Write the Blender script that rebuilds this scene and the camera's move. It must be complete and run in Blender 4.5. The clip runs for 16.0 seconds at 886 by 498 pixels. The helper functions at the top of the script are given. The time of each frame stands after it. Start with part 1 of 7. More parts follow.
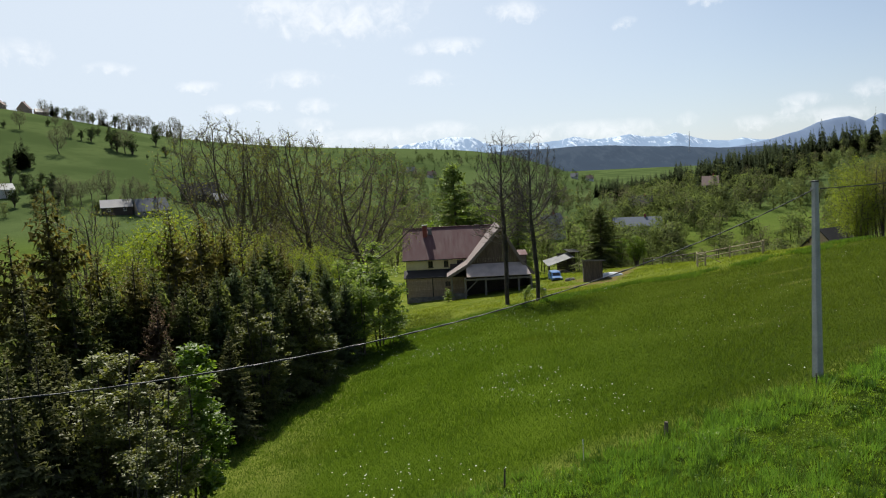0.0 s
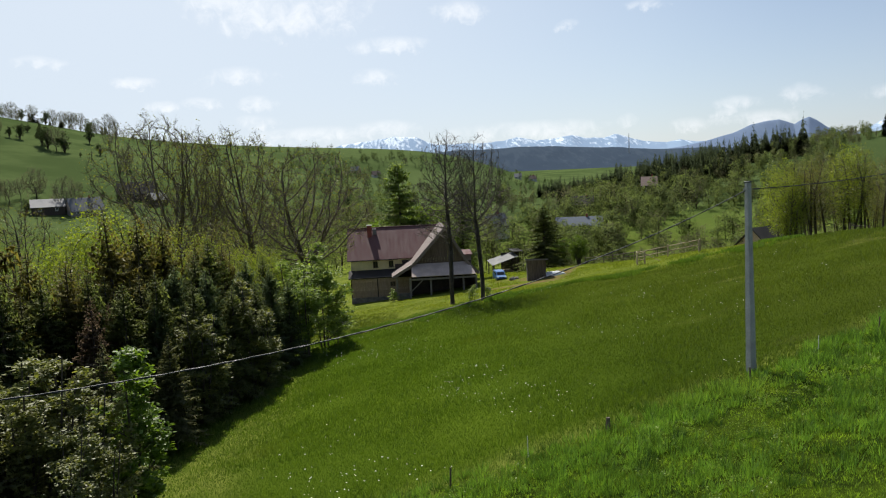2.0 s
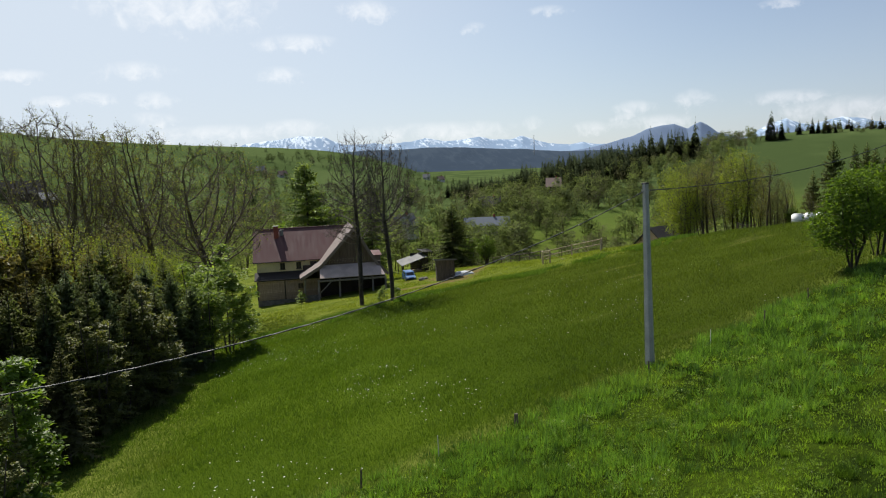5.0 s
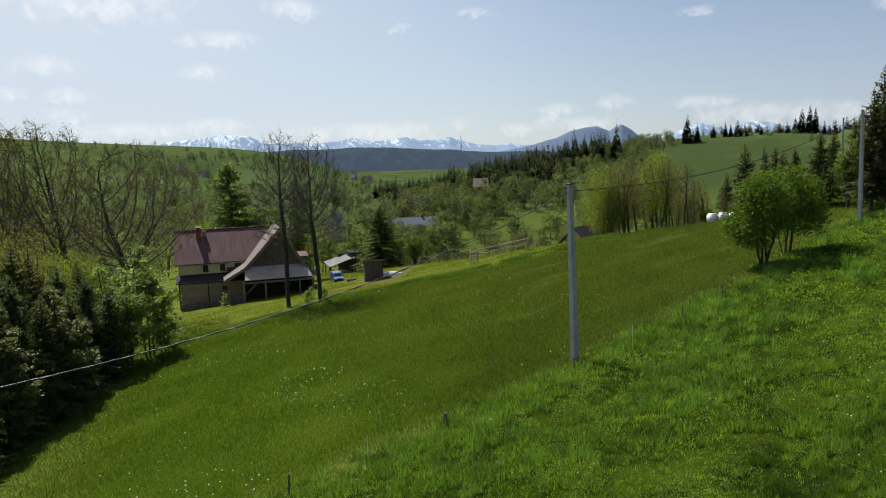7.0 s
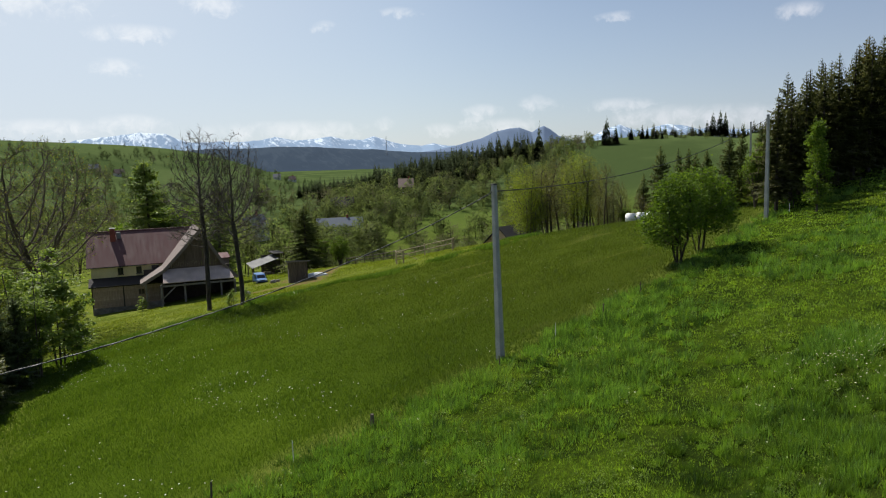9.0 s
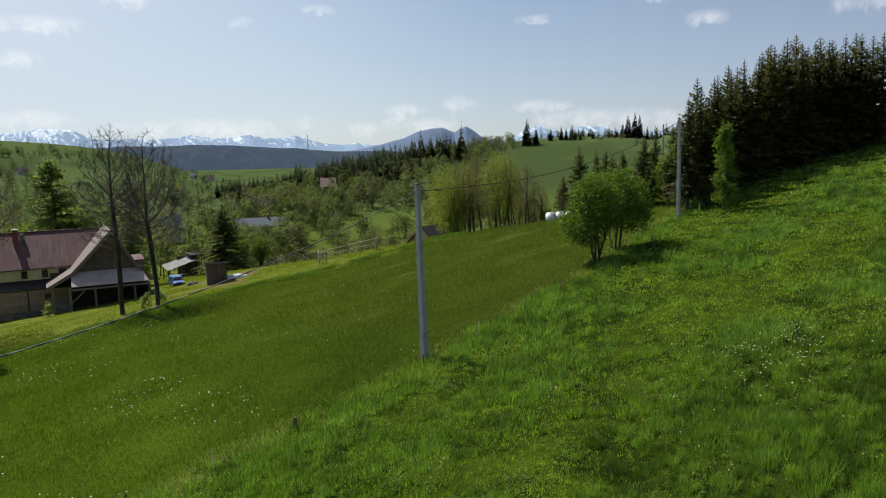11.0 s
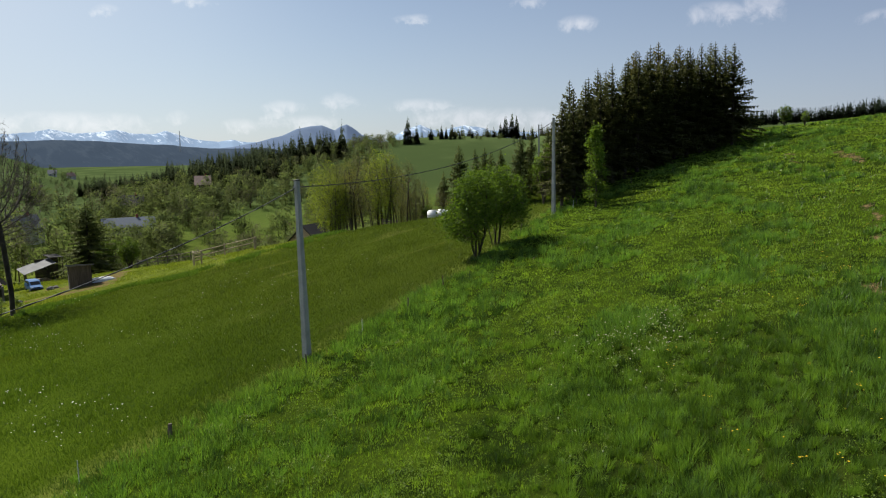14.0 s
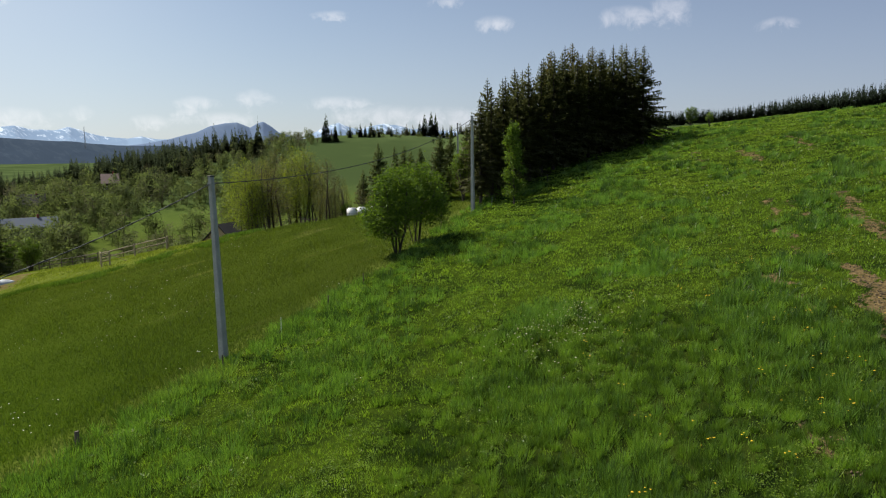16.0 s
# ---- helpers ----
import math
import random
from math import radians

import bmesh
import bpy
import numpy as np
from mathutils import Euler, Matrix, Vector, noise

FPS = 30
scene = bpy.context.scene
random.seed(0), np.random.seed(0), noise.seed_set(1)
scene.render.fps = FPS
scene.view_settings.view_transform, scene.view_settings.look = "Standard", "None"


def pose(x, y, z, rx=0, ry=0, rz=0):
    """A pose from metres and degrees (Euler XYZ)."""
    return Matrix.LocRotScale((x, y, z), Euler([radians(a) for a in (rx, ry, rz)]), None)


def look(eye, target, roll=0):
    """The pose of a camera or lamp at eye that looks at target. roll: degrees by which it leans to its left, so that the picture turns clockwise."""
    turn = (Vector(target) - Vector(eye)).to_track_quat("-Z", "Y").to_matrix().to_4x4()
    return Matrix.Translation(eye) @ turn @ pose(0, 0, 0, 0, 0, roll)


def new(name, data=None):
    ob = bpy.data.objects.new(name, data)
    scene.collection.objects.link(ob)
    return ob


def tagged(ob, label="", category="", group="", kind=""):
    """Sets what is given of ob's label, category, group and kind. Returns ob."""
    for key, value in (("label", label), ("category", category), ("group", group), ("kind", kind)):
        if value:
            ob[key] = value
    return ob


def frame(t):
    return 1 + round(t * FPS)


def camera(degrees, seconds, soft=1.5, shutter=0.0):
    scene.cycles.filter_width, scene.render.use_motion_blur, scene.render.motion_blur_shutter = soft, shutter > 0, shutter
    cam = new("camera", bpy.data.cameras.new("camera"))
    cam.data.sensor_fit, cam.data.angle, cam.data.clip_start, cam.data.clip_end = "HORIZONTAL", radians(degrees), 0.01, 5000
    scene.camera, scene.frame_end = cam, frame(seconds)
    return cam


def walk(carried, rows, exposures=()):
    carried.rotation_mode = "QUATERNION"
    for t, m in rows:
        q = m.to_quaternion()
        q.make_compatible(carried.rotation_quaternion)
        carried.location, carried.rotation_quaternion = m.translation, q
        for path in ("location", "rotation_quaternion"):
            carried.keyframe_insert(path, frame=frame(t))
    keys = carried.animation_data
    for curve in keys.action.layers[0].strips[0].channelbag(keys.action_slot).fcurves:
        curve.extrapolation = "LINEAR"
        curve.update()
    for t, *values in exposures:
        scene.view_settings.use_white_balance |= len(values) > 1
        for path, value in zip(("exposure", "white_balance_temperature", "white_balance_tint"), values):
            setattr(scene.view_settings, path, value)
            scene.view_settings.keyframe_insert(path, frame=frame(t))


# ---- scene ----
cam = camera(62.8, 16.0, soft=1.1)
# seconds, yaw, pitch, roll, height: a drone that hovers and turns to its right
YAWS = [
    (0, -0.30, -5.71, 2.86, 10.00),
    (0.5, -1.37, -5.77, 2.82, 10.00),
    (1, -2.47, -5.82, 2.77, 10.00),
    (1.5, -3.55, -5.88, 2.72, 10.00),
    (2, -4.65, -5.93, 2.67, 10.00),
    (2.5, -5.76, -5.98, 2.62, 10.00),
    (3, -6.89, -6.03, 2.57, 10.00),
    (3.5, -8.04, -6.08, 2.52, 10.00),
    (4, -9.23, -6.12, 2.46, 10.00),
    (6.5, -16.05, -6.35, 2.16, 10.00),
    (7, -17.49, -6.40, 2.10, 10.00),
    (7.5, -18.93, -6.45, 2.03, 10.00),
    (8, -20.39, -6.49, 1.96, 10.00),
    (8.5, -21.85, -6.54, 1.89, 10.00),
    (9, -23.35, -6.59, 1.82, 10.00),
    (11.5, -30.91, -6.84, 1.47, 10.00),
    (12, -32.43, -6.89, 1.40, 10.00),
    (12.5, -33.98, -6.94, 1.33, 9.97),
    (13, -35.56, -7.00, 1.27, 9.95),
    (13.5, -37.10, -7.05, 1.20, 9.92),
    (14, -38.68, -7.11, 1.14, 9.89),
    (14.5, -40.28, -7.17, 1.09, 9.86),
    (15, -41.84, -7.22, 1.03, 9.84),
    (15.5, -43.39, -7.28, 0.98, 9.81),
    (16, -44.98, -7.34, 0.94, 9.78),
]
walk(cam, [(t, pose(0, 0, z, 90 + p, r, w)) for t, w, p, r, z in YAWS], exposures=[(0.0, 0.34), (4.0, 0.28), (8.0, 0.18), (16.0, 0.2)])

# ---------------------------------------------------------------- light
SUN_AZ, SUN_EL = radians(-14), radians(50)
to_sun = Vector((math.sin(SUN_AZ) * math.cos(SUN_EL), math.cos(SUN_AZ) * math.cos(SUN_EL), math.sin(SUN_EL)))
sun = new("sun", bpy.data.lights.new("sun", "SUN"))
sun.data.energy, sun.data.angle, sun.data.color = 5.0, radians(0.6), (1.0, 0.95, 0.86)
sun.matrix_world = look(to_sun * 50, (0, 0, 0))


# ---------------------------------------------------------------- node helpers
class Nodes:
    """Short hand for building a node tree."""

    def __init__(self, tree):
        self.tree = tree
        tree.nodes.clear()

    def add(self, kind):
        return self.tree.nodes.new(kind)

    def link(self, a, b):
        self.tree.links.new(a, b)

    def put(self, socket, value):
        if isinstance(value, bpy.types.NodeSocket):
            self.link(value, socket)
        else:
            socket.default_value = value

    def math(self, op, a, b=0.0, c=None, clamp=False):
        n = self.add("ShaderNodeMath")
        n.operation, n.use_clamp = op, clamp
        self.put(n.inputs[0], a)
        self.put(n.inputs[1], b)
        if c is not None:
            self.put(n.inputs[2], c)
        return n.outputs[0]

    def vmath(self, op, a, b):
        n = self.add("ShaderNodeVectorMath")
        n.operation = op
        self.put(n.inputs[0], a)
        self.put(n.inputs[1], b)
        return n.outputs["Value"] if op in ("DOT_PRODUCT", "LENGTH", "DISTANCE") else n.outputs[0]

    def noise(self, vector, scale, detail=4.0, rough=0.55, distortion=0.0):
        n = self.add("ShaderNodeTexNoise")
        self.link(vector, n.inputs["Vector"])
        n.inputs["Scale"].default_value = scale
        n.inputs["Detail"].default_value = detail
        n.inputs["Roughness"].default_value = rough
        n.inputs["Distortion"].default_value = distortion
        return n.outputs["Fac"]

    def range(self, value, lo, hi, to_lo=0.0, to_hi=1.0, smooth=True):
        n = self.add("ShaderNodeMapRange")
        n.interpolation_type = "SMOOTHSTEP" if smooth else "LINEAR"
        self.put(n.inputs["Value"], value)
        for key, v in (("From Min", lo), ("From Max", hi), ("To Min", to_lo), ("To Max", to_hi)):
            n.inputs[key].default_value = v
        return n.outputs["Result"]

    def mix(self, fac, a, b, blend="MIX"):
        n = self.add("ShaderNodeMix")
        n.data_type, n.blend_type = "RGBA", blend
        self.put(n.inputs["Factor"], fac)
        for key, v in ((6, a), (7, b)):
            self.put(n.inputs[key], (*v, 1.0) if isinstance(v, tuple) and len(v) == 3 else v)
        return n.outputs[2]

    def attr(self, name, out="Fac"):
        n = self.add("ShaderNodeAttribute")
        n.attribute_name = name
        return n.outputs[out]

    def position(self):
        return self.add("ShaderNodeNewGeometry").outputs["Position"]

    def obj(self):
        return self.add("ShaderNodeTexCoord").outputs["Object"]

    def island(self):
        return self.add("ShaderNodeNewGeometry").outputs["Random Per Island"]

    def object_random(self):
        return self.add("ShaderNodeObjectInfo").outputs["Random"]

    def bump(self, height, strength, distance):
        n = self.add("ShaderNodeBump")
        n.inputs["Strength"].default_value = strength
        n.inputs["Distance"].default_value = distance
        self.link(height, n.inputs["Height"])
        return n.outputs["Normal"]


# ---------------------------------------------------------------- sky
def build_sky():
    world = bpy.data.worlds.new("sky")
    scene.world = world
    world.use_nodes = True
    n = Nodes(world.node_tree)
    sky = n.add("ShaderNodeTexSky")
    sky.sky_type = "NISHITA"
    sky.sun_disc, sky.sun_elevation, sky.sun_rotation = False, SUN_EL, SUN_AZ
    sky.air_density, sky.dust_density, sky.ozone_density, sky.altitude = 1.0, 1.0, 1.0, 800
    way = n.add("ShaderNodeTexCoord").outputs["Generated"]
    sep = n.add("ShaderNodeSeparateXYZ")
    n.link(way, sep.inputs[0])
    up = sep.outputs[2]
    # fair-weather clouds: bearing, height over the horizon, half width, half height, in degrees
    low_clouds = [
        (-29.0, 9.7, 1.5, 0.71), (-23.8, 8.7, 1.4, 0.4), (-17.7, 7.5, 1.2, 0.31), (-10.5, 7.9, 1.9, 0.58), (-9.0, 5.9, 1.1, 0.49), (-16.1, 5.8, 1.3, 0.31),
        (-13.1, 6.0, 1.2, 0.36), (-9.5, 4.5, 1.5, 0.45), (-5.0, 3.4, 3.8, 0.54), (0.3, 3.7, 1.9, 0.54), (-0.6, 7.6, 1.6, 0.54), (11.6, 3.0, 4.9, 0.62),
        (18.8, 3.2, 0.6, 0.58), (23.7, 2.7, 1.2, 0.49), (26.6, 4.1, 1.2, 0.45), (26.3, 3.5, 0.7, 0.4), (28.2, 2.9, 2.2, 0.49), (30.6, 4.4, 1.2, 0.62),
    ]
    other_clouds = [
        (36.9, 4.1, 2.0, 0.45), (40.7, 3.1, 3.3, 0.67), (44.8, 2.9, 3.1, 0.71), (36.9, 10.5, 1.2, 0.31), (45.8, 11.4, 1.0, 0.36), (49.2, 9.8, 1.1, 0.49),
        (58.9, 9.9, 1.5, 0.62), (61.9, 10.1, 1.2, 0.89), (69.3, 8.7, 0.9, 0.36), (14.5, 10.6, 0.8, 0.36), (-6.6, 12.3, 5.0, 1.43), (1.3, 9.9, 2.6, 0.54),
        (-11.2, 13.1, 2.6, 0.62), (6.2, 12.2, 1.8, 0.62), (20.5, 11.5, 1.6, 0.36), (-60, 8, 4, 1), (110, 9, 5, 1.2), (160, 12, 6, 2), (-120, 10, 5, 1.5),
    ]
    bearing = n.math("DEGREES", n.math("ARCTAN2", sep.outputs[0], sep.outputs[1]))
    lift = n.math("DEGREES", n.math("ARCSINE", up))
    puff = n.noise(way, 46.0, 8.0, 0.62, 0.4)
    ragged = n.noise(way, 15.0, 5.0, 0.55, 0.3)
    bearing = n.math("MULTIPLY_ADD", n.math("SUBTRACT", ragged, 0.5), 3.2, bearing)
    lift = n.math("MULTIPLY_ADD", n.math("SUBTRACT", puff, 0.5), 1.3, lift)
    near = None
    for az, el, w, h in low_clouds + other_clouds:
        a = n.math("MULTIPLY_ADD", bearing, 1 / (1.25 * w), -az / (1.25 * w))
        e = n.math("MULTIPLY_ADD", lift, 1 / (1.25 * h), -el / (1.25 * h))
        d = n.math("MULTIPLY_ADD", a, a, n.math("MULTIPLY", e, e))
        near = d if near is None else n.math("MINIMUM", near, d)
    body = n.math("ADD", n.math("SUBTRACT", 1.0, near), n.math("MULTIPLY", n.math("SUBTRACT", puff, 0.5), 4.5))
    cover = n.math("MULTIPLY", n.range(body, -0.4, 2.2), 0.62, clamp=True)
    # white summer haze, thickest at the horizon and under the sun
    toward = n.vmath("DOT_PRODUCT", way, (math.sin(SUN_AZ - 0.5), math.cos(SUN_AZ - 0.5), 0.35))
    colour = n.mix(n.range(toward, 0.25, 1.0, 0.0, 0.8), sky.outputs[0], (7.9, 8.7, 9.6))
    colour = n.mix(n.range(up, 0.30, 0.0, 0.12, 0.55, False), colour, (6.5, 7.4, 8.5))
    colour = n.mix(cover, colour, (10.6, 10.8, 11.0))
    # the sky is deeper away from the sun
    colour = n.mix(1.0, colour, n.mix(n.range(toward, -0.5, 0.5, 0.0, 1.0, False), (0.75, 0.75, 0.84), (1.0, 1.0, 1.0)), "MULTIPLY")
    back = n.add("ShaderNodeBackground")
    n.link(colour, back.inputs["Color"])
    back.inputs["Strength"].default_value = 0.081
    n.link(back.outputs[0], n.add("ShaderNodeOutputWorld").inputs[0])


build_sky()


# ---------------------------------------------------------------- materials
def material(name, build):
    m = bpy.data.materials.new(name)
    m.use_nodes = True
    n = Nodes(m.node_tree)
    shader = n.add("ShaderNodeBsdfPrincipled")
    n.link(shader.outputs[0], n.add("ShaderNodeOutputMaterial").inputs[0])
    build(n, shader.inputs)
    return m


def plain(name, colour, rough=0.8, metal=0.0, scale=6.0, vary=0.25, bump=0.2, dist=0.01, streak=None):
    """A surface of one colour with grain and stains at two scales."""

    def build(n, s):
        pos = n.obj()
        if streak:
            mp = n.add("ShaderNodeMapping")
            mp.inputs["Scale"].default_value = streak
            n.link(pos, mp.inputs["Vector"])
            pos = mp.outputs[0]
        fine, wide = n.noise(pos, scale * 6, 5.0, 0.65), n.noise(pos, scale * 0.6, 3.0)
        dark = tuple(c * (1 - vary) for c in colour)
        light = tuple(min(1.0, c * (1 + vary)) for c in colour)
        c = n.mix(n.range(wide, 0.3, 0.7), dark, light)
        c = n.mix(n.range(fine, 0.3, 0.75, 0.0, 0.6), c, tuple(x * (1 - 1.6 * vary) if vary < 0.6 else x * 0.1 for x in colour))
        n.link(c, s["Base Color"])
        n.link(n.range(wide, 0.2, 0.8, max(0.05, rough - 0.1), min(1.0, rough + 0.1)), s["Roughness"])
        s["Metallic"].default_value = metal
        if bump:
            n.link(n.bump(fine, bump, dist), s["Normal"])

    return material(name, build)


def leaf_material(name, dark, light, through_light, spread=1.0, patch=0.6, glow=0.45, gloss=0.03, lit_shoots=0.0, bud=None):
    """Leaves: colour differs from leaf to leaf and from tree to tree; light comes through them. Bough tips can be
    paler, as new growth and as light painted on the outer crown. bud: the hue of trees not yet in leaf.
    """
    m = bpy.data.materials.new(name)
    m.use_nodes = True
    n = Nodes(m.node_tree)
    tone = n.math("ADD", n.math("MULTIPLY", n.island(), 0.55 * spread), n.math("MULTIPLY", n.object_random(), 0.25))
    tone = n.math("ADD", tone, n.math("MULTIPLY", n.range(n.noise(n.position(), patch, 3.0), 0.3, 0.7), 0.3), clamp=True)
    if lit_shoots:
        tone = n.math("ADD", n.math("MULTIPLY", tone, 1 - lit_shoots), n.math("MULTIPLY", n.attr("tip"), lit_shoots), clamp=True)
    if bud:
        hue = n.attr("tint")
        tone = n.math("ADD", n.math("MULTIPLY", tone, 0.55), n.math("MULTIPLY", hue, 0.45), clamp=True)
    c = n.mix(tone, dark, light)
    if bud:
        c = n.mix(n.range(hue, 0.15, 0.55, 1.0, 0.0), c, bud)
    d, tr, gl = n.add("ShaderNodeBsdfDiffuse"), n.add("ShaderNodeBsdfTranslucent"), n.add("ShaderNodeBsdfGlossy")
    n.link(c, d.inputs["Color"])
    n.link(n.mix(1.0, c, through_light, "MULTIPLY"), tr.inputs["Color"])
    gl.inputs["Roughness"].default_value = 0.45
    a, b = n.add("ShaderNodeMixShader"), n.add("ShaderNodeMixShader")
    a.inputs[0].default_value = glow
    n.link(d.outputs[0], a.inputs[1])
    n.link(tr.outputs[0], a.inputs[2])
    b.inputs[0].default_value = gloss
    n.link(a.outputs[0], b.inputs[1])
    n.link(gl.outputs[0], b.inputs[2])
    n.link(b.outputs[0], n.add("ShaderNodeOutputMaterial").inputs[0])
    return m


def wood_material(name, dark, light, scale=(14, 14, 1.2)):
    def build(n, s):
        mp = n.add("ShaderNodeMapping")
        mp.inputs["Scale"].default_value = scale
        n.link(n.obj(), mp.inputs["Vector"])
        grain = n.noise(mp.outputs[0], 1.0, 6.0, 0.65)
        c = n.mix(n.range(grain, 0.3, 0.7), dark, light)
        c = n.mix(n.math("MULTIPLY", n.object_random(), 0.45), c, tuple(x * 0.6 for x in dark))
        n.link(c, s["Base Color"])
        s["Roughness"].default_value = 0.85
        n.link(n.bump(grain, 0.4, 0.01), s["Normal"])

    return material(name, build)


M_BARK = plain("bark", (0.085, 0.068, 0.05), 0.9, scale=3.0, vary=0.4, bump=0.6, dist=0.03)
M_ASH = plain("grey_ash_bark", (0.11, 0.092, 0.074), 0.9, scale=3.0, vary=0.35, bump=0.5, dist=0.02)
M_TWIG = plain("twig_bark", (0.115, 0.09, 0.066), 0.9, scale=3.0, vary=0.3, bump=0.0)
M_SPRUCE = leaf_material("spruce_needles", (0.064, 0.086, 0.038), (0.265, 0.280, 0.090), (1.0, 1.1, 0.6), 0.5, gloss=0.012, lit_shoots=0.45, glow=0.6)
M_SPRUCE_RUST = leaf_material("rusty_spruce_needles", (0.074, 0.078, 0.030), (0.285, 0.258, 0.082), (1.1, 1.0, 0.5), 0.5, gloss=0.012, lit_shoots=0.45, glow=0.6)
M_SPRUCE_DARK = leaf_material("old_spruce_needles", (0.050, 0.060, 0.026), (0.215, 0.216, 0.080), (1.0, 1.05, 0.6), 0.5, gloss=0.012, lit_shoots=0.5)
M_PINE = leaf_material("pine_needles", (0.078, 0.108, 0.056), (0.25, 0.31, 0.14), (1.0, 1.05, 0.7), 0.5, gloss=0.012, lit_shoots=0.45, glow=0.6)
M_DEAD = leaf_material("dry_brown_needles", (0.11, 0.085, 0.058), (0.27, 0.20, 0.13), (1.0, 0.9, 0.7), 0.6, gloss=0.0, lit_shoots=0.3, glow=0.4)
M_LARCH = leaf_material("larch_needles", (0.155, 0.205, 0.066), (0.33, 0.41, 0.13), (1.2, 1.25, 0.6), glow=0.6)
M_LEAF = leaf_material("spring_leaves", (0.072, 0.128, 0.018), (0.20, 0.29, 0.05), (1.3, 1.35, 0.5), glow=0.55)
M_LEAF_BUSH = leaf_material("bush_leaves", (0.055, 0.100, 0.015), (0.165, 0.245, 0.043), (1.25, 1.3, 0.5), glow=0.5, gloss=0.01)
M_LEAF_YELLOW = leaf_material("young_yellow_leaves", (0.105, 0.142, 0.018), (0.26, 0.315, 0.050), (1.3, 1.3, 0.4), glow=0.55)
M_LEAF_GREY = leaf_material("silvery_rowan_leaves", (0.060, 0.084, 0.024), (0.26, 0.268, 0.088), (1.2, 1.2, 0.5), glow=0.45)
M_LEAF_BROWN = leaf_material("brown_buds", (0.095, 0.095, 0.035), (0.20, 0.205, 0.075), (1.2, 1.1, 0.5))
M_LEAF_PALE = leaf_material("pale_birch_leaves", (0.12, 0.18, 0.04), (0.30, 0.38, 0.10), (1.25, 1.3, 0.55), glow=0.55)
M_LEAF_OLIVE = leaf_material("olive_budding_leaves", (0.115, 0.125, 0.03), (0.25, 0.27, 0.07), (1.25, 1.2, 0.5), glow=0.55)
# haze over the distance is put into these four paler, greyer colours
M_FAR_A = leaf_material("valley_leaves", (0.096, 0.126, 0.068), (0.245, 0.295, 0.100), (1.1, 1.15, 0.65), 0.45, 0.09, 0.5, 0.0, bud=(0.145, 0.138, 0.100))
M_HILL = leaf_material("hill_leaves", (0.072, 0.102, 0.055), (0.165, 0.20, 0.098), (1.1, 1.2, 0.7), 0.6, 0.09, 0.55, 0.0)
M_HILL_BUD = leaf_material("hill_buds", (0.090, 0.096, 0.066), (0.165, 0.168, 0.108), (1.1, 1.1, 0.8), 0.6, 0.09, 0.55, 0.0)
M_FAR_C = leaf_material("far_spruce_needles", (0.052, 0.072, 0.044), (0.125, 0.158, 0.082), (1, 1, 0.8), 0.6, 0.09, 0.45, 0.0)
M_FAR_D = leaf_material("forest_needles", (0.020, 0.031, 0.022), (0.050, 0.068, 0.040), (1, 1, 0.8), 0.6, 0.09, 0.4, 0.0)


# ---------------------------------------------------------------- lie of the land
def soft(v, w):
    """A ramp that starts at 0 with a rounded knee of width w."""
    return w * np.logaddexp(0.0, np.asarray(v, float) / w)


def step(v, lo, hi):
    t = np.clip((np.asarray(v, float) - lo) / (hi - lo), 0, 1)
    return t * t * (3 - 2 * t)


def hill(x, y, cx, cy, sx, sy, top):
    return top * np.exp(-(((x - cx) / sx) ** 2) - ((y - cy) / sy) ** 2)


def fence_side(x, y):
    """Distance from the fence line between hay meadow (negative) and grazed slope (positive)."""
    x, y = np.asarray(x, float), np.asarray(y, float)
    line = 24.6 + 0.28 * x + 0.0031 * x * x
    return (line - y) * 0.93


def lush_part(x, y):
    """How far a place lies in the long grass of the lower slope."""
    d, az = np.hypot(x, y), np.degrees(np.arctan2(x, y))
    return (1 - step(d, 24, 33)) * step(az, 36, 56)


def pasture_edge(x):
    """Where the hay meadow ends and the grazed strip round the farm begins."""
    return np.interp(x, [-9, 0, 8, 13, 18, 23, 36, 42, 48], [66, 68, 71, 73, 71.5, 68.5, 69, 72, 95])


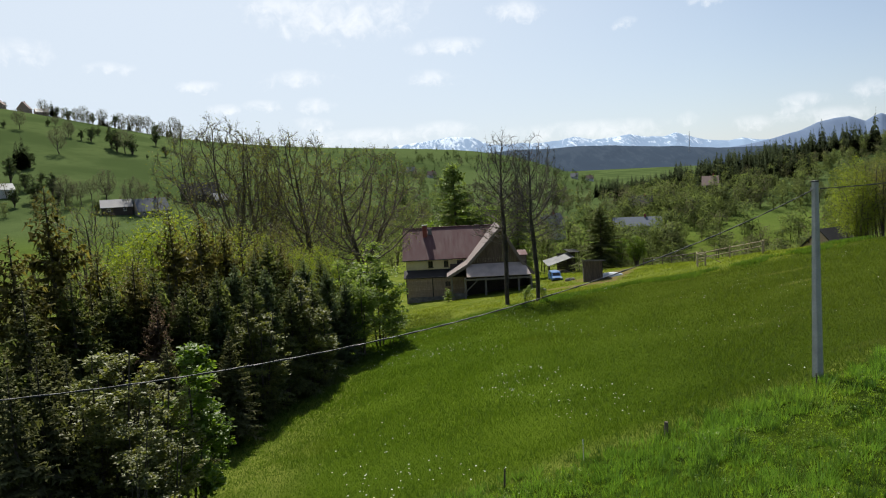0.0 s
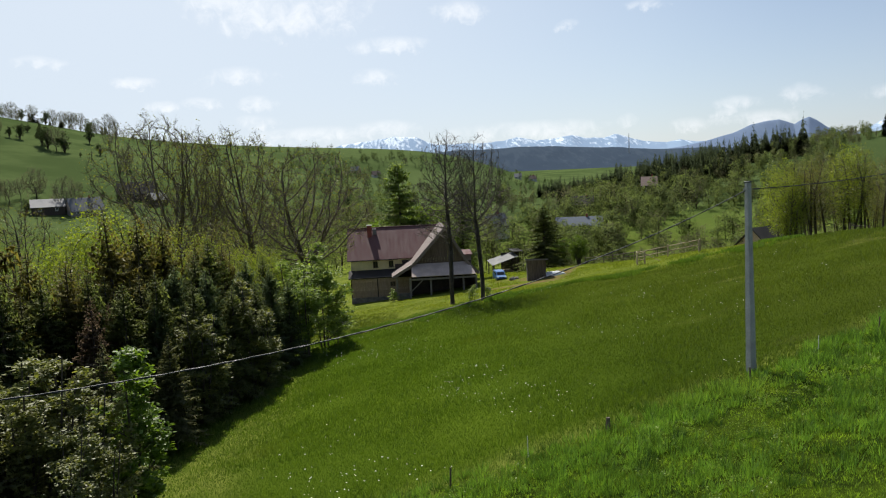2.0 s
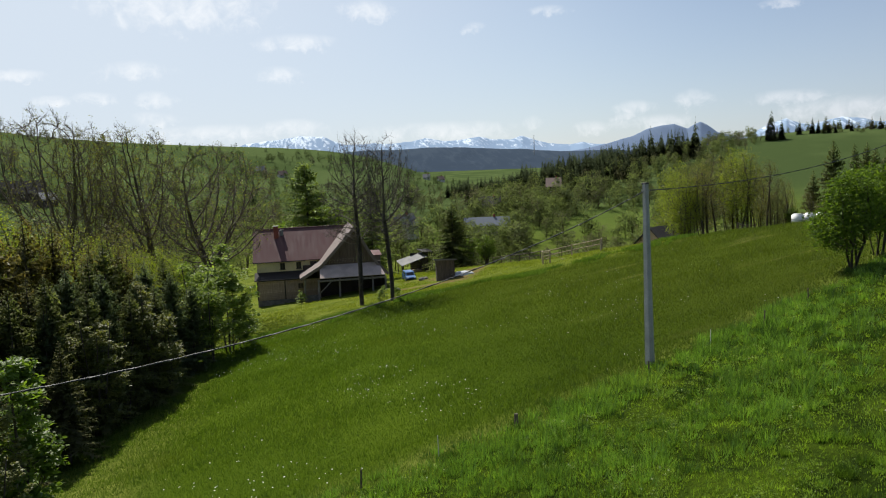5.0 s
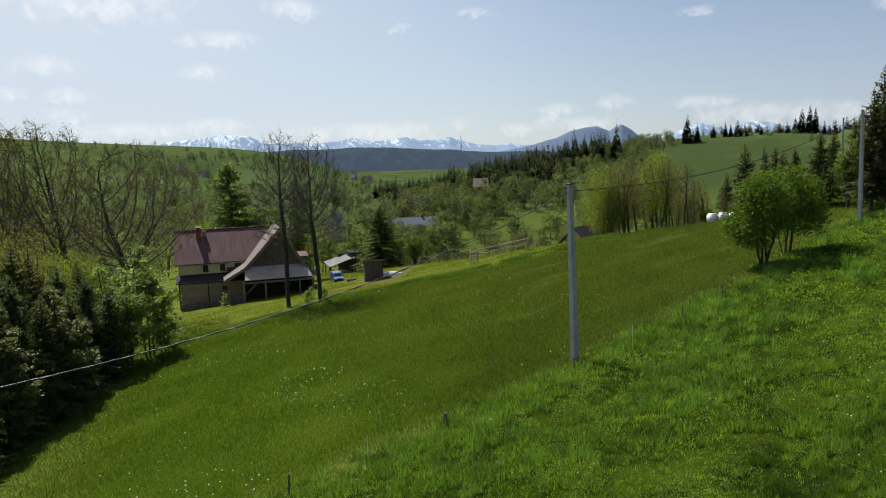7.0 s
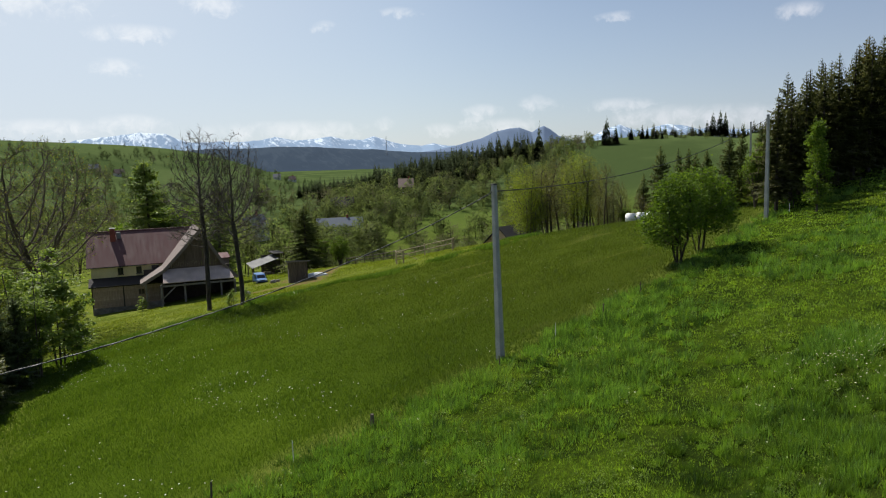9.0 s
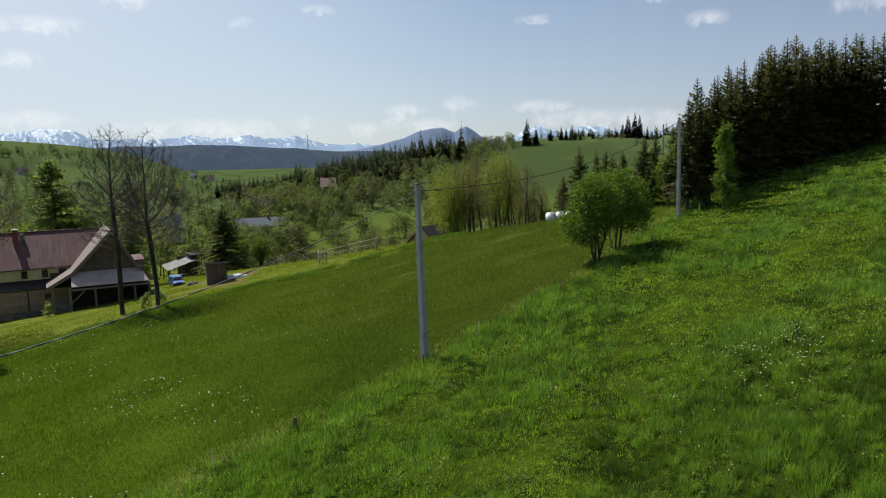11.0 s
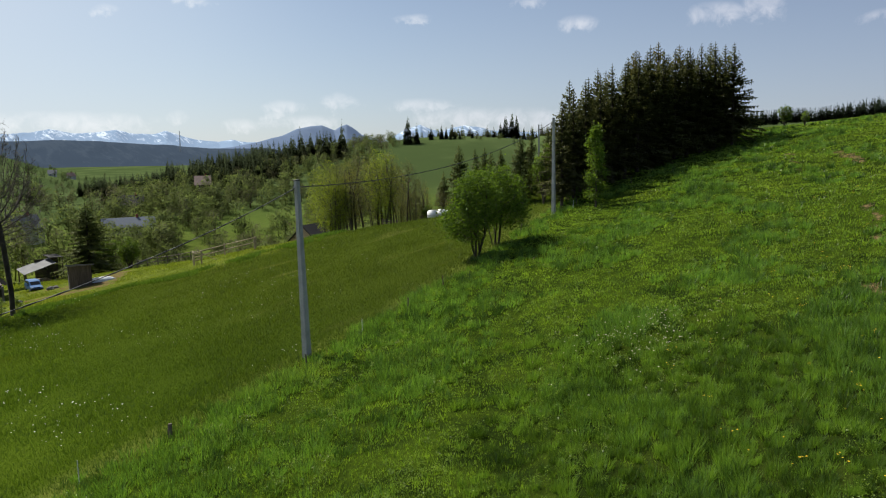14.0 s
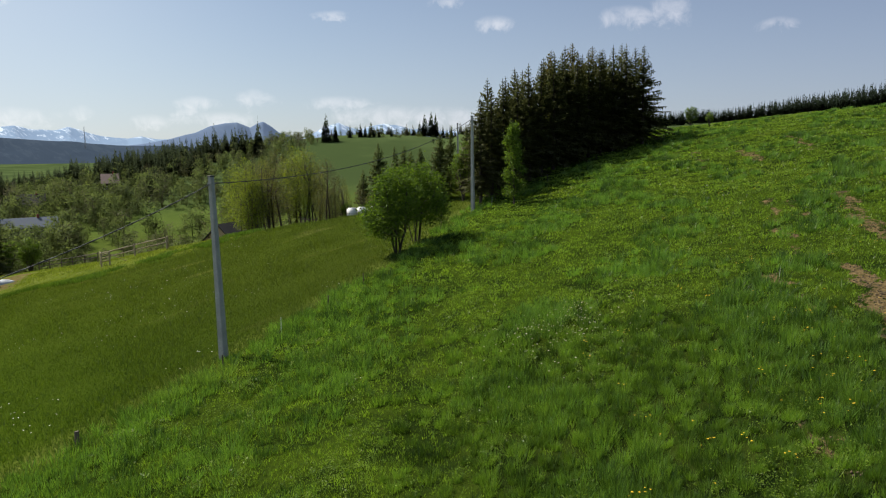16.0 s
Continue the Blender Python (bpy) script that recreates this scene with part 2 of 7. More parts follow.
def height(x, y):
    """Height of the ground: a side slope that rises to the right and falls ahead into a valley, with hills round it."""
    x, y = np.asarray(x, float), np.asarray(y, float)
    z = -0.04 + 0.156 * x - 0.17 * soft(x - 117, 6) - 0.06 * y - np.clip(0.016 + 0.0021 * x, 0, 0.074) * soft(y - 68, 5)
    # the meadow breaks off into the valley behind its far edge
    u = 0.82 * x + 0.57 * y
    z = z - 0.26 * soft(u - 75, 3) * step(y - 0.95 * x, 2, 18) * step(x, 24, 42)
    z = -22 + soft(z + 22, 4)
    rise = hill(x, y, -520, 560, 380, 300, 118) + hill(x, y, 300, 360, 170, 170, 45)
    rise = rise + 65 * np.exp(-(((y - 950) / 250) ** 2)) / (1 + np.exp((x - 150) / 45)) + 30 * step(y, 1200, 2600)
    z = z + rise * step(np.hypot(x, y), 110, 270)
    z = z + hill(x, y, 24.5, 17.2, 3.2, 2.4, 0.35)
    # a wooded rise behind the brow
    z = z + 11.5 * step(x, 200, 310) * (1 - step(y, 170, 230))
    # the brow of the pasture
    z = z + hill(x, y, 45, 74, 14, 11, 0.5) + hill(x, y, 27, 96, 12, 10, 0.45)
    # humps of the grazed slope
    graze = step(fence_side(x, y), 0.5, 4) * step(140 - np.hypot(x, y), 0, 40)
    z = z + graze * 0.055 * np.sin(2.3 * x + 1.7 * np.sin(1.15 * y + 0.5)) * np.sin(1.9 * y + 1.4 * np.sin(0.95 * x))
    z = z + graze * 0.10 * np.sin(0.71 * x + 1.2 * np.sin(0.6 * y)) * np.sin(0.83 * y + 1.1 * np.sin(0.45 * x + 2))
    # small unevenness
    z = z + 0.05 * np.sin(x * 0.9 + 1.3 * np.sin(y * 0.35)) * np.sin(y * 0.8 + x * 0.22) + 0.12 * np.sin(x * 0.21 + 1) * np.sin(y * 0.17 + 0.5)
    return z


def at(az, d, up=0.0):
    """A place on the ground by the bearing from the camera's stand (degrees to the right of north) and the distance."""
    x, y = d * math.sin(radians(az)), d * math.cos(radians(az))
    return Vector((x, y, float(height(x, y)) + up))


def on_ground(x, y, up=0.0):
    return Vector((x, y, float(height(x, y)) + up))


# ---------------------------------------------------------------- mesh helpers
def mesh_np(name, verts, tris, mats, smooth=False, index=None, values=None, normals=None):
    """A mesh from arrays of corners and triangles."""
    me = bpy.data.meshes.new(name)
    verts, tris = np.asarray(verts, np.float32), np.asarray(tris, np.int32)
    me.vertices.add(len(verts))
    me.vertices.foreach_set("co", verts.ravel())
    me.loops.add(tris.size)
    me.loops.foreach_set("vertex_index", tris.ravel())
    me.polygons.add(len(tris))
    me.polygons.foreach_set("loop_start", np.arange(0, tris.size, 3, dtype=np.int32))
    if smooth:
        me.polygons.foreach_set("use_smooth", np.ones(len(tris), bool))
    for m in mats:
        me.materials.append(m)
    if index is not None:
        me.polygons.foreach_set("material_index", np.asarray(index, np.int32))
    for key, v in (values or {}).items():
        me.attributes.new(key, "FLOAT", "POINT").data.foreach_set("value", np.asarray(v, np.float32))
    if normals is not None:
        me.attributes.new("custom_normal", "FLOAT_VECTOR", "POINT").data.foreach_set("vector", np.asarray(normals, np.float32).ravel())
    me.update(calc_edges=True)
    return me


class Soup:
    """Collects triangles and tubes, then makes one mesh."""

    def __init__(self):
        self.v, self.t, self.n = [], [], 0

    def add(self, v, t):
        self.v.append(np.asarray(v, float).reshape(-1, 3))
        self.t.append(np.asarray(t, int).reshape(-1, 3) + self.n)
        self.n += len(self.v[-1])

    def tube(self, pts, radii, sides=5):
        pts = np.asarray(pts, float)
        k = len(pts)
        d = np.gradient(pts, axis=0)
        d /= np.linalg.norm(d, axis=1, keepdims=True) + 1e-9
        ref = np.where(np.abs(d[:, 2:3]) > 0.9, np.array([[1.0, 0, 0]]), np.array([[0, 0, 1.0]]))
        a = np.cross(d, ref)
        a /= np.linalg.norm(a, axis=1, keepdims=True) + 1e-9
        b = np.cross(d, a)
        ang = np.arange(sides) * 2 * math.pi / sides
        ring = np.cos(ang)[None, :, None] * a[:, None] + np.sin(ang)[None, :, None] * b[:, None]
        v = pts[:, None] + ring * np.asarray(radii, float)[:, None, None]
        t = []
        for i in range(k - 1):
            for j in range(sides):
                p, q = i * sides + j, i * sides + (j + 1) % sides
                t += [(p, q, p + sides), (q, q + sides, p + sides)]
        self.add(v, t)

    def leaves(self, centre, size, rng, flat=0.0, long=1.6, fold=False):
        """One pointed leaf at each centre; fold: two halves along a midrib, for leaves seen near."""
        c = np.asarray(centre, float)
        k = len(c)
        if k == 0:
            return
        a = rng.normal(size=(k, 3))
        a[:, 2] *= 1 - flat
        a /= np.linalg.norm(a, axis=1, keepdims=True) + 1e-9
        b = np.cross(a, rng.normal(size=(k, 3)) * np.array([1 - flat, 1 - flat, 1]) + 1e-6)
        b /= np.linalg.norm(b, axis=1, keepdims=True) + 1e-9
        s = (np.asarray(size) * rng.uniform(0.6, 1.3, k))[:, None]
        if fold:
            n = np.cross(a, b) * s * 0.12
            v = np.stack([c - a * s * 0.5 * long, c + b * s * 0.42 - a * s * 0.05 + n, c + a * s * 0.5 * long, c - b * s * 0.42 - a * s * 0.05 + n], 1).reshape(-1, 3)
            i = np.arange(k)[:, None] * 4
            self.add(v, np.concatenate([i + np.array([[0, 1, 2]]), i + np.array([[0, 2, 3]])]))
            return
        v = np.stack([c - a * s * 0.5 * long, c + b * s * 0.55 + a * s * 0.1, c + a * s * 0.4 * long - b * s * 0.45], 1).reshape(-1, 3)
        self.add(v, np.arange(3 * k).reshape(-1, 3))

    def mesh(self, name, mats, smooth=False, values=None, normals=None):
        return mesh_np(name, np.concatenate(self.v), np.concatenate(self.t), mats, smooth or normals is not None, None, values, normals)


def link_part(name, me, parent, label=""):
    ob = new(name, me)
    ob.parent = parent
    if label:
        tagged(ob, label)
    return ob


def part(name, bm, mat, parent, label="", smooth=False):
    me = bpy.data.meshes.new(name)
    bm.normal_update()
    bm.to_mesh(me)
    bm.free()
    me.materials.append(mat)
    if smooth:
        for p in me.polygons:
            p.use_smooth = True
    ob = new(name, me)
    ob.parent = parent
    if label:
        tagged(ob, label)
    return ob


def thing(name, place, label, category, group="", turn=0.0, kind=""):
    ob = new(name)
    ob.matrix_world = Matrix.Translation(place) @ pose(0, 0, 0, 0, 0, turn)
    return tagged(ob, label, category, group, kind)


def box(bm, x0, x1, y0, y1, z0, z1, bevel=0.0):
    v = [bm.verts.new((x, y, z)) for z in (z0, z1) for x, y in ((x0, y0), (x1, y0), (x1, y1), (x0, y1))]
    fs = [bm.faces.new([v[i] for i in q]) for q in ((3, 2, 1, 0), (4, 5, 6, 7), (0, 1, 5, 4), (1, 2, 6, 5), (2, 3, 7, 6), (3, 0, 4, 7))]
    if bevel:
        bmesh.ops.bevel(bm, geom=list({e for f in fs for e in f.edges}), offset=bevel, segments=1, affect="EDGES")
    return bm


def boxed(*a, bevel=0.0):
    return box(bmesh.new(), *a, bevel=bevel)


def slab(bm, corners, thick):
    """A sheet of that thickness with the given upper corners."""
    c = [Vector(p) for p in corners]
    nrm = (c[1] - c[0]).cross(c[2] - c[0]).normalized()
    if nrm.z < 0:
        c.reverse()
        nrm = -nrm
    top, low = [bm.verts.new(p) for p in c], [bm.verts.new(p - nrm * thick) for p in c]
    bm.faces.new(top)
    bm.faces.new(low[::-1])
    k = len(c)
    for i in range(k):
        bm.faces.new((top[i], low[i], low[(i + 1) % k], top[(i + 1) % k]))
    return bm


def rod(bm, p0, p1, r0, r1=None, sides=10, caps=True):
    p0, p1 = Vector(p0), Vector(p1)
    d = p1 - p0
    m = Matrix.Translation((p0 + p1) / 2) @ d.to_track_quat("Z", "Y").to_matrix().to_4x4()
    bmesh.ops.create_cone(bm, cap_ends=caps, segments=sides, radius1=r0, radius2=r0 if r1 is None else r1, depth=d.length, matrix=m)
    return bm


# ---------------------------------------------------------------- ground
# trodden lines of bare earth: from x, y to x, y, half width, strength
TRACKS = [
    (48.3, 18.6, 36.3, 12.5, 0.45, 0.8), (32.6, 12.0, 31.2, 11.0, 0.55, 0.9), (48.1, 17.2, 44.5, 14.6, 0.5, 0.7), (75.1, 32.0, 67.7, 26.6, 0.9, 0.8),
    (77.3, 37.8, 65.1, 30.5, 0.5, 0.7), (83.9, 30.2, 71.8, 23.4, 0.7, 0.7), (51.7, 15.4, 39.1, 9.4, 0.75, 0.85), (34.0, 9.6, 31.8, 7.4, 0.7, 1.0),
    (32.4, 8.2, 24.0, 4.6, 1.0, 1.0), (29.2, 9.6, 27.6, 8.7, 0.4, 0.75), (19.6, 6.4, 18.6, 5.7, 0.45, 0.7), (19.4, 5.4, 18.2, 4.6, 0.4, 0.65),
    (17.0, 88.5, 24.0, 92.5, 2.0, 0.75), (14.0, 92.0, 19.0, 90.0, 1.2, 0.75), (24.0, 95.0, 29.0, 97.0, 1.2, 0.6),
    (13.1, 84.0, 19.1, 82.3, 2.2, 0.9), (19.5, 85.5, 23.0, 92.5, 3.0, 0.95),
]


def soil_mask(x, y):
    """Bare earth: cattle tracks on the slope and the trodden yard by the shed."""
    out = np.zeros_like(x)
    for x0, y0, x1, y1, w, k in TRACKS:
        dx, dy = x1 - x0, y1 - y0
        f = np.clip(((x - x0) * dx + (y - y0) * dy) / (dx * dx + dy * dy), 0, 1)
        d = np.hypot(x - x0 - f * dx + 0.3 * np.sin(y * 1.7), y - y0 - f * dy + 0.25 * np.sin(x * 2.1)) / (0.75 * w)
        out = np.maximum(out, k * np.exp(-(d ** 4)))
    return out


def build_ground():
    az = np.radians(np.concatenate([np.arange(-180, -48, 4.0), np.arange(-48, 92, 0.65), np.arange(92, 180, 4.0)]))
    r = np.concatenate([np.geomspace(2.0, 14, 10)[:-1], np.geomspace(14, 140, 150)[:-1], np.geomspace(140, 1500, 110)[:-1], np.geomspace(1500, 4900, 14)])
    a, d = np.meshgrid(az, r)
    x, y = d * np.sin(a), d * np.cos(a)
    v = np.stack([x, y, height(x, y)], -1).reshape(-1, 3)
    v = np.concatenate([v, [[0, 0, float(height(0, 0))]]])
    m, k = len(az), len(r)
    i, j = np.meshgrid(np.arange(k - 1), np.arange(m), indexing="ij")
    p, q = i * m + j, i * m + (j + 1) % m
    t = np.concatenate([np.stack([p, p + m, q], -1).reshape(-1, 3), np.stack([q, p + m, q + m], -1).reshape(-1, 3)])
    j = np.arange(m)
    t = np.concatenate([t, np.stack([np.full(m, len(v) - 1), j, (j + 1) % m], -1)])
    side = fence_side(v[:, 0], v[:, 1])
    far = np.hypot(v[:, 0], v[:, 1])
    values = {
        "grazed": step(side, -0.7, 0.7) * step(150 - far, 0, 20),
        "meadow": step(-side, 0.2, 2.5) * step(v[:, 0], -9, -5) * (1 - step(v[:, 1] - pasture_edge(v[:, 0]), -1.5, 1.5)) * step(110 - v[:, 0], 0, 10),
        "soil": soil_mask(v[:, 0], v[:, 1]),
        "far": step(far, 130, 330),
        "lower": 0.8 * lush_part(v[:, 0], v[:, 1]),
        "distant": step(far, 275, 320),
    }
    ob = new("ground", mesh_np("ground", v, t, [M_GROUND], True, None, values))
    tagged(ob, "green spring grass slope falling to a wooded valley", "ground", kind="structure")


def ground_material():
    def build(n, s):
        pos = n.position()
        wide, mid, fine = n.noise(pos, 0.045, 4.0), n.noise(pos, 0.55, 4.0), n.noise(pos, 7.0, 5.0, 0.7)
        sep = n.add("ShaderNodeSeparateXYZ")
        n.link(pos, sep.inputs[0])
        upslope = n.math("MULTIPLY_ADD", sep.outputs[1], 0.25, sep.outputs[0])
        meadow = n.mix(n.range(wide, 0.35, 0.65), (0.050, 0.083, 0.007), (0.070, 0.108, 0.009))
        meadow = n.mix(n.range(upslope, 8, 40), meadow, (0.054, 0.074, 0.009))
        meadow = n.mix(n.range(fine, 0.35, 0.8, 0.0, 0.5), meadow, (0.040, 0.064, 0.008))
        # a darker tint at the meadow's foot stands in for shade among the blades
        foot_shade = n.math("MULTIPLY", n.range(sep.outputs[1], 26, 52, 1.0, 0.0), n.range(sep.outputs[0], 4, 14))
        meadow = n.mix(foot_shade, meadow, n.mix(1.0, meadow, (0.72, 0.75, 0.80), "MULTIPLY"))
        # shade between the tufts is put into this near-black ground colour
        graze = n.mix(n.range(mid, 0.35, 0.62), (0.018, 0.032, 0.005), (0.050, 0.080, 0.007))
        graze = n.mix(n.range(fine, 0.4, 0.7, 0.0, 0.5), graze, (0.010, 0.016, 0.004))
        withered = n.range(n.noise(pos, 1.1, 5.0, 0.7), 0.66, 0.76, 0.0, 0.7)
        graze = n.mix(withered, graze, (0.085, 0.066, 0.030))
        # darker still below the long grass, again as painted shade
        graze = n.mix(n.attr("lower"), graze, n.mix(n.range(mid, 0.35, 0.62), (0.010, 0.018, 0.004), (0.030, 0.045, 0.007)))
        yard = n.mix(n.range(mid, 0.35, 0.65), (0.085, 0.115, 0.018), (0.14, 0.165, 0.032))
        # far fields: some haze is put into their greyer green
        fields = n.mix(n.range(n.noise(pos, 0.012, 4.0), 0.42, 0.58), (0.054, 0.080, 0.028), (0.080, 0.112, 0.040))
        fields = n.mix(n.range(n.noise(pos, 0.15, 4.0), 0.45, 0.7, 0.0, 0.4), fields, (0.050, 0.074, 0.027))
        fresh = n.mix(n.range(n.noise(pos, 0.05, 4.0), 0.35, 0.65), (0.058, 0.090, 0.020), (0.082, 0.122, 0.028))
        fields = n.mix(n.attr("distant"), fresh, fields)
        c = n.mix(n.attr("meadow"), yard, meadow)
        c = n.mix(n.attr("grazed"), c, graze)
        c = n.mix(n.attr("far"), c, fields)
        earth = n.mix(n.range(fine, 0.3, 0.7), (0.085, 0.060, 0.027), (0.20, 0.145, 0.068))
        bare = n.range(n.math("MULTIPLY", n.attr("soil"), n.range(n.noise(pos, 2.2, 6.0, 0.65), 0.32, 0.68, 0.1, 1.25)), 0.30, 0.55)
        c = n.mix(bare, c, earth)
        n.link(c, s["Base Color"])
        s["Roughness"].default_value = 0.9
        s["Specular IOR Level"].default_value = 0.0
        n.link(n.bump(fine, 0.8, 0.12), s["Normal"])

    return material("grass_ground", build)


M_GROUND = ground_material()
build_ground()


# ---------------------------------------------------------------- trees
def spruce_meshes(seed, h, r, mat, bare=0.06, sprays=1.0, rise=0.0, open_top=0.2, full=0.8):
    """Trunk and crown of a spruce: boughs that droop and lift at their tips, each with two rows of needled twigs and a fringe
    below, closer and longer towards the ground; spaced whorls and a bare leader at the top."""
    rng = np.random.default_rng(seed)
    trunk, crown = Soup(), Soup()
    zs = np.linspace(0, h, 9)
    bend = np.cumsum(rng.normal(0, 0.02, (9, 2)), axis=0)
    trunk.tube(np.column_stack([bend, zs]), np.interp(zs, [0, 0.8 * h, h], [h * 0.013, h * 0.004, 0.012]), 6)
    base, tip, wide, along = [], [], [], []
    z = h * bare + 0.2
    while z < h - 0.25:
        top = z / h > 1 - open_top
        count = 5 if top else int(rng.integers(2, 4))
        spin = rng.uniform(0, 6.283)
        for j in range(count):
            zz = min(h - 0.2, z + rng.uniform(-0.15, 0.15) * (0.25 if top else 1.0))
            f = zz / h
            reach = r * (1 - f) ** full * (0.6 + 0.4 * min(1, f / 0.12))
            reach *= 0.8 if top else 1.0
            ang = spin + 6.283 * j / count + rng.normal(0, 0.25) if top else rng.uniform(0, 6.283)
            length = reach * (rng.uniform(0.75, 1.1) if top else rng.uniform(0.5, 1.15)) + 0.04
            out = np.array([math.cos(ang), math.sin(ang), 0.0])
            side = np.array([-out[1], out[0], 0.0])
            lift = 0.75 * (f - 0.5) + rise + 0.25 * top + rng.normal(0, 0.08)
            s = np.linspace(0, 1, 4)
            stem = np.array([np.interp(zz, zs, bend[:, 0]), np.interp(zz, zs, bend[:, 1]), zz])
            path = stem + out * (s * length)[:, None] + np.array([0, 0, 1.0]) * ((lift * s - 0.45 * (1 - f) * s * s + 0.22 * s ** 4) * length)[:, None]
            if length > 1.5:
                trunk.tube(path, np.linspace(0.012 + 0.007 * length, 0.004, 4), 3)
            m = max(4, int(length * 11.0 * sprays))
            u = np.clip(np.linspace(0.12, 1.0, m) + rng.normal(0, 0.02, m), 0.05, 1)
            pts = np.stack([np.interp(u, s, path[:, c]) for c in range(3)], 1)
            small = min(1.0, length / 0.5)
            for sg in (-1, 1):
                ln = small * (0.13 + 0.22 * length * (1 - u) ** 0.7) * rng.uniform(0.6, 1.3, m)
                d = side * sg * 0.8 + out * 0.65 + np.array([0, 0, -0.24 + 0.5 * (f > 0.8)]) + rng.normal(0, 0.22, (m, 3))
                base.append(pts)
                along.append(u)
                tip.append(pts + d * ln[:, None])
                wide.append(np.cross(d, np.array([0, 0, 1.0])) * (0.035 + 0.035 * small) + rng.normal(0, 0.016, (m, 3)) * small)
            hang = small * rng.uniform(0.10, 0.40, m)
            base.append(pts)
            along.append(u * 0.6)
            tip.append(pts + np.array([0, 0, -1.0]) * hang[:, None] + out * 0.08 + rng.normal(0, 0.07, (m, 3)))
            wide.append(np.tile(out * 0.055 * small, (m, 1)) + rng.normal(0, 0.025, (m, 3)) * small)
        z += 0.30 if top else 0.074 + 0.05 * (1 - z / h)
    # short needles round the leader
    m = 26
    zz = np.linspace(h * (1 - open_top), h - 0.02, m)
    ang = rng.uniform(0, 6.283, m)
    p = np.column_stack([np.interp(zz, zs, bend[:, 0]), np.interp(zz, zs, bend[:, 1]), zz])
    out = np.column_stack([np.cos(ang), np.sin(ang), np.full(m, 0.9)])
    base.append(p)
    along.append(np.ones(m))
    tip.append(p + out * 0.11)
    wide.append(np.cross(out, np.array([0, 0, 1.0])) * 0.03)
    b, t, w = np.concatenate(base), np.concatenate(tip), np.concatenate(wide)
    v = np.stack([b - w, b + w, t], 1).reshape(-1, 3)
    crown.add(v, np.arange(3 * len(b)).reshape(-1, 3))
    # tip: lighter towards bough ends, for new growth and for light painted there
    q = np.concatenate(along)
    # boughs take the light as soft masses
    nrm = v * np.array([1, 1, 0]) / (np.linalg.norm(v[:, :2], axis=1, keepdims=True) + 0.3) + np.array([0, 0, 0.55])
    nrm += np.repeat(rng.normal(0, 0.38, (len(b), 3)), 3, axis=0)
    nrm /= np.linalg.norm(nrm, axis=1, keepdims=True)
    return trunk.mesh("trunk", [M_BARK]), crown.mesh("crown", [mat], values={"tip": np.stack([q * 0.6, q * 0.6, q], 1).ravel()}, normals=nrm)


def grow(soup, rng, p, d, length, radius, depth, ends, spread=0.55, up=0.25, ratio=0.72, kids=(2, 4), least=0.006, wander=0.16):
    """One limb and its children."""
    k = 4
    pts, q = [np.array(p)], np.array(d)
    for _ in range(k):
        q = q + rng.normal(0, wander, 3) + np.array([0, 0, up * 0.12])
        q /= np.linalg.norm(q)
        pts.append(pts[-1] + q * length / k)
    r1 = max(least, radius * 0.62)
    soup.tube(pts, np.linspace(radius, r1, k + 1), 6 if radius > 0.06 else (4 if radius > 0.02 else 3))
    if depth == 0:
        ends.append(np.array(pts[2:]))
        return
    for i in range(int(rng.integers(kids[0], kids[1] + 1))):
        j = k if i == 0 else int(rng.integers(2, k + 1))
        s = rng.normal(size=3)
        s -= q * np.dot(s, q)
        s /= np.linalg.norm(s) + 1e-9
        a = (0.25 if i == 0 else 1.0) * spread * rng.uniform(0.6, 1.3)
        e = q * math.cos(a) + s * math.sin(a) + np.array([0, 0, up])
        e /= np.linalg.norm(e)
        grow(soup, rng, pts[j], e, length * ratio * rng.uniform(0.75, 1.15), max(least, r1 * (0.95 if i == 0 else 0.68)), depth - 1, ends, spread, up, ratio, kids, least, wander)


def foliage(crown, pts, rng, leaves, leaf, scatter, clumps, flat, fold=False):
    """Single leaves round the twigs, drawn together into flat clumps with gaps between them."""
    if clumps:
        mid = pts[rng.integers(0, len(pts), clumps)] + rng.normal(0, 0.5 * scatter, (clumps, 3))
        full = rng.uniform(0.4, 1.4, clumps)
        which = rng.integers(0, clumps, leaves)
        c = mid[which] + rng.normal(0, scatter, (leaves, 3)) * np.array([1, 1, 0.5]) * full[which][:, None]
    else:
        c = pts[rng.integers(0, len(pts), leaves)] + rng.normal(0, scatter, (leaves, 3))
    crown.leaves(c, leaf, rng, flat, fold=fold)


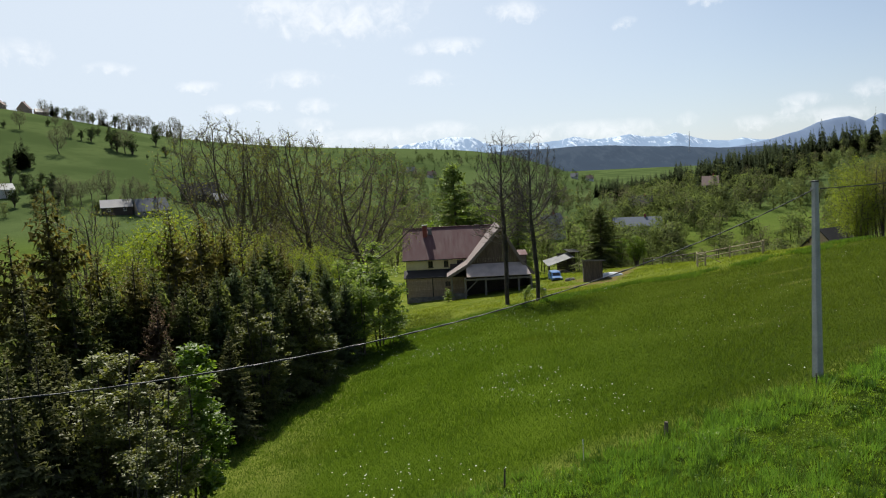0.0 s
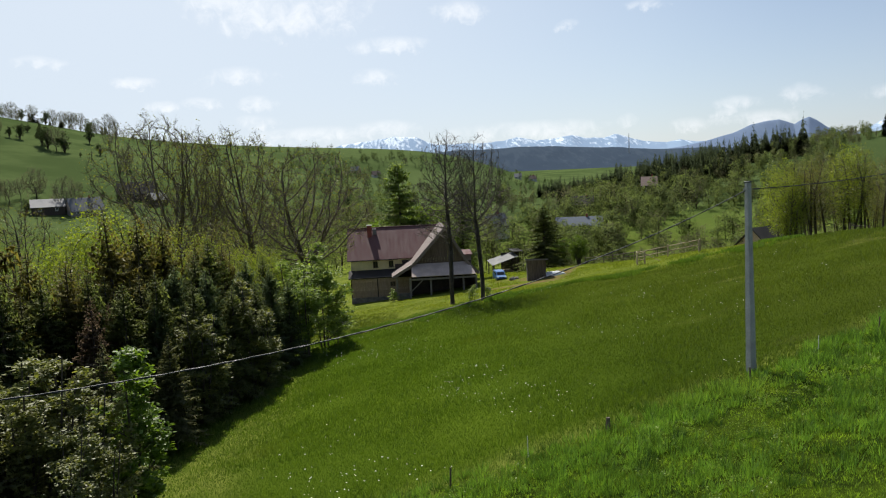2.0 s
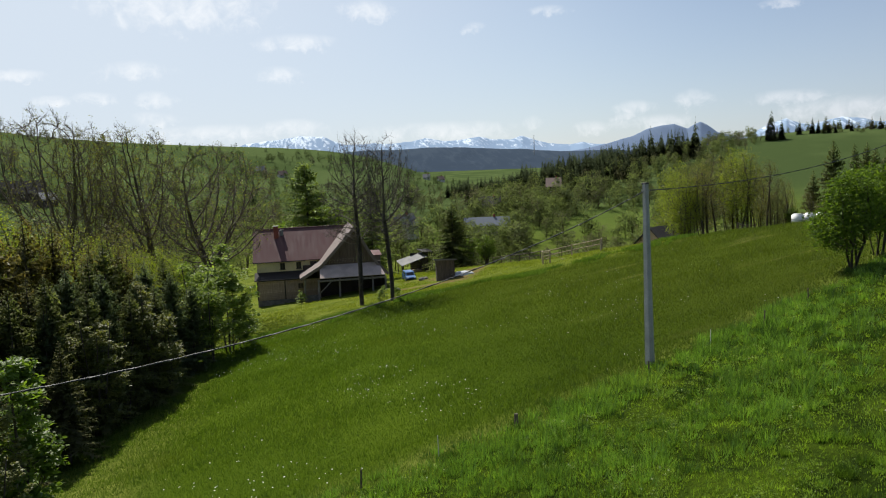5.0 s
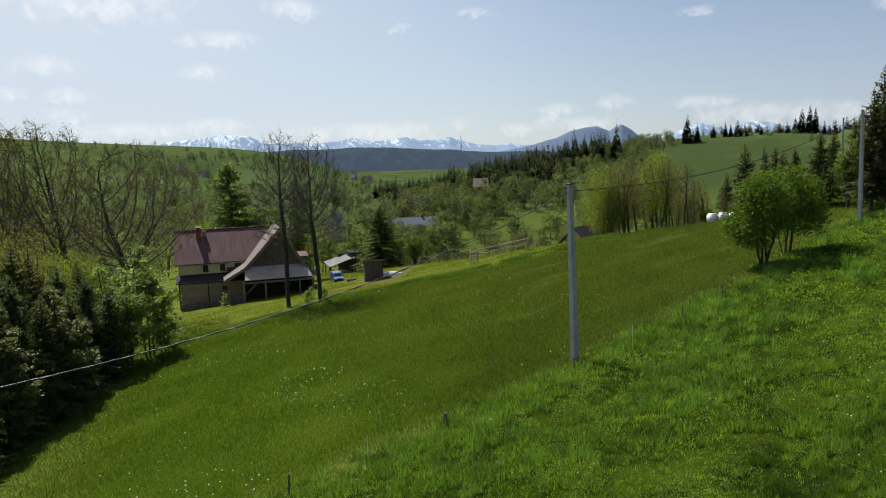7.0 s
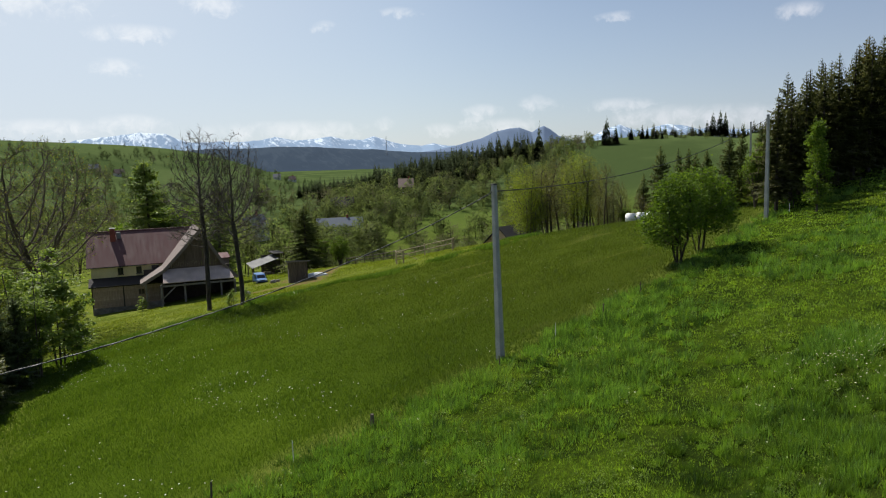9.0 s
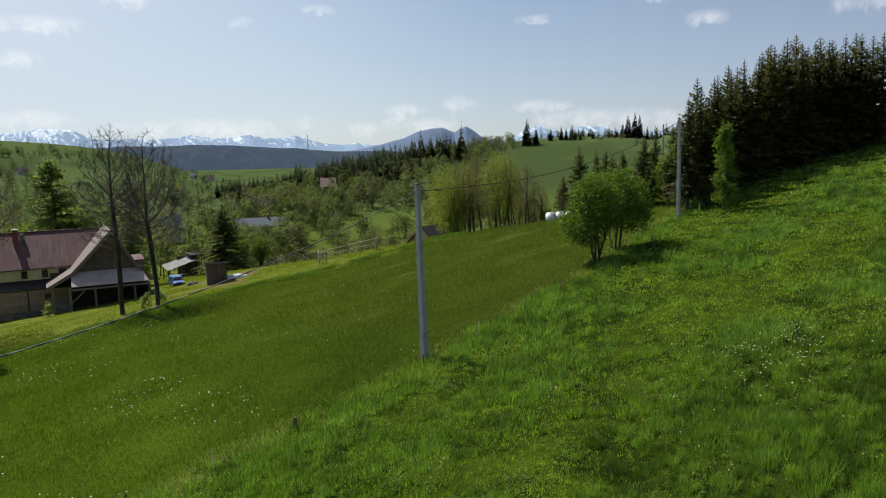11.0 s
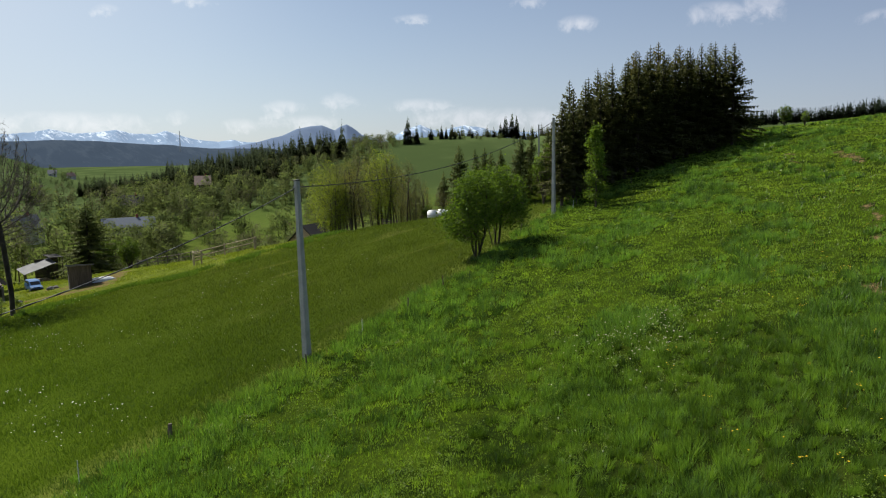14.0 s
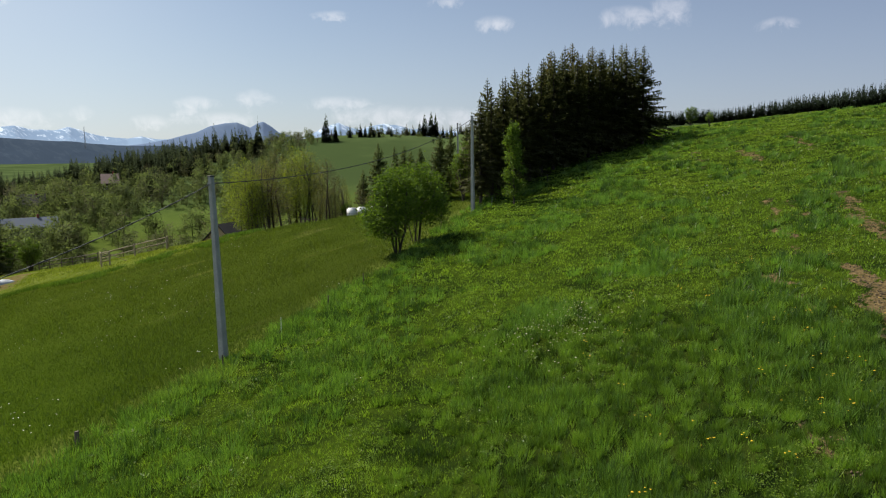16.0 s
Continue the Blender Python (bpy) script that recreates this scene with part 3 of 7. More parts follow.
def leader_meshes(seed, h, width, leaf_mat, leaves, leaf, stems=1, clear=0.25, limbs=26, depth=3, rise=0.9, least=0.007, scatter=0.22, clumps=0, flat=0.3, lean_out=0.07, girth=1.0, bark=None, fold=False):
    """A tall tree with a through-going trunk and steep side limbs."""
    rng = np.random.default_rng(seed)
    trunk, crown, ends = Soup(), Soup(), []
    for s in range(stems):
        a = rng.uniform(0, 6.28)
        hs = h * (1.0 if s == 0 else rng.uniform(0.75, 0.95))
        k = 12
        lean = 0.0 if stems == 1 else lean_out * rng.uniform(0.45, 1.45)
        zs = np.linspace(-0.1, hs, k)
        wander = np.cumsum(rng.normal(0, 0.012 * h / k * 4, (k, 2)), axis=0) * 0.35
        pts = np.column_stack([wander + np.outer(zs * lean + 0.2 * (stems > 1), [math.cos(a), math.sin(a)]), zs])
        r0 = girth * h * 0.016 / stems ** 0.35
        rad = np.interp(zs, [0, 0.6 * hs, hs], [r0, r0 * 0.55, 0.02])
        trunk.tube(pts, rad, 7)
        for i in range(limbs // stems):
            f = clear + (0.97 - clear) * (i + rng.uniform(0, 1)) / (limbs // stems)
            z = f * hs
            p = np.array([np.interp(z, zs, pts[:, c]) for c in range(3)])
            b = rng.uniform(0, 6.28)
            reach = width * h * (0.45 + 0.55 * math.sin(math.pi * min(1, (f - clear) / (1 - clear) * 0.8 + 0.2))) * rng.uniform(0.6, 1.1) * (1.05 - 0.6 * f)
            d = np.array([math.cos(b), math.sin(b), rise * rng.uniform(0.6, 1.3)])
            grow(trunk, rng, p, d / np.linalg.norm(d), reach * 0.5, max(0.012, np.interp(z, zs, rad) * 0.45), depth, ends, 0.55, 0.2, 0.7, (2, 3), least, 0.14)
    if leaves:
        pts = np.concatenate(ends)
        foliage(crown, pts, rng, leaves, leaf, scatter, clumps, flat, fold)
        return trunk.mesh("trunk", [bark or M_BARK], True), crown.mesh("crown", [leaf_mat])
    return trunk.mesh("trunk", [bark or M_BARK], True), None


def lobed_meshes(seed, h, rx, z0, leaf_mat, leaves, leaf, stems=1, lobes=14, twig=0.008, girth=0.016, clumps=0, fold=False):
    """A rounded crown of leafy lobes, each at the end of its own limb."""
    rng = np.random.default_rng(seed)
    trunk, crown = Soup(), Soup()
    way = rng.normal(0, 1, (lobes, 3))
    way /= np.linalg.norm(way, axis=1, keepdims=True)
    half = (h - z0) / 2
    mid = way * np.array([rx * 0.66, rx * 0.66, half * 0.7]) * rng.uniform(0.45, 1.05, (lobes, 1)) + np.array([0, 0, z0 + half])
    size = rx * rng.uniform(0.30, 0.50, lobes)
    foot = rng.normal(0, 0.10 * (stems > 1) * rx / 2, (stems, 2))
    pts = []
    for i in range(lobes):
        f = foot[i % stems]
        low = np.array([f[0], f[1], -0.1])
        knee = np.array([f[0] + 0.25 * mid[i, 0], f[1] + 0.25 * mid[i, 1], max(0.3, (0.45 if stems == 1 else 0.3) * mid[i, 2])]) + rng.normal(0, 0.04 * rx, 3)
        path = [low, 0.5 * (low + knee) + rng.normal(0, 0.015 * rx, 3), knee, 0.45 * knee + 0.55 * mid[i] + rng.normal(0, 0.05 * rx, 3), mid[i]]
        r0 = girth * h / stems ** 0.4
        trunk.tube(path, [r0, r0 * 0.85, r0 * 0.65, r0 * 0.35, twig], 5)
        for j in range(7):
            d = rng.normal(0, 1, 3)
            d /= np.linalg.norm(d)
            e = mid[i] + d * size[i] * 0.95
            m = 0.5 * (mid[i] + e) + rng.normal(0, 0.08 * size[i], 3)
            trunk.tube([mid[i], m, e], [twig, twig * 0.8, twig * 0.5], 3)
    k = rng.choice(lobes, leaves, p=size ** 2 / np.sum(size ** 2))
    out = rng.normal(0, 1, (leaves, 3))
    out /= np.linalg.norm(out, axis=1, keepdims=True)
    if clumps:
        tuft = rng.normal(0, 1, (lobes, clumps, 3))
        tuft /= np.linalg.norm(tuft, axis=2, keepdims=True)
        out = tuft[k, rng.integers(0, clumps, leaves)] * rng.uniform(0.75, 1.1, (leaves, 1)) + out * 0.28
    c = mid[k] + out * (size[k] * rng.uniform(0.75, 1.05, leaves))[:, None] * np.array([1, 1, 0.85])
    crown.leaves(c, leaf, rng, 0.35, fold=fold)
    v = np.concatenate(crown.v)
    q = (v - np.array([0, 0, z0 + 0.8 * half])) / np.array([rx, rx, half])
    q += 0.8 * np.repeat(c - mid[k], len(v) // leaves, axis=0) / size[k].repeat(len(v) // leaves)[:, None] + rng.normal(0, 0.3, v.shape)
    q /= np.linalg.norm(q, axis=1, keepdims=True) + 1e-9
    return trunk.mesh("trunk", [M_BARK], True), crown.mesh("crown", [leaf_mat], normals=q)


def colonise(rng, goals, nodes, parents, step, reach, kill, up=0.12, wobble=0.07, rounds=90):
    """Grows twigs from the given stem nodes towards scattered goals in the crown, as a tree fills its light."""
    at_node, up_link = [np.array(p, float) for p in nodes], list(parents)
    near, which = np.full(len(goals), 1e9), np.zeros(len(goals), int)
    first = 0
    for _ in range(rounds):
        fresh = np.array(at_node[first:])
        d = np.sum((goals[:, None] - fresh[None]) ** 2, axis=2)
        j = d.argmin(1)
        m = d[np.arange(len(goals)), j]
        closer = m < near
        near[closer], which[closer] = m[closer], j[closer] + first
        alive = near > kill * kill
        goals, near, which = goals[alive], near[alive], which[alive]
        act = near < reach * reach
        if not act.any():
            break
        first = len(at_node)
        pos = np.array(at_node)
        pull = goals[act] - pos[which[act]]
        pull /= np.linalg.norm(pull, axis=1, keepdims=True)
        ids, inv = np.unique(which[act], return_inverse=True)
        way = np.zeros((len(ids), 3))
        np.add.at(way, inv, pull)
        way /= np.linalg.norm(way, axis=1, keepdims=True) + 1e-6
        way += np.array([0, 0, up]) + rng.normal(0, wobble, way.shape)
        way /= np.linalg.norm(way, axis=1, keepdims=True)
        tips = pos[ids] + way * step
        # a tip that would land on older wood stops there
        room = np.array([np.min(np.sum((pos - q) ** 2, axis=1)) for q in tips]) > (0.55 * step) ** 2
        for i, q in zip(ids[room], tips[room]):
            at_node.append(q)
            up_link.append(int(i))
        if not room.any():
            break
    return np.array(at_node), np.array(up_link)


def crown_tree(seed, h, crown, clear, goals, leaf_mat, leaves=0, leaf=0.1, scatter=0.2, girth=0.016, twig=0.012, slivers=4, sliver=0.045, stems=1, lean=0.1, bark=None, crook=0.05, up=0.12, fold=False, step=0.017):
    """A tree whose limbs divide to fill its crown. crown: ellipsoids (x, y, z, half width, half height) in parts of the height."""
    rng = np.random.default_rng(seed)
    trunk, leafy = Soup(), Soup()
    st = step * h
    nodes, parents = [], []
    for i in range(stems):
        a = 6.283 * i / stems + rng.uniform(-0.5, 0.5)
        p = np.array([0.03 * h * (stems > 1) * math.cos(a), 0.03 * h * (stems > 1) * math.sin(a), -0.1])
        tilt = lean if stems > 1 else 0.02
        d = np.array([math.cos(a) * tilt, math.sin(a) * tilt, 1.0])
        tall = clear * h * (1.0 if i == 0 else rng.uniform(0.75, 1.0))
        parents.append(-1)
        nodes.append(p)
        while p[2] < tall:
            d = d + rng.normal(0, crook, 3) * np.array([1, 1, 0])
            p = p + st * d / np.linalg.norm(d)
            parents.append(len(nodes) - 1)
            nodes.append(p)
    share = np.array([c[3] * c[3] * c[4] for c in crown])
    pick = rng.choice(len(crown), goals, p=share / share.sum())
    q = rng.normal(0, 1, (goals, 3))
    q /= np.linalg.norm(q, axis=1, keepdims=True)
    q *= rng.uniform(0.05, 1, (goals, 1)) ** 0.42
    e = np.array(crown)[pick]
    aim = (e[:, :3] + q * np.column_stack([e[:, 3], e[:, 3], e[:, 4]])) * h
    pos, par = colonise(rng, aim, nodes, parents, st, 0.22 * h, 1.25 * st, up)
    n = len(pos)
    area, last, kids = np.zeros(n), np.full(n, -1), np.zeros(n, int)
    best = np.zeros(n)
    for i in range(n - 1, -1, -1):
        area[i] = max(area[i], twig ** 2.2)
        if par[i] >= 0:
            area[par[i]] += area[i]
            kids[par[i]] += 1
            if area[i] > best[par[i]]:
                best[par[i]], last[par[i]] = area[i], i
    rad = area ** (1 / 2.2)
    rad = np.minimum(twig + (rad - twig) * girth * h / rad[0], girth * h)
    for i in range(n):
        if par[i] >= 0 and last[par[i]] == i and par[par[i]] >= 0:
            continue
        if par[i] < 0:
            chain, r = [i], [rad[i] * 1.3]
        else:
            chain, r = [par[i], i], [min(rad[i] * 1.1, rad[par[i]]), rad[i]]
        k = i
        while last[k] >= 0:
            k = last[k]
            chain.append(k)
            r.append(rad[k])
        if len(chain) < 2:
            continue
        if len(chain) > 5 and r[0] < 0.05:
            chain, r = chain[:-1:2] + chain[-1:], r[:-1:2] + r[-1:]
        trunk.tube(pos[chain], r, 7 if r[0] > 0.12 else (5 if r[0] > 0.04 else 3))
    # hair-fine twigs on the thin wood
    thin = np.where((rad < 2.2 * twig) & (par >= 0))[0]
    if slivers:
        t = np.repeat(thin, slivers)
        way = pos[t] - pos[par[t]]
        way /= np.linalg.norm(way, axis=1, keepdims=True) + 1e-9
        way = way + rng.normal(0, 0.55, way.shape) + np.array([0, 0, 0.35])
        way /= np.linalg.norm(way, axis=1, keepdims=True)
        ln = sliver * h * rng.uniform(0.4, 1.2, len(t))
        w = np.cross(way, rng.normal(0, 1, way.shape))
        w *= 0.9 * twig / (np.linalg.norm(w, axis=1, keepdims=True) + 1e-9)
        b = pos[t] + (pos[par[t]] - pos[t]) * rng.uniform(0, 1, (len(t), 1))
        trunk.add(np.stack([b - w, b + w, b + way * ln[:, None]], 1).reshape(-1, 3), np.arange(3 * len(t)).reshape(-1, 3))
    f = h / max(float(v[:, 2].max()) for v in trunk.v)
    trunk.v = [v * np.array([1, 1, f]) for v in trunk.v]
    if not leaves:
        return trunk.mesh("trunk", [bark or M_BARK], True), None
    foliage(leafy, pos[thin] * np.array([1, 1, f]), rng, leaves, leaf, scatter, 0, 0.3, fold)
    return trunk.mesh("trunk", [bark or M_BARK], True), leafy.mesh("crown", [leaf_mat])


class Kind:
    """A kind of tree: a few grown shapes that are set out again and again."""

    def __init__(self, name, label, category, shapes, height_m):
        self.name, self.label, self.category, self.height_m, self.count = name, label, category, height_m, 0
        self.shapes = shapes

    def stand(self, place, h, turn=None, wide=1.0, label="", group="", shape=None, lean=0.0):
        i = self.count if shape is None else shape
        trunk, crown = self.shapes[i % len(self.shapes)]
        self.count += 1
        ob = new(self.name)
        f = h / self.height_m
        t = (self.count * 137.5) % 360 if turn is None else turn
        ob.matrix_world = Matrix.Translation(place) @ pose(0, 0, 0, lean, 0, t) @ Matrix.Diagonal((f * wide, f * wide, f, 1))
        tagged(ob, label or self.label, self.category, group)
        link_part("trunk", trunk, ob)
        if crown:
            link_part("crown", crown, ob)
        return ob


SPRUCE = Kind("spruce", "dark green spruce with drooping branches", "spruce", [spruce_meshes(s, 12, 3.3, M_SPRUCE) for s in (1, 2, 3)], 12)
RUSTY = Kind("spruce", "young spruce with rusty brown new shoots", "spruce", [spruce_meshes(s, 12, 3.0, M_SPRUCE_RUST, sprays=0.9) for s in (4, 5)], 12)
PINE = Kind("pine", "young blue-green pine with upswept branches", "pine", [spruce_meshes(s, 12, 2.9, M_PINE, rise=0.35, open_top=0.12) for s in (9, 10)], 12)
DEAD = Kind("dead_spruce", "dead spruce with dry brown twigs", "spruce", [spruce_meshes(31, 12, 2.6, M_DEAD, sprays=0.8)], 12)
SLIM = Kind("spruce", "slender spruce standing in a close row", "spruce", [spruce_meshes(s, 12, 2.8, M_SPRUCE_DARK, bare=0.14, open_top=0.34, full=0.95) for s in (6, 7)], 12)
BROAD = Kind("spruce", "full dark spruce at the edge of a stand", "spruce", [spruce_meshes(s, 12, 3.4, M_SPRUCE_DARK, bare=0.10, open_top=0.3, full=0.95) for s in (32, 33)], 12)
LARCH = Kind("larch", "fresh green larch with feathery branches", "larch", [spruce_meshes(8, 12, 2.2, M_LARCH, bare=0.1, sprays=0.85, open_top=0.05, full=0.5)], 12)
BIRCH = Kind("birch", "young birch in light green leaf", "tree", [leader_meshes(28, 7, 0.22, M_LEAF_BUSH, 5200, 0.125, clear=0.03, limbs=46, depth=2, rise=1.0, scatter=0.2, flat=0.4, girth=0.7), leader_meshes(29, 7, 0.36, M_LEAF_PALE, 5200, 0.13, stems=3, clear=0.05, limbs=36, depth=2, rise=0.6, scatter=0.2, clumps=190, flat=0.6, girth=0.7, fold=True)], 7)
LEAFY = Kind("tree", "broadleaf tree in fresh spring leaf", "tree", [lobed_meshes(s, 9, 2.9, 1.0, M_LEAF, 7500, 0.15, lobes=20, clumps=14) for s in (11, 12, 13)], 9)
YELLOW = Kind("tree", "broadleaf tree with yellow-green young leaves", "tree", [crown_tree(s, 9, [(0, 0, 0.56, 0.22, 0.42), (0.08, 0, 0.4, 0.2, 0.2)], 0.25, 700, M_LEAF_YELLOW, 9500, 0.085, 0.24, girth=0.014, twig=0.008, slivers=1, stems=2, bark=M_TWIG, step=0.026) for s in (14, 15)], 9)
ROWAN = Kind("rowan", "rowan sapling with pale silvery green leaves", "tree", [leader_meshes(s, 7, 0.36, M_LEAF_GREY, 6000, 0.115, stems=5, clear=0.06, limbs=44, depth=2, rise=0.9, scatter=0.15, clumps=230, flat=0.75, lean_out=0.14, fold=True) for s in (16, 17)], 7)
MAPLE = Kind("maple", "young maple with large bright green leaves", "tree", [leader_meshes(18, 7, 0.26, M_LEAF, 5200, 0.15, stems=2, clear=0.05, limbs=40, depth=2, rise=0.9, scatter=0.17, clumps=170, flat=0.65, lean_out=0.1, fold=True)], 7)
BUSH = Kind("bush", "many-stemmed bush in fresh green leaf", "bush", [crown_tree(s, 6, c, 0.27, 900, M_LEAF_BUSH, 9000, 0.125, 0.26, girth=0.013, twig=0.008, slivers=1, stems=4, lean=0.13, up=0.02, step=0.03, fold=True) for s, c in ((18, [(0, 0, 0.64, 0.27, 0.36), (-0.10, 0.05, 0.42, 0.30, 0.26)]), (19, [(0.03, 0, 0.62, 0.34, 0.34), (0.1, 0, 0.44, 0.33, 0.24)]))], 6)
BARE = Kind("bare_tree", "tall bare ash tree just breaking into bud", "tree", [crown_tree(s, 14, c, 0.36, 1500, M_LEAF_OLIVE, 6000, 0.065, 0.22, bark=M_TWIG, girth=0.0185, twig=0.0095, slivers=6, sliver=0.034, crook=0.05) for s, c in ((21, [(0, 0, 0.66, 0.25, 0.34)]), (22, [(0.02, 0, 0.64, 0.31, 0.34), (-0.2, 0, 0.45, 0.16, 0.13)]), (23, [(0, 0, 0.68, 0.22, 0.32), (0.1, 0.1, 0.52, 0.2, 0.2)]))], 14)
ASH = Kind("bare_tree", "tall bare ash tree with upswept twigs", "tree", [crown_tree(s, 16, [(0, 0, 0.77, 0.15, 0.23), (0, 0, 0.62, 0.21, 0.20), (0.03, 0.02, 0.44, 0.17, 0.10)], k, 2000, M_LEAF_BROWN, 900, 0.07, 0.2, bark=M_ASH, girth=0.0125, twig=0.0135, slivers=3, sliver=0.042, crook=0.02, up=0.25) for s, k in ((26, 0.62), (27, 0.5))], 16)
AIRY = Kind("tree", "tall airy tree with yellow-green young leaves", "tree", [crown_tree(s, 11, [(0, 0, 0.60, 0.19, 0.39)], 0.6, 800, M_LEAF_YELLOW, 7000, 0.105, 0.28, girth=0.012, twig=0.010, slivers=2, stems=3, lean=0.08, up=0.25, step=0.024, crook=0.02) for s in (34, 35)], 11)
BUDDING = Kind("tree", "slender tree with thin brownish budding crown", "tree", [crown_tree(s, 11, [(0, 0, 0.63, 0.135, 0.37)], 0.6, 700, m, 3400, 0.085, 0.25, girth=0.012, twig=0.010, slivers=2, stems=k, lean=0.06, up=0.3, step=0.024, crook=0.02) for s, k, m in ((24, 3, M_LEAF_BROWN), (25, 4, M_LEAF_OLIVE), (30, 2, M_LEAF_BROWN))], 11)
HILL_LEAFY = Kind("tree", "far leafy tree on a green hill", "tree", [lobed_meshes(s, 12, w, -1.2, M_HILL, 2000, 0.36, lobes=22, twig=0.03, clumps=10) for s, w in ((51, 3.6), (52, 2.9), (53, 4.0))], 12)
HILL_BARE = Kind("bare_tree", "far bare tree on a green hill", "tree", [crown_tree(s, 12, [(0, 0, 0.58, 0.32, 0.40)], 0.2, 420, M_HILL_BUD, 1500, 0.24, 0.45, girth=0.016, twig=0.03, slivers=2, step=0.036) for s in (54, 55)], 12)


def far_trees(name, label, spots, mats, seed, tint=(0.0, 1.0)):
    """A far wood as one object: crowns of many leaf sprays, each tree with a tint of its own."""
    rng = np.random.default_rng(seed)
    soup, tints, soft_normals = Soup(), [], []
    for x, y, h, conifer, full in spots:
        z = float(height(x, y)) - 0.3
        before, first = soup.n, len(soup.v)
        hue = rng.uniform(*tint)
        if conifer:
            k = int(150 * full)
            u = 1 - np.sqrt(rng.uniform(0.0, 0.96, k))
            a = rng.uniform(0, 6.28, k)
            rad = h * rng.uniform(0.14, 0.2) * (1 - u) ** 0.9 + 0.08
            c = np.column_stack([x + rad * np.cos(a) * rng.uniform(0.3, 1, k), y + rad * np.sin(a) * rng.uniform(0.3, 1, k), z + h * u])
            out = np.column_stack([np.cos(a), np.sin(a), np.full(k, -0.35)])
            w = np.column_stack([-np.sin(a), np.cos(a), np.zeros(k)]) * (h * 0.05 * (1.1 - u))[:, None]
            ln = (h * 0.11 * (1.1 - u))[:, None]
            up = np.array([0, 0, 1.0]) * (h * 0.05)
            v = np.stack([c - w + up, c + w + up, c + out * ln], 1).reshape(-1, 3)
            soup.add(v, np.arange(3 * k).reshape(-1, 3))
            soup.tube([(x, y, z), (x, y, z + h * 0.5), (x, y, z + h)], [h * 0.012, h * 0.01, 0.03], 3)
        else:
            fine = min(2.4, max(0.45, 300 / math.hypot(x, y)))
            budding = hue < 0.35
            k = int(520 * full * fine * (0.75 if budding else 1.0))
            n_lobes = int(rng.integers(7, 12))
            way = rng.normal(0, 1, (n_lobes, 3))
            way /= np.linalg.norm(way, axis=1, keepdims=True)
            slim = rng.uniform(0.7, 1.2)
            lobes = way * np.array([0.17 * slim, 0.17 * slim, 0.30]) * h * rng.uniform(0.35, 1.05, (n_lobes, 1)) + np.array([0, 0, 0.50 * h])
            low = n_lobes // 2
            lobes[:low] = lobes[:low] * np.array([0.8, 0.8, 0]) + np.column_stack([np.zeros((low, 2)), rng.uniform(0.12, 0.34, low) * h])
            size = h * rng.uniform(0.11, 0.19, n_lobes)
            out = rng.normal(0, 1, (k, 3))
            out[:, 2] = np.abs(out[:, 2]) * rng.choice([1, 1, 1, -1], k)
            out /= np.linalg.norm(out, axis=1, keepdims=True)
            which = rng.choice(n_lobes, k, p=size ** 2 / np.sum(size ** 2))
            c = lobes[which] + out * size[which][:, None] * rng.uniform(0.7, 1.08, (k, 1))
            c[:, 2] = np.clip(c[:, 2], 0.05 * h, None)
            # leaf sprays lie along the crown's surface
            face = out + rng.normal(0, 0.35, (k, 3))
            face /= np.linalg.norm(face, axis=1, keepdims=True)
            spread = rng.normal(0, 1, (k, 3, 3)) * h * (0.018 if budding else 0.023) / fine ** 0.5
            spread -= face[:, None] * np.sum(spread * face[:, None], axis=2, keepdims=True) * 0.8
            v = (c + np.array([x, y, z]))[:, None] + spread
            soup.add(v.reshape(-1, 3), np.arange(3 * k).reshape(-1, 3))
            for lobe in lobes[-4 if budding else -2:]:
                soup.tube([(x, y, z), (x + lobe[0] * 0.3, y + lobe[1] * 0.3, z + 0.3 * h), (x + lobe[0], y + lobe[1], z + lobe[2] + 0.12 * h)], [h * 0.009, h * 0.006, 0.03], 3)
        tints.append(np.full(soup.n - before, hue))
        # the crown takes the light as one rounded mass
        p = np.concatenate(soup.v[first:]) - np.array([x, y, z + (0.1 if conifer else 0.42) * h])
        p *= np.array([1, 1, 0.35 if conifer else 0.6])
        p /= np.linalg.norm(p, axis=1, keepdims=True) + 1e-9
        p += rng.normal(0, 0.12, p.shape) + np.array([0, 0, 0.2])
        if not conifer:
            p[:3 * k] += 0.6 * np.repeat(out, 3, axis=0)
        soft_normals.append(p / (np.linalg.norm(p, axis=1, keepdims=True) + 1e-9))
    ob = new(name, soup.mesh(name, mats, values={"tint": np.concatenate(tints)}, normals=np.concatenate(soft_normals)))
    tagged(ob, label, "trees", kind="stuff")
    return ob


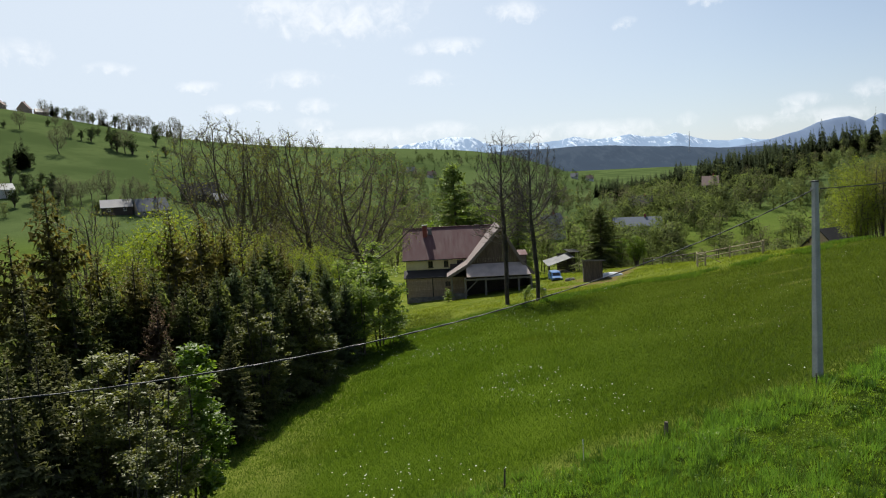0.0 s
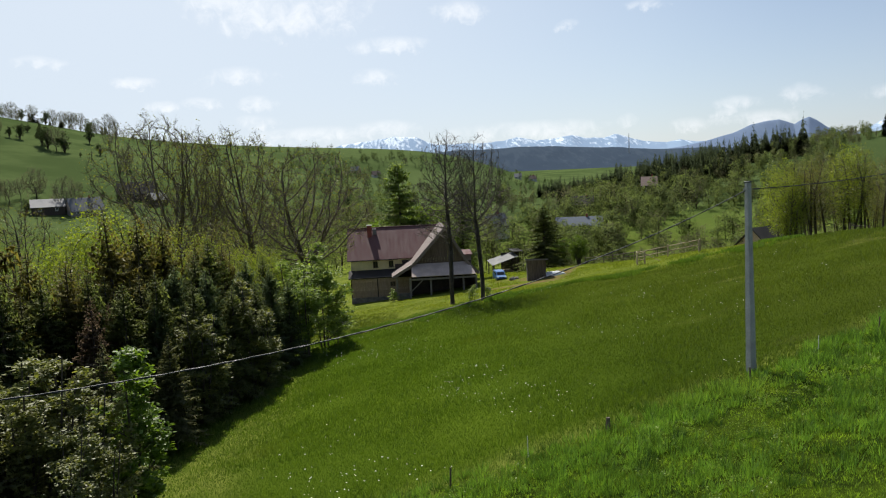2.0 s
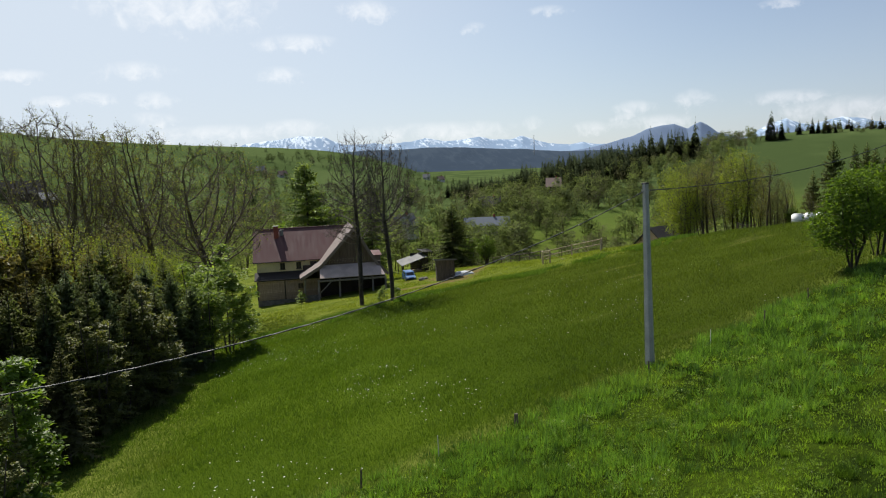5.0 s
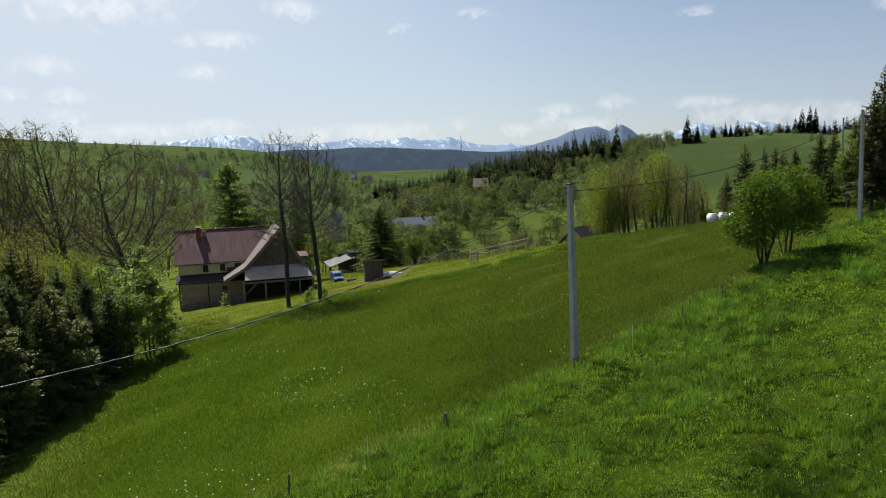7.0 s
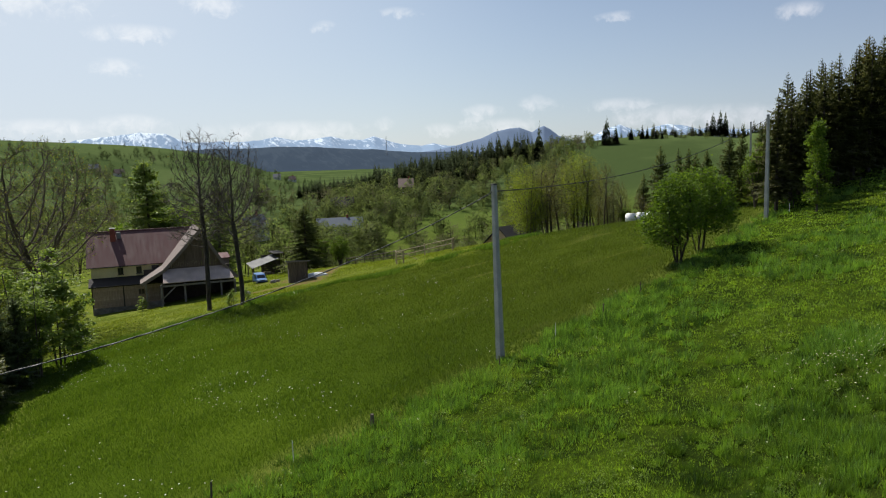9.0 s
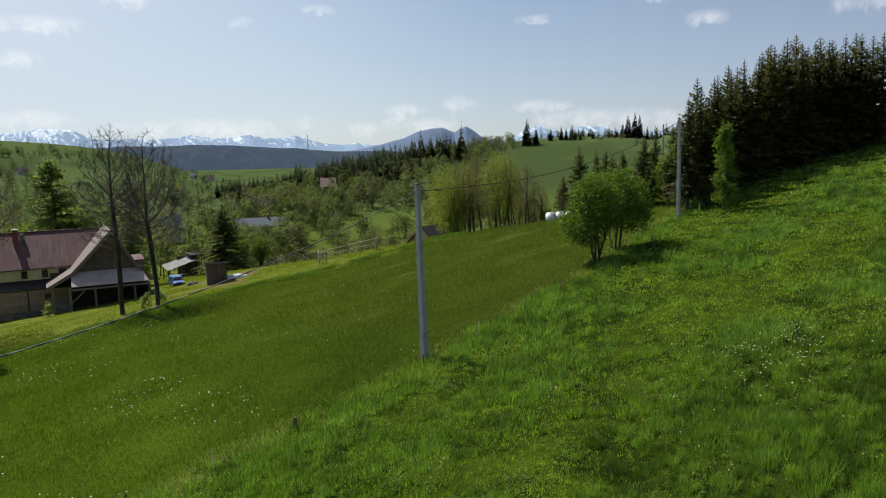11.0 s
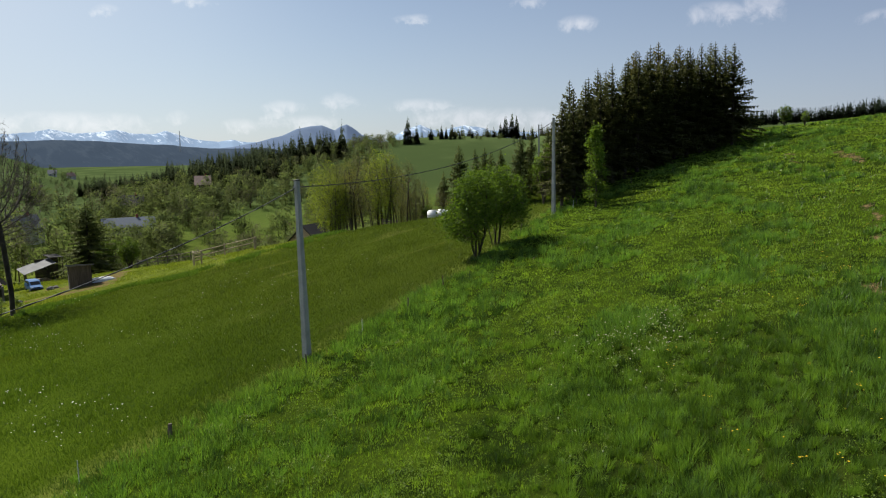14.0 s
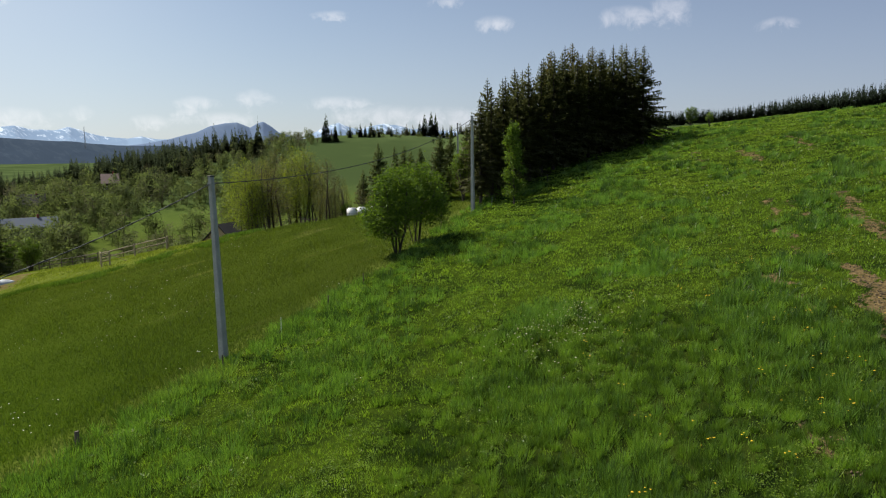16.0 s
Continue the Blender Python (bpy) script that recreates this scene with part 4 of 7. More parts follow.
# ---------------------------------------------------------------- mountains and far ridges
def backdrop_ridge(name, label, az0, az1, d0, d1, profile, mat, rough, seed, steps=220):
    """A far ridge with its own relief; profile: pairs of bearing and crest height."""
    az = np.linspace(az0, az1, steps)
    crest = np.interp(az, [p[0] for p in profile], [p[1] for p in profile])
    rows = 34
    v = []
    for j in range(rows):
        f = j / (rows - 1)
        d = d0 + (d1 - d0) * f
        for i in range(steps):
            a = radians(az[i])
            p = Vector((d * math.sin(a), d * math.cos(a), seed * 977.0))
            up = 1 - abs(1 - 1.45 * f) ** 1.15 if f < 0.69 else 1 - ((f - 0.69) / 0.31) ** 1.5 * 0.8
            nz = noise.ridged_multi_fractal(p / (d1 * 0.045), 0.9, 2.1, 6, 0.9, 2.0) - 0.9
            v.append((p.x, p.y, -40 + (crest[i] + 40) * max(0.0, up) * (1 + rough * nz * (0.35 + 0.65 * (1 - abs(2 * up - 1.2))))))
    t = []
    for j in range(rows - 1):
        for i in range(steps - 1):
            p = j * steps + i
            t += [(p, p + 1, p + steps), (p + 1, p + steps + 1, p + steps)]
    ob = new(name, mesh_np(name, v, t, [mat], True))
    return tagged(ob, label, "mountains", kind="structure")


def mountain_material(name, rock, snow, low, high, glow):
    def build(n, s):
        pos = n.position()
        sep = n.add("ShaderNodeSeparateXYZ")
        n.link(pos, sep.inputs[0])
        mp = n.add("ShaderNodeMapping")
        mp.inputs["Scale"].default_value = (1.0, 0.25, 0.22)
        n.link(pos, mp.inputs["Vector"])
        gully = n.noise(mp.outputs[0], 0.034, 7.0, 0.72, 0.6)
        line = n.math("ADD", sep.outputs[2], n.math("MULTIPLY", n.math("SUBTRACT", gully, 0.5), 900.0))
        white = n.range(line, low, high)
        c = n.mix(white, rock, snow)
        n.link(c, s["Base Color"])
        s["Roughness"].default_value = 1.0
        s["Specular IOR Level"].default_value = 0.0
        # part of the colour is emitted, to lift it as haze would
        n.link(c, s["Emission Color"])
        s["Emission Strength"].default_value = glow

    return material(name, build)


# aerial haze is put into these blue base colours and their emission
M_SNOW = mountain_material("hazed_snowy_mountain", (0.195, 0.265, 0.365), (0.53, 0.60, 0.67), 165, 300, 0.35)
M_BLUE = mountain_material("hazed_blue_mountain", (0.120, 0.160, 0.235), (0.135, 0.178, 0.252), 0, 300, 0.40)
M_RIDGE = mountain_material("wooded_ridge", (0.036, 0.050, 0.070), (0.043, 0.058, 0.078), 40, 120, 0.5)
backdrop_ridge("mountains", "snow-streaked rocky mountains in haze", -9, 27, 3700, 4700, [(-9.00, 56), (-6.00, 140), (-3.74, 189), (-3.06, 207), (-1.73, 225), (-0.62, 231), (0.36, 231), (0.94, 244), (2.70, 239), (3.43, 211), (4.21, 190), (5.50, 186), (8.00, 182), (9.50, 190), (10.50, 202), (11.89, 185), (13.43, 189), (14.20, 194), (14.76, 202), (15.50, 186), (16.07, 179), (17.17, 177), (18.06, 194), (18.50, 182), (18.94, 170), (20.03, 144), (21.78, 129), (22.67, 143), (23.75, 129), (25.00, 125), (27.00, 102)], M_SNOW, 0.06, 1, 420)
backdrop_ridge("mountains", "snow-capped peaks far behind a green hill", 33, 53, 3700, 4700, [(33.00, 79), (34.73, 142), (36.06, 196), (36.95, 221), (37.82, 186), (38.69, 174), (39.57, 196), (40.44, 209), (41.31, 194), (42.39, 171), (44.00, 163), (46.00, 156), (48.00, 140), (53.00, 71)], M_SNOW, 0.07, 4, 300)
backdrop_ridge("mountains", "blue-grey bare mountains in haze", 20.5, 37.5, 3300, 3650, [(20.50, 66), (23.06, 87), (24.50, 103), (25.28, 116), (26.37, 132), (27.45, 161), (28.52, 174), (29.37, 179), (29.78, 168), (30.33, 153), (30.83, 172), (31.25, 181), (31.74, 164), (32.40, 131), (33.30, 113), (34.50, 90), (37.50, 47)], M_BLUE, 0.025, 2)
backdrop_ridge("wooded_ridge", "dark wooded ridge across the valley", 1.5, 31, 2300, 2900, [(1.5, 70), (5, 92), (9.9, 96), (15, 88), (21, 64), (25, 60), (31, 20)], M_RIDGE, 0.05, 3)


# ---------------------------------------------------------------- power line
M_CONCRETE = plain("concrete", (0.42, 0.41, 0.39), 0.9, scale=2.0, vary=0.18, bump=0.3)
M_CABLE = plain("black_cable", (0.03, 0.03, 0.032), 0.55, scale=8.0, vary=0.2, bump=0.0)
M_STEEL = plain("galvanised_steel", (0.35, 0.35, 0.35), 0.45, 0.7, vary=0.2, bump=0.1)


def power_pole(place, h, lean, turn, label):
    ob = thing("power_pole", place, label, "pole", "power line", turn)
    ob.matrix_world = ob.matrix_world @ pose(0, 0, 0, 0, lean, 0)
    bm = bmesh.new()
    lo, hi = 0.19, 0.115
    v = [bm.verts.new((sx * w, sy * w * 0.82, z)) for z, w in ((-0.5, lo), (h, hi)) for sx, sy in ((-1, -1), (1, -1), (1, 1), (-1, 1))]
    for q in ((0, 1, 5, 4), (1, 2, 6, 5), (2, 3, 7, 6), (3, 0, 4, 7), (4, 5, 6, 7), (3, 2, 1, 0)):
        bm.faces.new([v[i] for i in q])
    bmesh.ops.bevel(bm, geom=[e for e in bm.edges], offset=0.025, segments=2, affect="EDGES")
    part("shaft", bm, M_CONCRETE, ob)
    bm = boxed(-0.13, 0.13, -0.11, 0.11, h - 0.01, h + 0.05, bevel=0.012)
    part("cap", bm, M_CABLE, ob, "dark pole cap")
    bm = rod(bmesh.new(), (-0.26, 0, h - 0.32), (0.26, 0, h - 0.32), 0.018, sides=6)
    rod(bm, (-0.26, 0, h - 0.32), (-0.26, 0, h - 0.22), 0.018, sides=6)
    part("bracket", bm, M_STEEL, ob, "steel cable hook")
    return ob


POLE_A, POLE_B = on_ground(15.68, 30.13), on_ground(48.6, 44.9)
power_pole(POLE_A, 8.33, -1.3, 24, "grey concrete power pole at the fence line")
power_pole(POLE_B, 8.5, 0.3, 24, "grey concrete power pole before the spruces")


def cable(p0, p1, sag, label, r=0.016):
    """A twisted bundle of two cables that hangs between two points."""
    p0, p1 = Vector(p0), Vector(p1)
    ob = thing("power_cable", p0, label, "cable", "power line")
    k = 90
    for ph in (0, math.pi):
        soup = Soup()
        pts = []
        for i in range(k + 1):
            f = i / k
            p = (p1 - p0) * f - Vector((0, 0, 4 * sag * f * (1 - f)))
            a = f * (p1 - p0).length * 3.0 + ph
            pts.append((p.x, p.y + math.cos(a) * r * 0.8, p.z + math.sin(a) * r * 0.8))
        soup.tube(pts, [r] * (k + 1), 5)
        link_part("strand", soup.mesh("strand", [M_CABLE], True), ob)
    return ob


TOP_A, TOP_B = POLE_A + Vector((-0.13, 0, 8.03)), POLE_B + Vector((-0.1, 0, 8.2))
cable(TOP_A, TOP_B, 1.15, "black twisted power cable between concrete poles")
POLE_Z, POLE_C = on_ground(-27.5, 11.0), at(46.15, 112)
power_pole(POLE_Z, 7.9 - POLE_Z.z, 0.0, 24, "grey concrete power pole below the wood")
power_pole(POLE_C, 14.6 - POLE_C.z, 0.0, 40, "grey concrete power pole behind spruces")
cable(TOP_A, POLE_Z + Vector((0.1, 0, 7.6 - POLE_Z.z)), 3.35, "black twisted power cable sagging over the meadow")
cable(TOP_B, POLE_C + Vector((0, 0, 14.3 - POLE_C.z)), 1.0, "black twisted power cable running into the spruces")


# ---------------------------------------------------------------- farmhouse
M_ROOF_RED = plain("red_brown_sheet_roof", (0.112, 0.052, 0.052), 0.85, 0.0, scale=1.2, vary=0.07, bump=0.05, streak=(3, 0.6, 0.6))
M_ROOF_GREY = plain("grey_sheet_roof", (0.20, 0.160, 0.148), 0.95, 0.0, scale=1.5, vary=0.15, bump=0.05)
M_ROOF_TIN = plain("weathered_tin_roof", (0.17, 0.175, 0.18), 0.62, 0.1, scale=2.0, vary=0.25, bump=0.1)
M_ROOF_OLD = plain("old_zinc_roof", (0.085, 0.09, 0.095), 0.7, 0.1, scale=2.0, vary=0.35, bump=0.15)
M_TARRED = plain("dark_tarred_roof", (0.026, 0.023, 0.022), 0.92, scale=2.0, vary=0.3, bump=0.2)
M_CREAM = plain("cream_render", (0.74, 0.66, 0.36), 0.9, scale=1.5, vary=0.10, bump=0.1)
M_PLANK = wood_material("weathered_planks", (0.30, 0.21, 0.155), (0.50, 0.375, 0.29))
M_ROOF_PALE = plain("pale_sheet_roof", (0.52, 0.42, 0.385), 0.95, 0.0, scale=1.5, vary=0.15, bump=0.05)
M_PLANK_DARK = wood_material("dark_boards", (0.032, 0.024, 0.019), (0.085, 0.065, 0.05))
M_GABLE = wood_material("brown_gable_boards", (0.095, 0.064, 0.049), (0.185, 0.132, 0.104))
M_PLANK_GREY = wood_material("grey_boards", (0.14, 0.12, 0.105), (0.30, 0.27, 0.24))
M_PLANK_OLD = wood_material("old_shed_boards", (0.085, 0.062, 0.047), (0.20, 0.15, 0.115))
M_BRICK = plain("red_brick", (0.25, 0.07, 0.05), 0.9, scale=4.0, vary=0.25, bump=0.3)
M_GLASS = plain("dark_window_glass", (0.02, 0.022, 0.025), 0.08, vary=0.2, bump=0.0)
M_STONE = plain("fieldstone_base", (0.22, 0.20, 0.18), 0.9, scale=3.0, vary=0.35, bump=0.6, dist=0.05)
M_INSIDE = plain("shaded_boards_inside", (0.07, 0.055, 0.045), 0.9, vary=0.3)


def window(parent, x, y, z, w, h, frame_mat, glass=M_GLASS):
    """A window in a wall that faces the valley slope: frame, glass and sill."""
    bm = bmesh.new()
    for a in ((x - w / 2, x + w / 2, y - 0.06, y + 0.02, z - h / 2, z - h / 2 + 0.07), (x - w / 2, x + w / 2, y - 0.06, y + 0.02, z + h / 2 - 0.07, z + h / 2),
              (x - w / 2, x - w / 2 + 0.07, y - 0.06, y + 0.02, z - h / 2 + 0.07, z + h / 2 - 0.07), (x + w / 2 - 0.07, x + w / 2, y - 0.06, y + 0.02, z - h / 2 + 0.07, z + h / 2 - 0.07),
              (x - 0.025, x + 0.025, y - 0.05, y + 0.02, z - h / 2 + 0.07, z + h / 2 - 0.07)):
        box(bm, *a)
    f = part("window", bm, frame_mat, parent, "small window with wooden frame")
    part("pane", boxed(x - w / 2 + 0.05, x + w / 2 - 0.05, y - 0.02, y + 0.03, z - h / 2 + 0.05, z + h / 2 - 0.05), glass, f)
    part("sill", boxed(x - w / 2 - 0.08, x + w / 2 + 0.08, y - 0.12, y, z - h / 2 - 0.06, z - h / 2 - 0.003), frame_mat, f)


def farmhouse():
    base = Vector((0.65, 0, -6.9))
    ob = thing("farmhouse", base, "cream farmhouse with red-brown metal roof and wooden lean-to", "house")
    # local axes: x to the right, y away, z up from the yard
    x0, x1, y0, y1 = -5.7, 7.0, 97.2, 106.0
    ym, eave, ridge = 101.6, 6.0, 9.85
    shell = boxed(x0, x1, y0, y1, 0.0, eave + 0.1)
    part("wall", shell, M_CREAM, ob, "cream rendered wall")
    for x in (x0, x1 - 0.25):
        g = bmesh.new()
        a = [g.verts.new((x + d, y, z)) for d in (0, 0.25) for y, z in ((y0 + 0.1, eave), (y1 - 0.1, eave), (ym, ridge - 0.15))]
        for q in ((0, 1, 2), (5, 4, 3), (0, 3, 4, 1), (1, 4, 5, 2), (2, 5, 3, 0)):
            g.faces.new([a[i] for i in q])
        part("gable", g, M_PLANK_DARK, ob, "boarded gable")
    roof = bmesh.new()
    slab(roof, [(x0 - 0.45, y0 - 0.45, eave - 0.1), (x1 + 0.3, y0 - 0.45, eave - 0.1), (x1 + 0.3, ym, ridge), (x0 - 0.45, ym, ridge)], 0.12)
    slab(roof, [(x0 - 0.45, y1 + 0.75, eave - 0.35), (x0 - 0.45, ym + 0.003, ridge), (x1 + 0.3, ym + 0.003, ridge), (x1 + 0.3, y1 + 0.75, eave - 0.35)], 0.12)
    r = part("roof", roof, M_ROOF_RED, ob, "red-brown sheet metal roof")
    # standing seams
    k = 30
    for i in range(k + 1):
        x = x0 - 0.40 + (x1 - x0 + 0.65) * i / k
        seam = slab(bmesh.new(), [(x - 0.018, y0 - 0.45, eave - 0.085), (x + 0.018, y0 - 0.45, eave - 0.085), (x + 0.018, ym, ridge + 0.015), (x - 0.018, ym, ridge + 0.015)], 0.03)
        part("seam", seam, M_ROOF_RED, r)
    part("ridge_cap", boxed(x0 - 0.45, x1 + 0.3, ym - 0.14, ym + 0.14, ridge - 0.03, ridge + 0.07, bevel=0.03), M_ROOF_RED, r)
    part("gutter", rod(bmesh.new(), (x0 - 0.45, y0 - 0.52, eave - 0.18), (0.6, y0 - 0.52, eave - 0.18), 0.06, sides=8), M_TARRED, r, "dark gutter")
    c = part("chimney", boxed(-3.35, -2.75, ym - 1.5, ym - 0.7, 7.6, ridge + 0.4, bevel=0.02), M_BRICK, ob, "red brick chimney")
    part("chimney_cap", boxed(-3.42, -2.68, ym - 1.6, ym - 0.6, ridge + 0.4, ridge + 0.48), M_CONCRETE, c)
    part("roof_hatch", boxed(-2.6, -2.1, ym - 1.25, ym - 0.8, ridge - 0.9, ridge - 0.1, bevel=0.02), M_ROOF_TIN, r, "grey tin roof hatch")
    for x in (-2.4, -0.3, 1.6):
        window(ob, x, y0, 5.2, 0.62 if x < 1 else 0.85, 0.85, M_PLANK_DARK)
    # lean-to below with a tarred roof and plank walls
    part("lean_to_roof", slab(bmesh.new(), [(x0 - 0.3, y0 - 2.3, 3.75), (2.0, y0 - 2.3, 3.75), (2.0, y0 - 0.02, 4.5), (x0 - 0.3, y0 - 0.02, 4.5)], 0.14), M_TARRED, ob, "dark tarred lean-to roof")
    part("plinth", boxed(x0, 2.4, y0 - 2.05, y0 - 0.01, -1.0, 1.1), M_STONE, ob, "grey stone plinth")
    k = 11
    for i in range(k):
        z = 1.12 + i * 0.222
        part("plank", boxed(x0 + 0.02, 2.38, y0 - 2.0 - 0.012 * (i % 2), y0 - 1.9, z, z + 0.212, bevel=0.01), M_PLANK, ob)
    for x in (x0 + 0.05, -2.2, 2.35):
        part("post", boxed(x - 0.07, x + 0.07, y0 - 2.06, y0 - 1.98, 1.11, 3.55), M_PLANK_DARK, ob)
    window(ob, -0.2, y0 - 2.02, 2.75, 0.8, 0.75, M_PLANK, M_INSIDE)
    # front wing: steep gable of dark boards with a flared roof over an open bay
    wx, wf, wb = 6.75, 92.0, 101.5
    top, knee, foot = 10.25, 5.6, 4.1
    left_k, left_f, right_k, right_f = 2.35, -0.3, 9.5, 10.9
    wing = bmesh.new()
    for xa, za, xb, zb in ((wx, top, left_k, knee), (left_k, knee, left_f, foot), (wx, top, right_k, knee), (right_k, knee, right_f, foot)):
        slab(wing, [(xa, wf - 0.55, za), (xb, wf - 0.55, zb), (xb, wb, zb), (xa, wb, za)], 0.13)
    part("wing_roof", wing, M_ROOF_GREY, ob, "flared grey-brown wing roof")
    for side, xs in ((-1, (left_k, left_f)), (1, (right_k, right_f))):
        bm = bmesh.new()
        for (xa, za), (xb, zb) in (((wx, top), (xs[0], knee)), ((xs[0], knee), (xs[1], foot))):
            d = Vector((xb - xa, 0, zb - za)).normalized()
            nrm = Vector((d.z, 0, -d.x)) * (1 if d.z * side > 0 else 1)
            nrm = nrm if nrm.z > 0 else -nrm
            a, b = Vector((xa, wf - 0.6, za)) + nrm * 0.06, Vector((xb, wf - 0.6, zb)) + nrm * 0.06
            w = 0.36
            vs = [bm.verts.new(p) for p in (a, b, b - nrm * w, a - nrm * w)] + [bm.verts.new(p + Vector((0, 0.06, 0))) for p in (a, b, b - nrm * w, a - nrm * w)]
            for q in ((0, 1, 2, 3), (7, 6, 5, 4), (0, 4, 5, 1), (1, 5, 6, 2), (2, 6, 7, 3), (3, 7, 4, 0)):
                bm.faces.new([vs[i] for i in q])
        part("barge_board", bm, M_ROOF_GREY, ob, "grey barge board")
    # upright gable boards
    k = 34
    for i in range(k):
        xa = left_k + 0.15 + (right_k - left_k - 0.3) * i / k
        xb = xa + (right_k - left_k - 0.3) / k - 0.018
        f = lambda x: top - 0.25 - (top - knee) * (wx - x) / (wx - left_k) if x < wx else top - 0.25 - (top - knee) * (x - wx) / (right_k - wx)
        za, zb = f(xa), f(xb)
        if min(za, zb) < knee + 0.05:
            continue
        bm = bmesh.new()
        y = wf + 0.012 * (i % 2)
        vs = [bm.verts.new((x, yy, z)) for yy in (y, y + 0.05) for x, z in ((xa, knee - 0.1), (xb, knee - 0.1), (xb, zb), (xa, za))]
        for q in ((0, 1, 2, 3), (7, 6, 5, 4), (0, 4, 5, 1), (1, 5, 6, 2), (2, 6, 7, 3), (3, 7, 4, 0)):
            bm.faces.new([vs[j] for j in q])
        part("board", bm, M_GABLE, ob)
    skirt = slab(bmesh.new(), [(left_k - 0.2, wf - 1.9, 4.2), (right_k + 0.75, wf - 1.9, 4.2), (right_k + 0.1, wf - 0.02, knee), (left_k - 0.1, wf - 0.02, knee)], 0.08)
    part("skirt_roof", skirt, M_ROOF_PALE, ob, "pale grey sheet metal skirt roof")
    for x, y in ((left_f + 0.6, wf - 0.2), (left_k - 0.4, wf - 1.6), (left_k + 2.2, wf - 1.4), (right_k - 0.8, wf - 1.5), (right_k + 0.8, wf - 1.6)):
        part("post", boxed(x - 0.11, x + 0.11, y - 0.11, y + 0.11, -0.2, 4.0, bevel=0.015), M_PLANK_GREY, ob)
    part("beam", boxed(left_k - 0.5, right_k + 0.9, wf - 1.72, wf - 1.5, 3.7, 3.92, bevel=0.01), M_PLANK_GREY, ob)
    part("brace", slab(bmesh.new(), [(left_k - 0.3, wf - 1.68, 2.4), (left_k - 0.3, wf - 1.54, 2.4), (left_k + 1.1, wf - 1.54, 3.7), (left_k + 1.1, wf - 1.68, 3.7)], 0.12), M_PLANK_GREY, ob)
    part("back_wall", boxed(left_f + 0.5, right_f - 0.5, wb - 5.2, wb - 5.0, -1.0, 5.2), M_INSIDE, ob)
    part("side_wall", boxed(right_f - 0.6, right_f - 0.4, wf, wb - 5.2, -1.0, 4.2), M_PLANK_DARK, ob)
    part("low_wall", boxed(left_f + 0.5, left_k - 0.45, wf - 0.1, wf + 0.15, -1.0, 1.9, bevel=0.02), M_STONE, ob)
    # small rear dormer to the side
    part("side_dormer", boxed(right_f - 1.5, right_f - 0.2, 98.5, 100.5, 3.5, 5.75), M_ROOF_GREY, ob, "pale grey dormer")
    part("dormer_roof", slab(bmesh.new(), [(right_f - 2.2, 98.1, 5.8), (right_f - 0.05, 98.1, 5.8), (right_f - 0.05, 100.8, 6.2), (right_f - 2.2, 100.8, 6.2)], 0.1), M_ROOF_RED, ob)
    return ob


farmhouse()


# ---------------------------------------------------------------- trees by space
def plant(kind, rows, group="", tall=1.0, **more):
    """rows: bearing, distance, height."""
    for az, d, h in rows:
        kind.stand(at(az, d, -0.1), h * tall, group=group, **more)


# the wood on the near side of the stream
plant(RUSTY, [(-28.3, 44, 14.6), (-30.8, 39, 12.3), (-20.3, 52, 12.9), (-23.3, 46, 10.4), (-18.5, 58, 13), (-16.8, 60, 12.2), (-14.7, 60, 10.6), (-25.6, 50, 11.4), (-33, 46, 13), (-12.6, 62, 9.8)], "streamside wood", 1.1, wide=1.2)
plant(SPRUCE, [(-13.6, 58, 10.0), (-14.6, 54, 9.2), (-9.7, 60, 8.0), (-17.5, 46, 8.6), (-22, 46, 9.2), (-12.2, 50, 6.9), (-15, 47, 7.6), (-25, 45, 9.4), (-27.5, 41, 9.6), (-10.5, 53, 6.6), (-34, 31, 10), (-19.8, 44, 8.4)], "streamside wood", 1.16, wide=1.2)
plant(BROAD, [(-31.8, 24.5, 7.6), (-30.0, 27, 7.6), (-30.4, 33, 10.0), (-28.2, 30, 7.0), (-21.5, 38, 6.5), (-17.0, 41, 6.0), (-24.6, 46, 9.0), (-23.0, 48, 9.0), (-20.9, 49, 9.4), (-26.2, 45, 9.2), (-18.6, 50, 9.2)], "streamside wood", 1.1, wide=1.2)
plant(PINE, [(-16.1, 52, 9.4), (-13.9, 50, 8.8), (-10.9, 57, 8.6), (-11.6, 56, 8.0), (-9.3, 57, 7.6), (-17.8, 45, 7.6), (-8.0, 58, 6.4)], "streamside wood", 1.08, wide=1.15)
DEAD.stand(at(-21.9, 42), 9.2, wide=1.1, group="streamside wood")
DEAD.stand(at(-20.7, 45), 8.6, wide=0.95, group="streamside wood")
plant(YELLOW, [(-20.8, 64, 15.0), (-22.4, 60, 13.6), (-24.0, 60, 11.8), (-18.9, 66, 13.2), (-16.5, 72, 12.5), (-13.8, 70, 11.5), (-11.4, 68, 9.6), (-9.6, 72, 9.4)], "streamside wood", 1.06)
plant(BUDDING, [(-17.6, 64, 14), (-15.6, 64, 13), (-13.2, 66, 12.5), (-19.6, 57, 12.4), (-11.9, 74, 12), (-23.2, 54, 11.5)], "streamside wood", 1.05)
plant(ROWAN, [(-25.8, 28.5, 7.9), (-23.2, 29.5, 7.4), (-14.9, 46, 7.3), (-10.9, 51, 8.0), (-9.6, 52.5, 6), (-24.2, 27.5, 5.8), (-13.0, 48, 5.5), (-27.3, 28, 8.0), (-25.0, 25.5, 5.6), (-22.4, 27, 5.2)], "streamside wood")
plant(MAPLE, [(-19.8, 31, 7.3), (-20.6, 32, 5.2), (-7.1, 60, 5.4)], "streamside wood")
